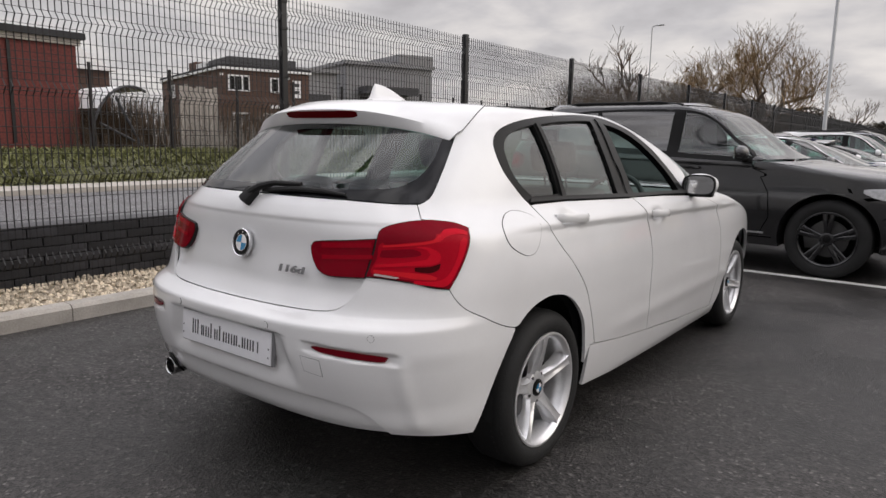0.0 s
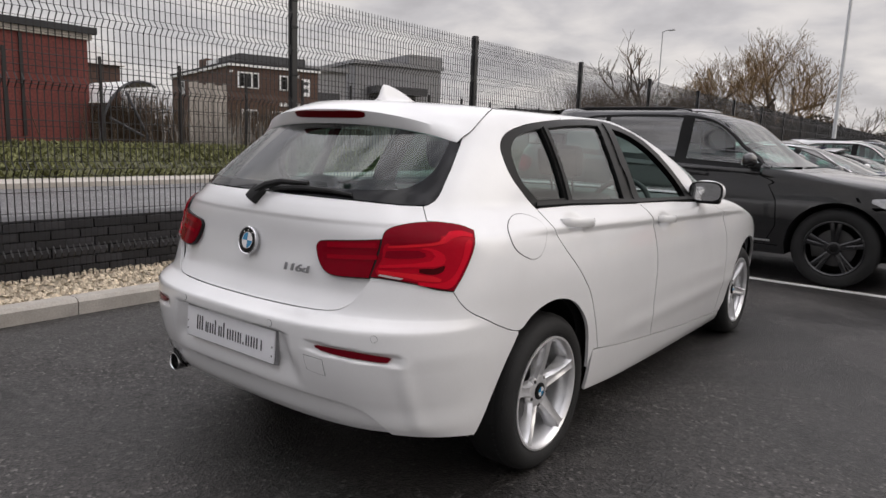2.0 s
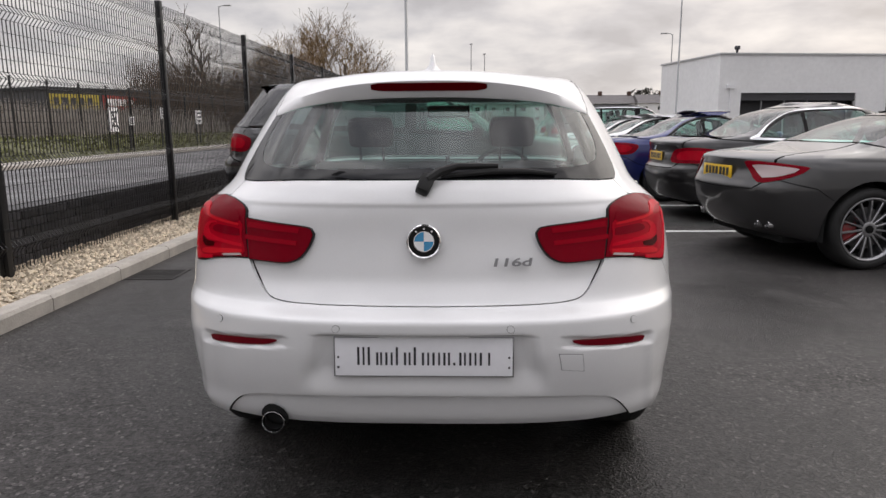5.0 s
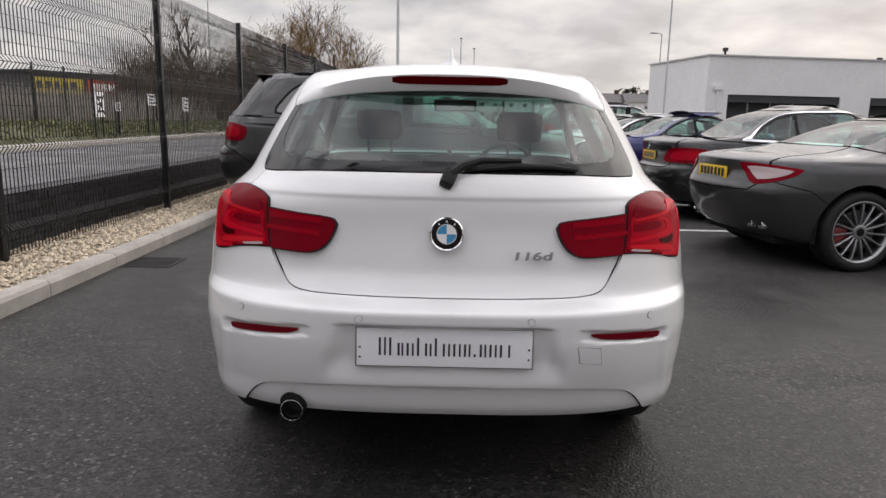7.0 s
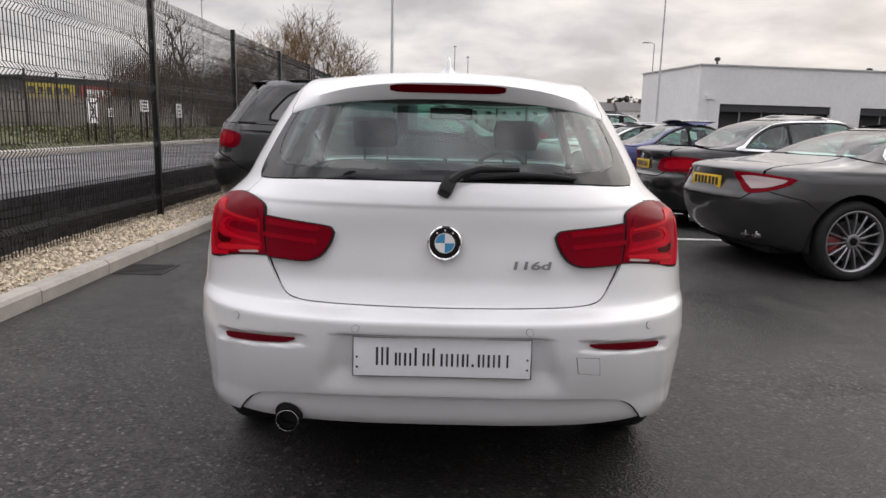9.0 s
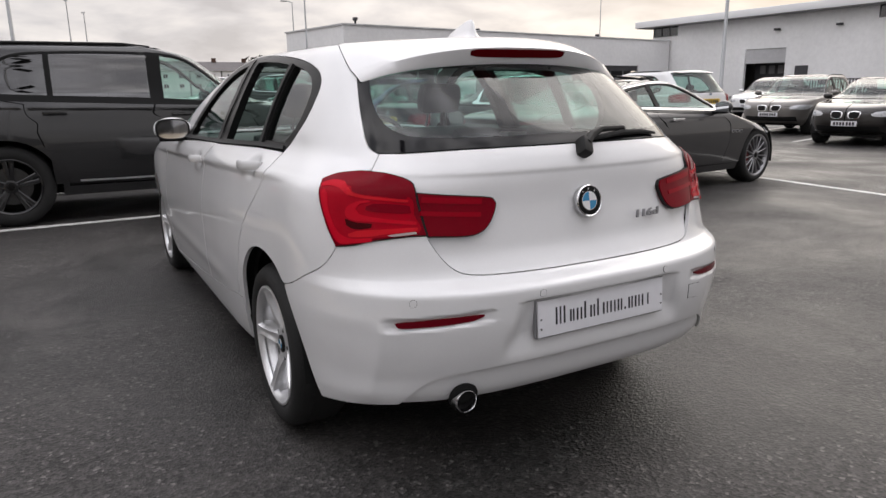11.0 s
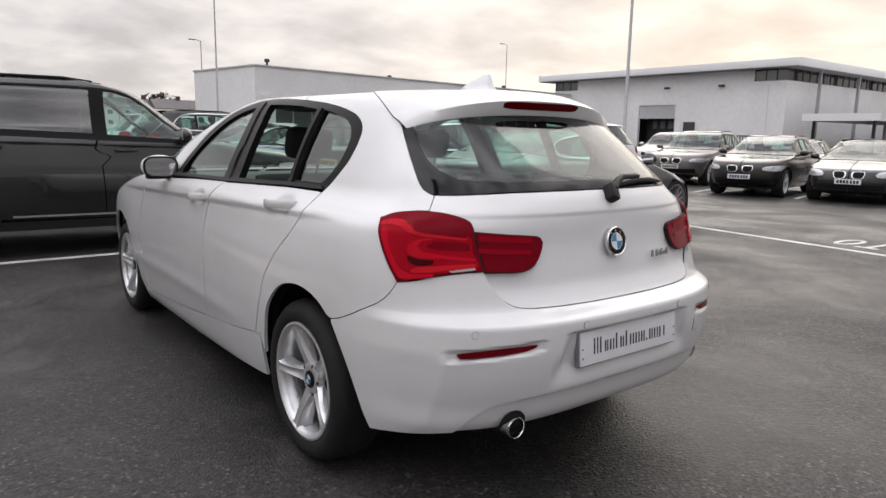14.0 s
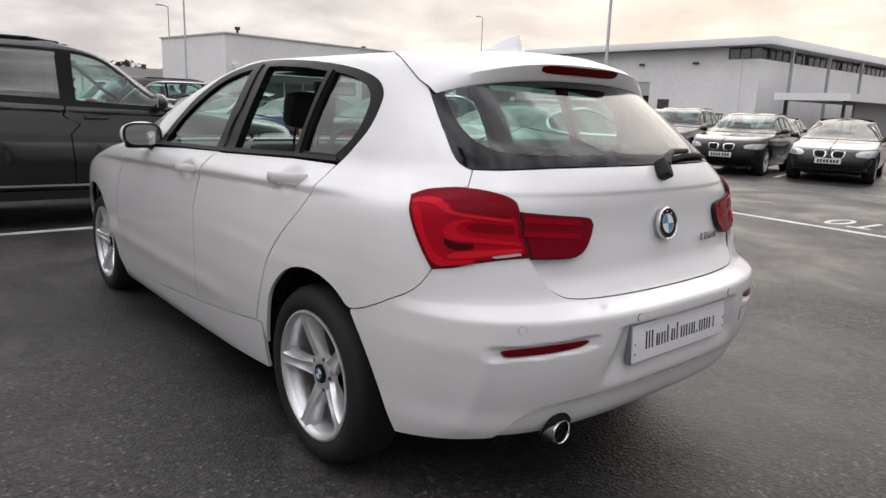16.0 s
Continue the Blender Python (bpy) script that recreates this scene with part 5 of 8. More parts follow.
def first_wheel(parent, x, y, z, R, rim, width, side, style, rim_mat, spokes=5, name="wheel"):
    """A road wheel whose face stands at x, turned to side (+1 right, -1 left)."""
    hub = new(name)
    hub.parent = parent
    hub.empty_display_size = 0.1
    hub.matrix_basis = Matrix.Translation((x, y, z)) @ (Matrix.Identity(4) if side > 0 else Matrix.Rotation(math.pi, 4, "Z"))
    w = width
    bm = bmesh.new()
    add_lathe(bm, [(-0.014, rim - 0.004), (-0.002, rim + 0.005), (0.006, rim + 0.018), (0.009, rim + (R - rim) * 0.42), (0.004, rim + (R - rim) * 0.68), (-0.010, R - 0.014), (-0.026, R - 0.004), (-0.045, R - 0.001), (-w / 2, R), (-w + 0.03, R - 0.001), (-w, R - 0.02), (-w, rim)], 56)
    part("tyre", bm, M["rubber"], hub, "black rubber tyre")
    tv, tf = [], []
    for k in range(72):
        for x0, x1, a in ((-0.055, -0.016, 2 * math.pi * k / 72), (-w + 0.055, -w + 0.016, 2 * math.pi * (k + 0.5) / 72)):
            b, ca, sa = len(tv), math.cos(a), math.sin(a)
            for px, py, pz in ((x0, -0.009, R - 0.012), (x1, -0.009, R - 0.02), (x1, 0.009, R - 0.02), (x0, 0.009, R - 0.012), (x0, -0.007, R + 0.0015), (x1, -0.007, R - 0.0095), (x1, 0.007, R - 0.0095), (x0, 0.007, R + 0.0015)):
                tv.append((px, py * ca - pz * sa, py * sa + pz * ca))
            tf += [(b + i, b + j, b + k_, b + l) for i, j, k_, l in ((0, 1, 5, 4), (1, 2, 6, 5), (2, 3, 7, 6), (3, 0, 4, 7), (4, 5, 6, 7))]
    link_mesh("tread", tv, tf, M["rubber"], hub, smooth=False)["kind"] = "stuff"
    bm = bmesh.new()
    add_lathe(bm, [(-0.018, rim - 0.022), (-0.004, rim - 0.016), (0.004, rim - 0.004), (0.002, rim + 0.004), (-0.014, rim + 0.003), (-0.03, rim - 0.012), (-0.07, rim - 0.02), (-w + 0.03, rim - 0.02)], 64)
    part("rim", bm, rim_mat, hub)
    bm = bmesh.new()
    add_lathe(bm, [(-0.085, 0.0), (-0.085, rim * 0.68), (-0.105, rim * 0.68), (-0.105, 0.0)], 40)
    part("brake_disc", bm, M["steel_disc"], hub)
    bm = box_bm(-0.10, -0.055, -0.07, 0.07, 0.08, rim * 0.78, 0.01, Matrix.Rotation(radians(100), 4, "X"))
    part("brake_caliper", bm, M["paint_red"] if rim_mat.name == "alloy_grey" else M["steel_disc"], hub)
    bm = bmesh.new()
    add_lathe(bm, [(-w + 0.02, 0.0), (-w + 0.02, rim * 0.97)], 40)
    part("wheel_back", bm, M["liner"], hub)
    hubr, dish = (0.062, -0.022) if style == "star" else (0.058, 0.0)
    bm = bmesh.new()
    add_lathe(bm, [(-0.06, hubr + 0.01), (-0.018 + dish, hubr + 0.004), (-0.012 + dish, hubr - 0.008), (-0.014 + dish, 0.034)], 40)
    part("hub", bm, rim_mat, hub)
    bm = bmesh.new()
    add_lathe(bm, [(-0.016 + dish, 0.034), (-0.008 + dish, 0.033), (-0.006 + dish, 0.028), (-0.006 + dish, 0.0)], 32)
    cap = part("hub_cap", bm, M["gloss_black"], hub, "round black centre cap")
    for q in range(4 if style == "star" else 0):
        bm = bmesh.new()
        add_prism(bm, [(0, 0)] + [(0.019 * math.cos(a), 0.019 * math.sin(a)) for a in [q * math.pi / 2 + i * math.pi / 12 for i in range(7)]], -0.0058, -0.0045, lambda u, v, h: (h + dish, u, v))
        part("cap_quarter", bm, M["badge_blue" if q % 2 else "badge_white"], cap)
    if style == "star":
        for k in range(spokes):
            a = 2 * math.pi * k / spokes
            bm = bmesh.new()
            rows = []
            for r, hw, top in ((0.030, 0.036, -0.040), (0.055, 0.0335, -0.036), (0.085, 0.0285, -0.027), (0.125, 0.0240, -0.016), (0.165, 0.0225, -0.007), (0.195, 0.0245, -0.002), (rim - 0.014, 0.031, 0.001)):
                groove = 0.007 if r < 0.19 else 0.003
                rows.append([bm.verts.new(p) for p in ((-0.062, -hw * 1.06, r), (top - 0.016, -hw, r), (top, -hw * 0.66, r), (top - groove, -hw * 0.18, r), (top - groove, hw * 0.18, r), (top, hw * 0.66, r), (top - 0.016, hw, r), (-0.062, hw * 1.06, r))])
            for r0, r1 in zip(rows, rows[1:]):
                for i in range(8):
                    bm.faces.new((r0[i], r0[(i + 1) % 8], r1[(i + 1) % 8], r1[i]))
            bm.faces.new(rows[0])
            bm.faces.new(rows[-1][::-1])
            bmesh.ops.rotate(bm, cent=(0, 0, 0), matrix=Matrix.Rotation(a, 3, "X"), verts=bm.verts)
            part("spoke", bm, rim_mat, hub, smooth=25)
            bm = bmesh.new()
            add_lathe(bm, [(-0.055, 0.0085), (-0.036, 0.0085), (-0.034, 0.006), (-0.034, 0.0)], 6)
            bmesh.ops.translate(bm, vec=(0, 0, 0.056), verts=bm.verts)
            bmesh.ops.rotate(bm, cent=(0, 0, 0), matrix=Matrix.Rotation(a + math.pi / spokes, 3, "X"), verts=bm.verts)
            part("wheel_bolt", bm, M["steel_disc"], hub)
    else:
        for k in range(spokes):
            for pairing in ((-1, 1) if style == "multi" else (0,)):
                a = 2 * math.pi * k / spokes + (pairing * 0.42 / spokes * math.pi / 2)
                bm = bmesh.new()
                rows = []
                t0, t1 = (0.010, 0.0085) if style in ("multi", "fine") and rim_mat.name != "alloy_dark" else (0.020, 0.022)
                for r, hw, top in ((0.045, t0, -0.022), (rim * 0.5, (t0 + t1) / 2.1, -0.012), (rim * 0.8, t1 * 0.95, -0.008), (rim - 0.012, t1 * 1.2, -0.010)):
                    rows.append([bm.verts.new(p) for p in ((-0.045, -hw, r), (top - 0.006, -hw, r), (top, -hw * 0.5, r), (top, hw * 0.5, r), (top - 0.006, hw, r), (-0.045, hw, r))])
                for r0, r1 in zip(rows, rows[1:]):
                    for i in range(6):
                        bm.faces.new((r0[i], r0[(i + 1) % 6], r1[(i + 1) % 6], r1[i]))
                bm.faces.new(rows[0])
                bm.faces.new(rows[-1][::-1])
                bmesh.ops.rotate(bm, cent=(0, 0, 0), matrix=Matrix.Rotation(a, 3, "X"), verts=bm.verts)
                part("spoke", bm, rim_mat, hub, smooth=25)
    return hub


def plate(parent, m, material, width=0.52, height=0.111, marks=7, name="number_plate", label="", word=()):
    """A plate with plain dark bars for its characters; m takes it from x right, z up, -y outward."""
    bm = box_bm(-width / 2, width / 2, -0.004, 0.004, -height / 2, height / 2, 0.002)
    bmesh.ops.transform(bm, matrix=m, verts=bm.verts)
    ob = part(name, bm, material, parent, label)
    if word:
        total = sum(w for w, _, _ in word) + 0.0098 * (len(word) - 1)
        x = -total / 2
        bars = []
        for (w, lo, hi), x_ in zip(word, np.cumsum([x] + [w + 0.0098 for w, _, _ in word[:-1]])):
            bars += [(x_, 0.0066, lo, hi)] + ([(x_ + w - 0.0052, 0.0056, lo, hi)] if w > 0.016 else [])
    else:
        step = width * 0.84 / marks
        bars = [(-width * 0.42 + step * i + step * 0.12 + (0.006 if i > 3 else -0.004), step * 0.72, -0.036, 0.036) for i in range(marks)]
    for x, w, lo, hi in bars:
        bm = box_bm(x, x + w, -0.0052, -0.003, lo, hi)
        bmesh.ops.transform(bm, matrix=m, verts=bm.verts)
        part("character_bar", bm, M["print_black"], ob)
    return ob


def roundel(parent, m, r=0.041):
    """A round badge in plain quarters; m takes it from x right, z up, -y outward."""
    bm = bmesh.new()
    add_lathe(bm, [(0.004, r), (-0.006, r), (-0.009, r - 0.003), (-0.007, r - 0.0055), (-0.004, r - 0.006)], 40, "y")
    bmesh.ops.transform(bm, matrix=m, verts=bm.verts)
    ob = part("badge", bm, M["chrome"], parent, "round badge with blue and white quarters")
    bm = bmesh.new()
    add_lathe(bm, [(-0.0045, r - 0.005), (-0.0055, r * 0.62), (-0.0055, 0.0)], 40, "y")
    bmesh.ops.transform(bm, matrix=m, verts=bm.verts)
    part("badge_ring", bm, M["gloss_black"], ob)
    bm = bmesh.new()
    add_lathe(bm, [(-0.0052, r * 0.60), (-0.0066, r * 0.60), (-0.0066, r * 0.555), (-0.0052, r * 0.555)], 40, "y")
    bmesh.ops.transform(bm, matrix=m, verts=bm.verts)
    part("inner_ring", bm, M["chrome"], ob)
    for q in range(4):
        bm = bmesh.new()
        add_prism(bm, [(0, 0)] + [(r * 0.555 * math.cos(a), r * 0.555 * math.sin(a)) for a in [q * math.pi / 2 + i * math.pi / 16 for i in range(9)]], -0.0064, -0.005, lambda u, v, h: (u, h, v))
        bmesh.ops.transform(bm, matrix=m, verts=bm.verts)
        part("quarter", bm, M["badge_blue" if q % 2 else "badge_white"], ob)
    for a in (-38, 0, 38):
        bm = box_bm(-r * 0.05, r * 0.05, -0.0060, -0.005, r * 0.69, r * 0.80)
        bmesh.ops.transform(bm, matrix=m @ Matrix.Rotation(radians(a), 4, "Y"), verts=bm.verts)
        part("mark", bm, M["chrome"], ob)
    return ob


def seat(parent, x, y, z, head=True, width=0.50):
    """A front seat, facing +y, as parts of the car."""
    bm = box_bm(x - width / 2, x + width / 2, y, y + 0.50, z - 0.30, z - 0.10, 0.05)
    part("seat_cushion", bm, M["seat_cloth"], parent)
    lean = Matrix.Translation((x, y + 0.04, z - 0.15)) @ Matrix.Rotation(radians(-16), 4, "X").inverted()
    bm = box_bm(-width / 2, width / 2, -0.13, 0.03, 0.0, 0.60, 0.05, lean)
    part("seat_back", bm, M["seat_cloth"], parent)
    headrest(parent, lean, 0.64, 0.12)


def headrest(parent, lean, z0, hw, tall=0.16):
    bm = box_bm(-hw, hw, -0.095, 0.0, z0 + 0.05, z0 + 0.05 + tall, 0.046, lean)
    ob = part("headrest", bm, M["seat_cloth"], parent)
    for sx in (-1, 1):
        bm = bmesh.new()
        add_tube(bm, [lean @ Vector((sx * hw * 0.5, -0.05, z0 - 0.06)), lean @ Vector((sx * hw * 0.5, -0.05, z0 + 0.08))], 0.006)
        part("headrest_post", bm, M["chrome"], ob)


def half_round(bm, x0, x1, r, y, z, low):
    """The lining of a wheel arch: a half pipe with straight ends down to low, closed at x0."""
    line = [(y + r, low)] + [(y + r * math.cos(a), z + r * math.sin(a)) for a in np.linspace(0, math.pi, 25)] + [(y - r, low)]
    rows = [[bm.verts.new((x, p[0], p[1])) for p in line] for x in (x0, x1)]
    for i in range(len(line) - 1):
        bm.faces.new((rows[0][i], rows[0][i + 1], rows[1][i + 1], rows[1][i]))
    bm.faces.new(rows[0])
    return bm


# ---- the white hatchback ----
def white_hatchback():
    B = hatch_body()
    car = thing("hatchback_car", "white five-door hatchback parked on the tarmac with two side windows down", "car")
    W, D, G = M["paint_white"], M["gloss_black"], M["glass_side"]
    Y, X = B.at_y, B.at_x

    def ys(*pts):
        fine = [pts[0]]
        for a, b in zip(pts, pts[1:]):
            k = max(1, int(math.hypot(b[0] - a[0], b[1] - a[1]) / 0.03))
            fine += [(a[0] + (b[0] - a[0]) * j / k, a[1] + (b[1] - a[1]) * j / k) for j in range(1, k + 1)]
        return [Y(*p) for p in fine]

    def yspline(pts, step, closed=False):
        return [Y(*p) for p in spline(pts, step, closed)]

    lamp_top = spline([(0.440, 0.945), (0.458, 0.968), (0.50, 0.985), (0.58, 0.998), (0.668, 1.002)], 0.012)
    lamp_out = spline([(0.668, 1.002), (0.76, 0.993), (0.818, 0.976)], 0.01)[1:] + spline([(0.818, 0.976), (0.796, 0.935), (0.767, 0.887), (0.736, 0.838), (0.70, 0.79)], 0.01)[1:]
    lamp_low = spline([(0.70, 0.79), (0.63, 0.797), (0.57, 0.809), (0.465, 0.821), (0.395, 0.824)], 0.01)[1:]
    gate_low = spline([(0.0, 0.699), (0.09, 0.700), (0.20, 0.702), (0.262, 0.706), (0.302, 0.716), (0.336, 0.742), (0.372, 0.786), (0.397, 0.824)], 0.012)
    glass_side = spline([(0.628, 1.052), (0.655, 1.066), (0.665, 1.095), (0.662, 1.15), (0.657, 1.20), (0.648, 1.29), (0.642, 1.33)], 0.015)
    glass_low = spline([(0.0, 1.066), (0.18, 1.065), (0.33, 1.062), (0.53, 1.053), (0.628, 1.052)], 0.02)
    arch = yspline(((0.44, 0.277), (0.50, 0.42), (0.555, 0.528), (0.62, 0.607), (0.72, 0.668), (0.86, 0.692), (1.00, 0.660), (1.11, 0.562), (1.17, 0.42), (1.215, 0.226)), 0.015)
    seam = spline([(0.70, 0.79), Y(0.352, 0.750), Y(0.388, 0.715), Y(0.465, 0.675), Y(0.62, 0.620)], 0.015)
    door_rear = yspline(((1.258, 0.414), (1.175, 0.577), (1.125, 0.68), (1.022, 0.80), (0.945, 0.876), (0.878, 0.962), (0.85, 1.027)), 0.015)
    split = yspline(((1.89, 0.34), (1.845, 0.45), (1.83, 0.60), (1.835, 0.72), (1.81, 0.88), (1.75, 0.968), (1.69, 1.014)), 0.02)
    k_arch = min(range(len(arch)), key=lambda i: math.hypot(arch[i][0] - seam[-1][0], arch[i][1] - seam[-1][1]))

    # tail: bumper, insert, tailgate
    def bumper_shape(s, z, p):
        ax = np.abs(p[..., 0])
        edge = 0.300 + 0.36 * np.clip(0.615 - z, 0, 1)
        hollow = -0.026 * (1 - ease(edge - 0.03, edge + 0.035, ax)) * (1 - ease(0.618, 0.632, z)) * ease(0.43, 0.52, z)
        cz = 0.589 - 0.075 * (ax - 0.56)
        inside = ease(0.39, 0.44, ax) * (1 - ease(0.685, 0.71, ax))
        hollow = hollow - 0.011 * inside * np.exp(-(((z - cz) / 0.017) ** 6))
        # crease that falls from the reflector to the lower corner
        hollow = hollow + 0.006 * np.exp(-(((ax - 0.700 - 0.10 * (0.58 - z)) / 0.022) ** 2)) * ease(0.30, 0.36, z) * (1 - ease(0.55, 0.60, z))
        # soft flank hollow behind the lower lamps
        hollow = hollow - 0.005 * ease(0.50, 0.72, ax) * (1 - ease(0.78, 0.86, ax)) * ease(0.33, 0.42, z) * (1 - ease(0.53, 0.60, z))
        return hollow

    corner = X(0.648, 0.313)
    low = [(0.865, 0.277)] + spline([(0.865, 0.277), (0.76, 0.292), (0.60, 0.306), corner], 0.03)[1:]
    insert_top = spline([corner, X(0.628, 0.345), X(0.598, 0.379), X(0.560, 0.402), X(0.51, 0.414), X(0.43, 0.421), X(0.25, 0.427), (0.0, 0.430)], 0.012)
    b_half = gate_low[:-1] + lamp_low[::-1] + seam[0:] + arch[: k_arch][::-1] + low[1:] + insert_top[1:]
    bumper = panel(B, "rear_bumper", whole(b_half), W, car, gap=0.0015, dz=0.008, ds=0.02, disp=bumper_shape)

    ins_half = [(0.0, 0.304), (0.16, 0.306), (0.30, 0.306), (corner[0] - 0.004, 0.308)] + insert_top[:]
    panel(B, "bumper_insert", whole(ins_half[1:-1] + [(0.0, 0.429)]), W, car, gap=0.0032, off=-0.004, dz=0.01, ds=0.02, disp=lambda s, z, p: -0.003 * ease(0.424, 0.412, z) - 0.003 * np.clip((0.41 - z) / 0.10, 0, 1))
    g_half = gate_low + [(0.42, 0.89)] + lamp_top + [(0.63, 1.005), (0.615, 1.050), (0.53, 1.051)] + [(0.33, 1.060), (0.18, 1.063), (0.0, 1.064)]
    gate = panel(B, "tailgate", whole(g_half), W, car, gap=0.0015, dz=0.01, ds=0.02, disp=lambda s, z, p: -0.003 * ease(0.998, 0.986, z) * ease(0.70, 0.775, z) - 0.015 * np.clip((0.992 - z) / 0.21, 0, 1) * ease(0.700, 0.776, z))
    # rear screen with its dark printed border
    outer = glass_low + glass_side[1:] + [(0.18, 1.338), (0.0, 1.34)]
    clear = [(0.0, 1.096), (0.35, 1.093)] + spline([(0.35, 1.093), (0.50, 1.102), (0.57, 1.135), (0.592, 1.19), (0.590, 1.25), (0.578, 1.312)], 0.02) + [(0.4, 1.327), (0.0, 1.334)]
    panel(B, "rear_screen", whole(clear), M["glass_rear"], car, "tinted heated rear screen", off=-0.001, thick=0.004, dz=0.03, ds=0.04)
    panel(B, "screen_border", whole(outer), M["frit"], car, holes=[whole(clear)], gap=0.001, thick=0.004, dz=0.02)
    def flank(s, z, p):
        y = p[..., 1]
        u = 0.957 - 0.030 * (y - 0.9) - z
        crease = -0.013 * ease(-0.004, 0.024, u) * (1 - ease(0.03, 0.28, u)) * ease(0.50, 0.95, y) * (1 - ease(2.9, 3.6, y))
        for cy, cz in ((1.050, 0.966), (1.930, 0.922)):
            crease = crease - 0.013 * np.exp(-((((y - cy) / 0.062) ** 2 + ((z - cz) / 0.036) ** 2) ** 2))
        return crease + 0.007 * np.exp(-(((z - 0.45) / 0.045) ** 2)) * ease(1.22, 1.7, y)

    # quarter panels with the rear pillars
    side_top = [(0.80, 1.396), (1.3, 1.396), Y(1.32, 1.396)]
    dlo_rear = yspline(((0.846, 1.035), (0.80, 1.09), (0.763, 1.15), (0.757, 1.21), (0.775, 1.262), (0.838, 1.305), (0.958, 1.336), (1.12, 1.358), (1.30, 1.374)), 0.015)
    q = lamp_out[::-1][:1] + seam[1:] + arch[k_arch + 1 : -8] + [Y(1.215, 0.418)] + door_rear + dlo_rear[1:] + [Y(1.32, 1.396)] + [(0.64, 1.396)] + glass_side[::-1] + [(0.616, 1.05), (0.631, 1.006)] + lamp_out[1:-1]
    both(B, "quarter_panel", q, W, car, gap=0.0015, dz=0.012, disp=flank)
    rail_low = yspline(((1.30, 1.374), (1.50, 1.385), (1.69, 1.387), (1.83, 1.373), (2.03, 1.327), (2.16, 1.262), (2.26, 1.195), (2.41, 1.062), (2.475, 0.99)), 0.02)
    rail_top = spline([Y(1.32, 1.396), Y(1.70, 1.396), Y(1.92, 1.385), Y(2.12, 1.34), Y(2.34, 1.235), Y(2.56, 1.07), Y(2.70, 0.985)], 0.03)
    both(B, "roof_rail", rail_low + rail_top[::-1], W, car, gap=0.001, dz=0.02)
    # doors, sills, wings
    belt = ys((0.85, 1.030), (1.10, 1.030), (1.40, 1.021), (1.69, 1.010))
    sill_line = ys((1.262, 0.412), (1.50, 0.380), (1.89, 0.338))
    dr = door_rear + belt[1:-1] + split[::-1] + sill_line[::-1][1:-1]

    both(B, "rear_door", dr, W, car, gap=0.0030, disp=flank, dz=0.010, ds=0.015)
    front_edge = ys((3.02, 0.245), (3.03, 0.50), (3.0, 0.75), (2.92, 0.90), (2.62, 0.975))
    df = split + ys((2.10, 1.000), (2.62, 0.975))[:1] + front_edge[::-1] + ys((2.40, 0.290))
    both(B, "front_door", df, W, car, gap=0.0030, disp=flank, dz=0.010, ds=0.015)
    sill = ys((1.212, 0.414), (1.262, 0.410)) + sill_line[1:] + ys((2.40, 0.286), (3.02, 0.243), (3.13, 0.24), (3.16, 0.17), (2.2, 0.178), (1.6, 0.20), (1.222, 0.226))
    both(B, "sill", sill, W, car, gap=0.002)
    c = (3.56, 0.322)
    farch = [Y(c[0] + 0.372 * math.cos(a), c[1] + 0.372 * math.sin(a)) for a in np.linspace(math.pi * 1.02, 0.04, 24)]
    wing = [Y(3.14, 0.24)] + farch + [Y(3.95, 0.55), Y(4.05, 0.70), Y(3.9, 0.80), Y(3.4, 0.905), Y(2.80, 0.982), Y(2.62, 0.978)] + front_edge[::-1][1:]
    both(B, "front_wing", wing, W, car, gap=0.002, disp=flank)
    fb = [Y(3.935, 0.33), Y(3.95, 0.55), Y(4.05, 0.70), (3.75, 0.74), (4.0, 0.75), (4.0, 0.22), (3.5, 0.22)]
    both(B, "front_bumper", fb, W, car, gap=0.002)
    bonnet = [Y(4.05, 0.70), Y(3.9, 0.80), Y(3.4, 0.905), Y(2.80, 0.982), (3.5, 0.99), (4.0, 0.99), (4.0, 0.752), (3.75, 0.742)]
    both(B, "bonnet", bonnet, W, car, gap=0.001)
    screen = [rail_top[-1]] + rail_top[::-1] + [(3.3, 1.396), (4.0, 1.396), (4.0, 0.992), (3.5, 0.992)]
    both(B, "windscreen", [p for p in screen[1:]], M["glass_clear"], car, thick=0.004, lip=False, dz=0.04, ds=0.05)
    # roof skin
    rim_line = [B.point(s, 1.396) for s in np.linspace(0.0, 4.0, 241)]

    def half_width(y):
        return float(np.interp(y, [p[1] for p in rim_line], [p[0] for p in rim_line]))

    def roof_z(f, y):
        along = min(max((y - 0.66) / 1.4, 0), 1)
        return 1.396 + 0.030 * (1 - f * f) * (1 - (2 * along - 0.95) ** 4 * 0.5) * min(1, half_width(y) / 0.3)

    verts, faces = [], []
    cross, y_end = 14, float(rim_line[-1][1])
    ys_roof = [0.84 + (y_end - 0.0005 - 0.84) * (1 - (1 - i / 48) ** 1.6) for i in range(49)]
    for y in ys_roof:
        for j in range(cross + 1):
            f = -1 + 2 * j / cross
            verts.append((half_width(y) * f, y, roof_z(f, y)))
    for i in range(48):
        for j in range(cross):
            a = i * (cross + 1) + j
            faces.append((a, a + 1, a + cross + 2, a + cross + 1))
    link_mesh("roof", verts, faces, W, car)
    link_mesh("headlining", [(x * 0.90, 1.40 + (y - 1.36) * 0.86, z - 0.052) for x, y, z in verts], faces, M["headlining"], car)
    inner_edge = [(s + 0.03, z) for s, z in glass_side[::-1] if z < 1.325]
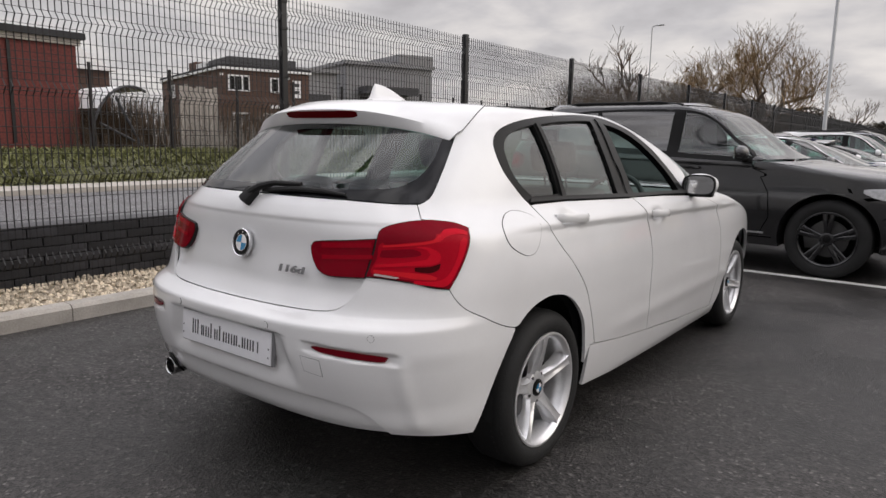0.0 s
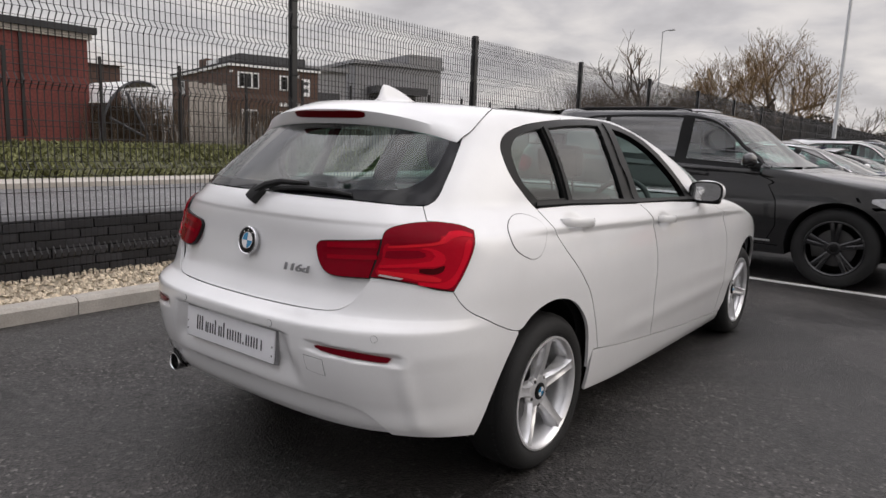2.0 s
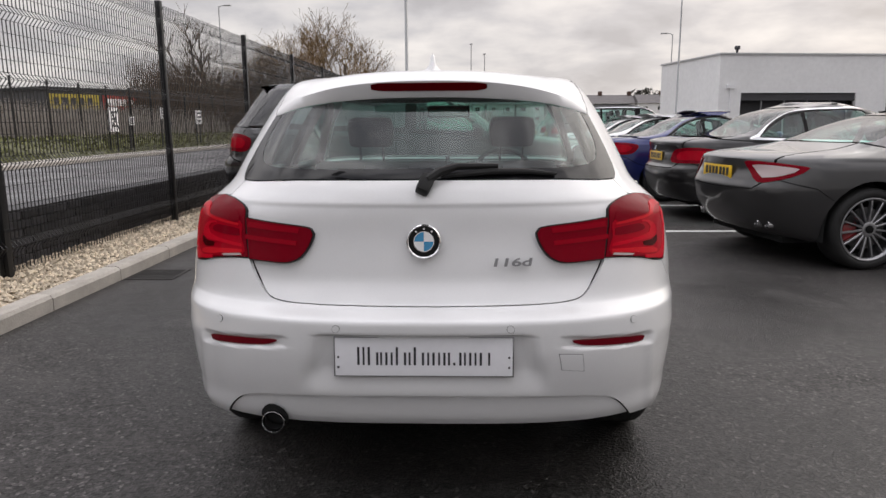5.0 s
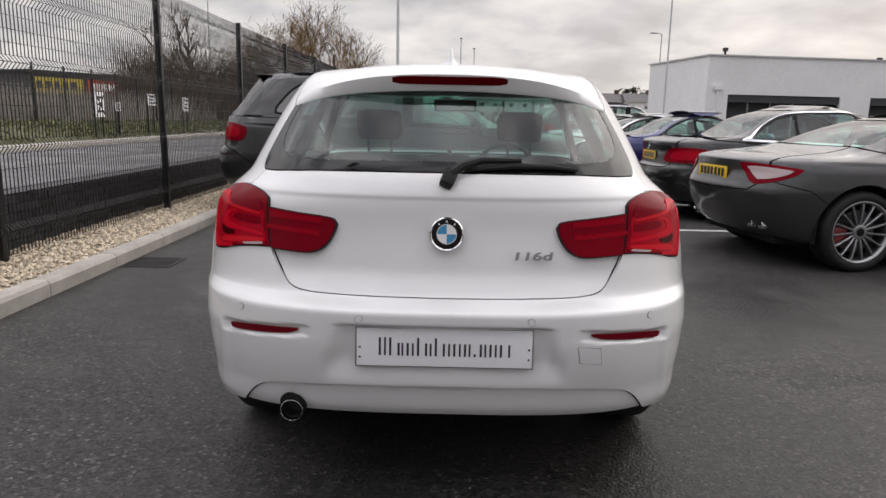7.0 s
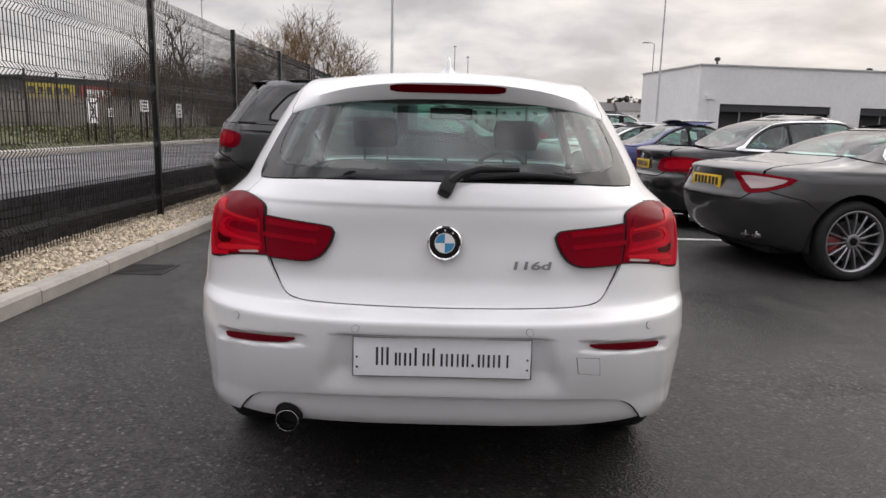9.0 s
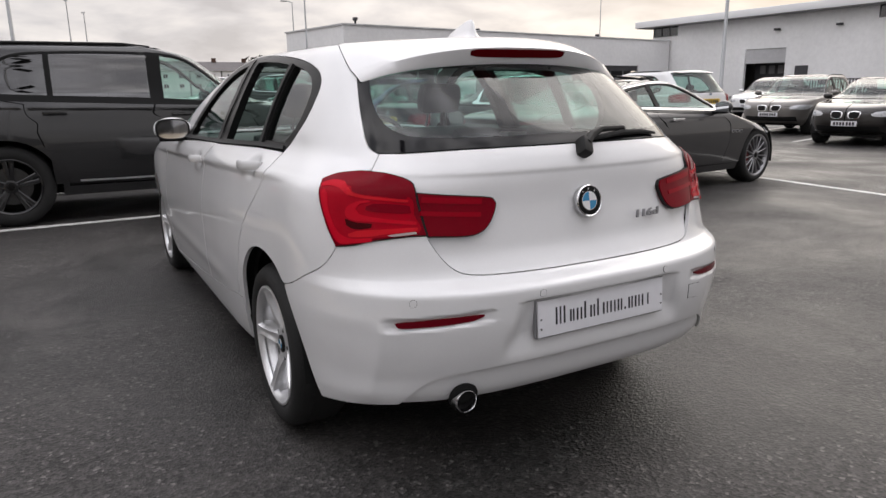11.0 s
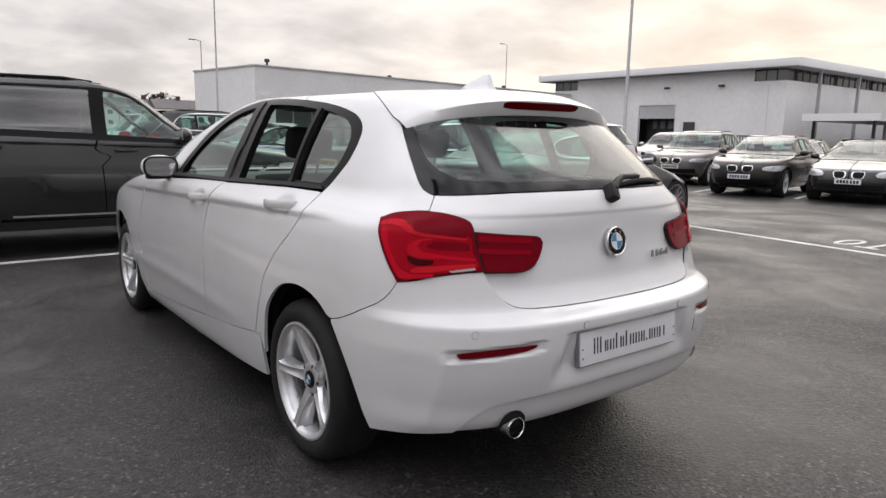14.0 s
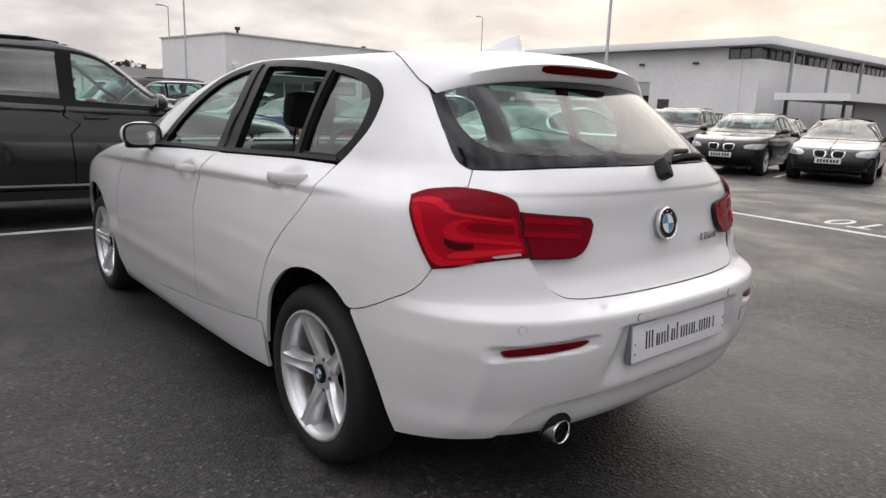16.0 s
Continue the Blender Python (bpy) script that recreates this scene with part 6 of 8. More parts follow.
    both(B, "pillar_trim", [(0.68, 1.01)] + ys((0.84, 1.01)) + dlo_rear + [Y(1.30, 1.384), (0.70, 1.384)] + inner_edge, M["headlining"], car, off=-0.035, lip=False)

    # roof spoiler, an overhanging blade above the screen
    prof = []
    def skin_z(x, y):
        """The height of the skin over a point of the plan."""
        if abs(x) <= half_width(y):
            return roof_z(x / half_width(y), y)
        zs = np.linspace(1.396, 1.22, 45)
        return float(np.interp(abs(x), [B.point(*Y(y, z))[0] for z in zs], zs))

    middle = [(0.93, None), (0.84, None), (0.75, None), (0.615, 1.4165), (0.565, 1.4035), (0.500, 1.384), (0.484, 1.373), (0.502, 1.328), (0.510, 1.319), (0.548, 1.324)]
    ending = [(0.515, 0.880), (0.531, 0.845), (0.541, 0.808), (0.550, 0.762), (0.555, 0.722), (0.558, 0.682), (0.559, 0.642), (0.557, 0.609), (0.553, 0.605), (0.546, 0.632)]
    low_z = {6: 1.288, 7: 1.267, 8: 1.262, 9: 1.272}
    for i in range(49):
        f = -1 + i / 24
        row = []
        for k, ((yc, zc), (xe, ye)) in enumerate(zip(middle, ending)):
            x, y = xe * f, yc + (ye - yc) * abs(f) ** (3.0 if k > 2 else 4.0)
            skin = skin_z(x, y) + 0.0025 if y > 0.69 else 0.0
            if zc is None:
                z = skin
            else:
                end_z = low_z.get(k) or skin_z(xe, ye) + 0.0025
                z = max(zc - 0.012 * f * f * (1 - abs(f)) + (end_z - zc) * (0.75 * abs(f) ** 3.2 + 0.25 * f * f), skin if k < 6 else 0.0)
            row.append((x, y, z))
        prof.append(row)
    bm = bmesh.new()
    rows = [[bm.verts.new(p) for p in r] for r in prof]
    for r0, r1 in zip(rows, rows[1:]):
        for i in range(len(r0) - 1):
            bm.faces.new((r0[i], r1[i], r1[i + 1], r0[i + 1]))
    blade = part("roof_spoiler", bm, W, car, smooth=38)
    for end, side in ((prof[0], prof[:5]), (prof[-1], prof[:-6:-1])):
        bm = bmesh.new()
        add_tube(bm, [Vector(p) + Vector((0, 0, -0.0015)) for p in end[7:0:-1]] + [Vector(r[0]) + Vector((0, 0.001, -0.0015)) for r in side], 0.0019, 6)
        part("joint", bm, M["rubber"], blade)
    bm = bmesh.new()
    rows = []
    for i in range(17):
        x = -0.198 + 0.396 * i / 16
        f = x / 0.553
        ye = 0.4800 + 0.16 * abs(f) ** 3.0
        e = 0.0145 * math.sqrt(max(0.05, 1 - abs(x / 0.205) ** 12))
        rows.append([bm.verts.new(v) for v in ((x, ye + 0.012, 1.353 + e), (x, ye, 1.353 + e * 0.9), (x, ye + 0.012, 1.353 - e * 0.9), (x, ye + 0.024, 1.353 - e))])
    for r0, r1 in zip(rows, rows[1:]):
        for i in range(3):
            bm.faces.new((r0[i], r1[i], r1[i + 1], r0[i + 1]))
    bm.faces.new(rows[0]), bm.faces.new(rows[-1][::-1])
    part("high_brake_light", bm, M["lens_deep"], car, "slim dark red brake light")
    # aerial fin
    bm = bmesh.new()
    rows = []
    for y, h, w in ((0.770, 0.003, 0.030), (0.778, 0.010, 0.040), (0.786, 0.028, 0.044), (0.794, 0.050, 0.046), (0.801, 0.064, 0.046), (0.808, 0.068, 0.046), (0.835, 0.066, 0.046), (0.875, 0.058, 0.043), (0.915, 0.046, 0.038), (0.955, 0.031, 0.030), (0.990, 0.016, 0.021), (1.018, 0.003, 0.009)):
        base = 1.4265
        rows.append([bm.verts.new(v) for v in ((-w, y, base - 0.004), (-w * 0.56, y, base + h * 0.13), (-w * 0.26, y, base + h * 0.42), (-0.006, y, base + h * 0.88), (0, y, base + h), (0.006, y, base + h * 0.88), (w * 0.26, y, base + h * 0.42), (w * 0.56, y, base + h * 0.13), (w, y, base - 0.004))])
    for r0, r1 in zip(rows, rows[1:]):
        for i in range(8):
            bm.faces.new((r0[i], r0[i + 1], r1[i + 1], r1[i]))
    bm.faces.new(rows[0]), bm.faces.new(rows[-1][::-1])
    part("aerial_fin", bm, W, car, "white shark-fin aerial", smooth=50)

    # side glazing
    dlo = dlo_rear + rail_low[1:] + ys((2.10, 1.002), (1.69, 1.012), (1.40, 1.023), (1.10, 1.032))
    quarter_glass = yspline(((0.888, 1.056), (0.832, 1.11), (0.809, 1.17), (0.817, 1.235), (0.868, 1.282), (0.96, 1.311), (1.085, 1.331)), 0.015) + ys((1.083, 1.20), (1.072, 1.058))
    rear_glass = ys((1.112, 1.050), (1.122, 1.20), (1.132, 1.333), (1.30, 1.350), (1.50, 1.360), (1.625, 1.362), (1.60, 1.28), (1.585, 1.18), (1.575, 1.09), (1.572, 1.036))
    front_glass = yspline(((1.762, 1.352), (1.90, 1.330), (2.06, 1.275), (2.22, 1.175), (2.345, 1.060), (2.36, 1.015)), 0.02) + ys((2.36, 1.015), (2.0, 1.020), (1.748, 1.030), (1.745, 1.12), (1.748, 1.24), (1.762, 1.35))[1:-1]
    for left in (False, True):
        panel(B, "window_trim", dlo, D, car, "gloss black window surround", holes=[quarter_glass, rear_glass, front_glass], off=-0.001, gap=0.0012, thick=0.03, left=left, ds=0.02, dz=0.012)
        panel(B, "pillar_seam", ys((1.664, 1.016), (1.670, 1.016), (1.664, 1.19), (1.696, 1.372), (1.690, 1.372), (1.658, 1.19)), M["liner"], car, off=0.004, thick=0.004, left=left, ds=0.02, dz=0.012)
        panel(B, "quarter_window", quarter_glass, G, car, off=-0.012, thick=0.003, left=left, lip=False)
        panel(B, "divider", ys((1.080, 1.040), (1.108, 1.040), (1.128, 1.335), (1.098, 1.335)), M["trim_black"], car, off=0.008, left=left, ds=0.02, dz=0.012)
        panel(B, "waist_seal", ys((0.852, 1.034), (1.10, 1.032), (1.69, 1.012), (2.10, 1.003), (2.45, 0.992), (2.44, 1.008), (2.1, 1.016), (1.69, 1.026), (1.10, 1.046), (0.868, 1.048)), M["trim_black"], car, off=0.008, left=left, ds=0.02, dz=0.012)
        if not left:
            panel(B, "rear_door_window", rear_glass, G, car, off=-0.012, thick=0.003, left=left, lip=False)
        else:
            panel(B, "front_door_window", front_glass, G, car, off=-0.012, thick=0.003, left=left, lip=False)
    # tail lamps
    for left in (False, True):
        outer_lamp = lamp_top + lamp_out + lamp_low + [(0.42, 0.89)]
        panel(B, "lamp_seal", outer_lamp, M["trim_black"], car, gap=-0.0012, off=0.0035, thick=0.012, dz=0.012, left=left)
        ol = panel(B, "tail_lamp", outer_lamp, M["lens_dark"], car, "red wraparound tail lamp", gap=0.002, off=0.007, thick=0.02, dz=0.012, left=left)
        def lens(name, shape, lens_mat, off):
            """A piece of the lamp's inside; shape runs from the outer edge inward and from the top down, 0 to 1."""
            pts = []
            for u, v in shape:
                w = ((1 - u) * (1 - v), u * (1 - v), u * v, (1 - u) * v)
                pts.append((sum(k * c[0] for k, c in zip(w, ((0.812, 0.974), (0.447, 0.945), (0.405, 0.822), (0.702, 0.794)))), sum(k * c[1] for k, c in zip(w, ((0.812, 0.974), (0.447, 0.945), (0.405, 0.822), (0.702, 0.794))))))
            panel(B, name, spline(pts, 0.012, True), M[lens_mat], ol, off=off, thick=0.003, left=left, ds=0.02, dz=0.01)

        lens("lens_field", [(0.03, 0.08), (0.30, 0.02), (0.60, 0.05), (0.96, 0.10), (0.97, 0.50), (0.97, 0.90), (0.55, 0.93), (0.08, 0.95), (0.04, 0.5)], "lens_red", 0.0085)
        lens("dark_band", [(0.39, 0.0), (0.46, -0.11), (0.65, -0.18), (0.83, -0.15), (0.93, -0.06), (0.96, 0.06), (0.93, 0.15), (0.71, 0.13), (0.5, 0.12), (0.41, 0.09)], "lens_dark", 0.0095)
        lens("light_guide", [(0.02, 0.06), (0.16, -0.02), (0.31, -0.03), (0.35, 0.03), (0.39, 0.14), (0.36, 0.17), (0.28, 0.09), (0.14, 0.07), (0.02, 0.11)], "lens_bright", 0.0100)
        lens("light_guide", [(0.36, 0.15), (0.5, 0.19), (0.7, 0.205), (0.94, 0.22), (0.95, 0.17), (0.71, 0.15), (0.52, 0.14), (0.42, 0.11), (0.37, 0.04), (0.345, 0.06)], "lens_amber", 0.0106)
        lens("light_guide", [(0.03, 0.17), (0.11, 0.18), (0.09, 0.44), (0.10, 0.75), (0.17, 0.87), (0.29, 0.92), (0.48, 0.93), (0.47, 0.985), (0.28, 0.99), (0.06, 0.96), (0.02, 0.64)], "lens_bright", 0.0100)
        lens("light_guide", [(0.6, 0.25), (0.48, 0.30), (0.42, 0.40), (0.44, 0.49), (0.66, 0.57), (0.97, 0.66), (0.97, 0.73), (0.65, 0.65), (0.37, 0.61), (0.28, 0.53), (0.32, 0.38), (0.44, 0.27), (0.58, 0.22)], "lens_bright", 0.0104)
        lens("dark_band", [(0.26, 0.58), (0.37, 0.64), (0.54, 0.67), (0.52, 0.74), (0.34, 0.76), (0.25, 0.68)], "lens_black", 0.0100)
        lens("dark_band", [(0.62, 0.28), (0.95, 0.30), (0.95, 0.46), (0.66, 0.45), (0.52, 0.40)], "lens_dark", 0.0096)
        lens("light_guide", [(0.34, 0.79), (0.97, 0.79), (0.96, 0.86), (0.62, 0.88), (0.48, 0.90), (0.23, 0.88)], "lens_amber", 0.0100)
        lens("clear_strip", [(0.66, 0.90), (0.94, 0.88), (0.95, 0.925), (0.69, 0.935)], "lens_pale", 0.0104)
        inner = spline([(0.437, 0.945), (0.34, 0.936), (0.246, 0.927), (0.220, 0.920), (0.211, 0.906), (0.217, 0.868), (0.235, 0.834), (0.264, 0.818), (0.30, 0.816)], 0.01) + [(0.392, 0.820), (0.416, 0.89)]
        panel(B, "lamp_seal", inner, M["trim_black"], car, gap=-0.0012, off=0.0035, thick=0.012, dz=0.012, left=left)
        il = panel(B, "tailgate_lamp", inner, M["lens_dark"], car, "red tailgate lamp", gap=0.002, off=0.007, thick=0.02, dz=0.012, left=left)
        for z0, z1 in ((0.905, 0.922), (0.868, 0.882)):
            panel(B, "light_guide", [(0.25, z0), (0.42, z0 + 0.012), (0.42, z1 + 0.012), (0.25, z1)], M["lens_mid"], il, off=0.009, thick=0.003, left=left)
        fog = spline([X(0.437, 0.603), X(0.50, 0.603), X(0.58, 0.599), X(0.655, 0.592), X(0.676, 0.586), X(0.668, 0.574), X(0.60, 0.577), X(0.52, 0.583), X(0.462, 0.590)], 0.012, True)
        panel(B, "fog_reflector", fog, M["reflector"], car, "dark red bumper reflector", off=-0.004, thick=0.01, left=left, dz=0.01)
        for x, z in ((0.2525, 0.648), (0.628, 0.648)):
            for r, mt, o, nm in ((0.0116, "shutter_gap", 0.0015, "sensor_ring"), (0.0106, "paint_white", 0.0023, "parking_sensor")):
                s0, _ = X(x, z)
                dxds = np.linalg.norm(B.point(s0 + 0.01, z) - B.point(s0 - 0.01, z)) / 0.02
                circ = [(s0 + r / dxds * math.cos(a), z + r * math.sin(a)) for a in np.linspace(0, 2 * math.pi, 20, endpoint=False)]
                panel(B, nm, circ, M[mt], bumper, off=o, thick=0.004, left=left, ds=0.004, dz=0.004)
    # tow-eye cover, fuel flap
    cover = [X(0.405, 0.515), X(0.475, 0.505), X(0.468, 0.562), X(0.395, 0.568)]
    panel(B, "cover_gap", cover, M["shutter_gap"], bumper, off=0.0010, thick=0.003, ds=0.01, dz=0.006, disp=bumper_shape)
    panel(B, "tow_eye_cover", cover, W, bumper, gap=0.0014, off=0.0018, thick=0.003, ds=0.01, dz=0.006, disp=bumper_shape)
    flap = yspline(((0.655, 1.004), (0.735, 1.016), (0.812, 0.993), (0.828, 0.952), (0.804, 0.905), (0.758, 0.866), (0.69, 0.864), (0.602, 0.908), (0.592, 0.962)), 0.012, True)
    panel(B, "flap_gap", flap, M["liner"], car, off=0.0010, thick=0.003, disp=flank, ds=0.012, dz=0.008)
    panel(B, "fuel_flap", flap, W, car, gap=0.0020, off=0.0022, thick=0.004, disp=flank, ds=0.012, dz=0.008)
    # handles
    for y0, y1, z in ((0.955, 1.19, 0.968), (1.84, 2.06, 0.925)):
        for left in (False, True):
            bm = bmesh.new()
            rows = []
            for t in np.linspace(0, 1, 13):
                y = y0 + (y1 - y0) * t
                q = B.point(*Y(y, z))
                lift = 0.036 * math.sin(math.pi * min(1, max(0, (t * 1.0)))) ** 0.5 * (0.55 if t in (0, 1) else 1)
                h = 0.017 if 0.05 < t < 0.95 else 0.013
                sx = -1 if left else 1
                zz = z + 0.007 - 0.014 * t
                rows.append([bm.verts.new((sx * (q[0] + dx), y, zz + dz)) for dx, dz in ((lift - 0.016, -h * 0.8), (lift - 0.004, -h), (lift, -h * 0.4), (lift, h * 0.5), (lift - 0.005, h), (lift - 0.018, h * 0.8))])
            for r0, r1 in zip(rows, rows[1:]):
                for i in range(6):
                    bm.faces.new((r0[i], r0[(i + 1) % 6], r1[(i + 1) % 6], r1[i]))
            bm.faces.new(rows[0]), bm.faces.new(rows[-1][::-1])
            part("door_handle", bm, W, car, "white body-coloured pull handle")
    # door mirrors
    for sx in (1, -1):
        bm = bmesh.new()
        bmesh.ops.create_uvsphere(bm, u_segments=24, v_segments=14, radius=1)
        for v in bm.verts:
            co = v.co.copy()
            v.co = Vector((0.098 * co.x, 0.07 * (co.y if co.y > 0 else max(co.y, -0.5)), 0.062 * (abs(co.z) ** 0.8 * (1 if co.z > 0 else -1))))
        m = Matrix.Translation((sx * 0.880, 2.50, 1.040)) @ Matrix.Rotation(radians(8 * sx), 4, "Z")
        bmesh.ops.transform(bm, matrix=m, verts=bm.verts)
        mir = part("door_mirror", bm, W, car, "white door mirror with black lower half", smooth=60)
        bm = bmesh.new()
        add_prism(bm, [(0.088 * math.copysign(abs(math.cos(a)) ** 0.6, math.cos(a)), 0.057 * math.copysign(abs(math.sin(a)) ** 0.7, math.sin(a))) for a in np.linspace(0, 2 * math.pi, 32, endpoint=False)], -0.046, -0.020, lambda u, v, h: (u, h, v))
        bmesh.ops.transform(bm, matrix=m, verts=bm.verts)
        part("mirror_frame", bm, M["trim_black"], mir)
        bm = bmesh.new()
        add_prism(bm, [(0.078 * math.copysign(abs(math.cos(a)) ** 0.6, math.cos(a)), 0.049 * math.copysign(abs(math.sin(a)) ** 0.7, math.sin(a))) for a in np.linspace(0, 2 * math.pi, 32, endpoint=False)], -0.0485, -0.044, lambda u, v, h: (u, h, v))
        bmesh.ops.transform(bm, matrix=m, verts=bm.verts)
        part("mirror_glass", bm, M["mirror_silver"], mir)
        bm = box_bm(-0.075, 0.075, -0.04, 0.045, -0.066, -0.034, 0.012, m)
        part("mirror_base", bm, M["gloss_black"], mir)
        bm = bmesh.new()
        add_tube(bm, [(sx * 0.78, 2.46, 0.995), (sx * 0.82, 2.485, 0.998), (sx * 0.86, 2.50, 1.005)], 0.022, 10)
        part("mirror_arm", bm, M["gloss_black"], mir)
    # plate, badge, model marking, exhaust, wiper
    tilt = Matrix.Translation((0, 0.024, 0.559)) @ Matrix.Rotation(radians(-4), 4, "X")
    tall, short = (-0.024, 0.030), (-0.024, 0.014)
    word = [((0.021, 0.015, 0.017, 0.021, 0.014, 0.019, 0.014, 0.021, 0.022, 0.019, 0.008, 0.019, 0.021, 0.030)[k], *(tall if k in (0, 1, 4, 6) else (-0.024, -0.016) if k == 10 else short)) for k in range(14)]
    pl = plate(car, tilt, M["plate_white"], 0.52, 0.113, name="dealer_plate", label="white show plate with dark bars of lettering", word=word)
    bm = bmesh.new()
    add_box(bm, -0.2645, 0.2645, 0.0005, 0.016, -0.0605, 0.0605, 0.002)
    bmesh.ops.transform(bm, matrix=tilt, verts=bm.verts)
    part("plate_backing", bm, M["alloy_grey"], pl)
    for x, z in ((-0.25, 0.0), (0.25, 0.0), (-0.25, -0.03), (0.25, -0.03)):
        bm = bmesh.new()
        add_lathe(bm, [(-0.006, 0.0035), (-0.006, 0.0)], 10, "y")
        bmesh.ops.translate(bm, vec=(x, 0, z), verts=bm.verts)
        bmesh.ops.transform(bm, matrix=tilt, verts=bm.verts)
        part("plate_screw", bm, M["steel_disc"], pl)
    roundel(gate, Matrix.Translation((0, 0.1115, 0.886)) @ Matrix.Rotation(radians(-11), 4, "X"), 0.051)
    txt = bpy.data.curves.new("model_mark", "FONT")
    txt.body, txt.size, txt.extrude, txt.align_x, txt.shear = "116d", 0.040, 0.003, "CENTER", 0.12
    txt.offset = 0.0009
    tob = new("tmp", txt)
    bpy.context.view_layer.update()
    me = bpy.data.meshes.new_from_object(tob.evaluated_get(bpy.context.evaluated_depsgraph_get()))
    bpy.data.objects.remove(tob)
    ms, mz = X(0.258, 0.812)
    mp, mn = B.point(ms, mz), B.normal(ms, mz)
    turn = math.degrees(math.atan2(mn[0], -mn[1]))
    me.transform(Matrix.Translation(Vector(mp) + Vector(mn) * 0.001) @ Matrix.Rotation(radians(turn), 4, "Z") @ Matrix.Rotation(radians(90 - 9), 4, "X") @ Matrix.Diagonal((1.55, 0.85, 1, 1)))
    me.materials.append(M["alloy_grey"])
    tm = new("model_mark", me)
    tm.parent = gate
    tm["label"] = "small chrome model number"
    bm = bmesh.new()
    add_lathe(bm, [(0.30, 0.034), (0.10, 0.035), (0.060, 0.0362), (0.0555, 0.0360), (0.0525, 0.0348), (0.0520, 0.0335), (0.0540, 0.0322), (0.060, 0.0312), (0.28, 0.030)], 32, "y")
    bmesh.ops.translate(bm, vec=(-0.473, 0.030, 0.324), verts=bm.verts)
    part("exhaust_pipe", bm, M["chrome"], car, "round chrome exhaust tip")
    bm = bmesh.new()
    add_lathe(bm, [(0.066, 0.0318), (0.075, 0.0305), (0.11, 0.028), (0.12, 0.0)], 24, "y")
    bmesh.ops.translate(bm, vec=(-0.473, 0.030, 0.324), verts=bm.verts)
    part("exhaust_inside", bm, M["liner"], car)
    s_ex, z_ex = X(0.473, 0.335)
    per_s = np.linalg.norm(B.point(s_ex + 0.01, z_ex) - B.point(s_ex - 0.01, z_ex)) / 0.02
    notch = [(s_ex + 0.0445 / per_s * math.cos(a), z_ex + 0.0445 * math.sin(a)) for a in np.linspace(0, 2 * math.pi, 28, endpoint=False)]
    # black disc laid on the bumper in place of a shaded notch
    panel(B, "exhaust_surround", notch, M["liner"], car, off=0.004, thick=0.006, left=True, ds=0.01, dz=0.006)
    wip = thing("rear_wiper", "", "")
    for k in ("label", "category"):
        if k in wip:
            del wip[k]
    wip.parent = car

    def on_screen(x, z, off):
        sx, zz = X(x, z)
        return B.point(sx, zz) + B.normal(sx, zz) * off

    bm = box_bm(-0.022, 0.020, -0.022, 0.022, -0.035, 0.028, 0.012, Matrix.Translation(on_screen(0.005, 1.046, 0.016)) @ Matrix.Rotation(radians(25), 4, "Y") @ Matrix.Rotation(radians(-35), 4, "X"))
    part("pivot", bm, M["trim_black"], wip)
    bm = bmesh.new()
    add_tube(bm, [on_screen(0.01, 1.050, 0.026), on_screen(0.045, 1.070, 0.028), on_screen(0.10, 1.086, 0.024), on_screen(0.22, 1.090, 0.018)], 0.012, 8, radii=[0.016, 0.014, 0.011, 0.008])
    part("arm", bm, M["trim_black"], wip)
    bm = bmesh.new()
    add_tube(bm, [on_screen(0.05, 1.068, 0.010), on_screen(0.20, 1.080, 0.011), on_screen(0.31, 1.079, 0.010), on_screen(0.40, 1.071, 0.008)], 0.011, 8, radii=[0.006, 0.010, 0.009, 0.005])
    part("blade", bm, M["rubber"], wip)

    # liners behind the panels and arches, floor pan
    lower = ys((3.14, 0.20), (3.16, 0.99), (0.86, 1.0)) + [(0.70, 1.0), (0.0, 1.02), (0.0, 0.33), (0.80, 0.30)] + arch[1:]
    both(B, "inner_shell", lower, M["liner"], car, off=-0.06, lip=False, ds=0.04, dz=0.012)
    front_in = farch + [Y(3.95, 0.25), Y(4.0, 0.7), Y(3.0, 0.93), Y(3.0, 0.22)]
    both(B, "wing_liner", front_in, M["liner"], car, off=-0.022, lip=False, ds=0.05, dz=0.04)
    for sx in (-1, 1):
        for cy in (0.872, 3.56):
            bm = bmesh.new()
            half_round(bm, sx * 0.50, sx * (0.835 if cy < 2 else 0.79), 0.368, cy, 0.335, 0.30)
            part("arch_liner", bm, M["liner"], car)
    bm = box_bm(-0.52, 0.52, 0.80, 4.1, 0.20, 0.25, 0.01)
    part("floor_pan", bm, M["liner"], car)
    bm = box_bm(-0.78, 0.78, 1.26, 3.15, 0.19, 0.25, 0.01)
    part("floor_pan", bm, M["liner"], car)
    bm = box_bm(-0.50, 0.50, 0.30, 0.60, 0.34, 0.36, 0.008)
    part("rear_tray", bm, M["liner"], car)

    # wheels
    for y in (0.882, 3.56):
        for sx in (1, -1):
            wheel(car, sx * 0.834, y, 0.310, 0.310, 0.222, 0.195, sx, "star", M["alloy"], phase={(1, True): 2, (-1, True): 18, (1, False): 40, (-1, False): 10}[sx, y < 2])
    # cabin
    seat(car, 0.37, 1.95, 0.61)
    seat(car, -0.37, 1.95, 0.61)
    bm = box_bm(-0.62, 0.62, 1.02, 1.55, 0.34, 0.55, 0.06)
    part("rear_bench", bm, M["seat_cloth"], car)
    lean = Matrix.Translation((0, 1.02, 0.50)) @ Matrix.Rotation(radians(20), 4, "X")
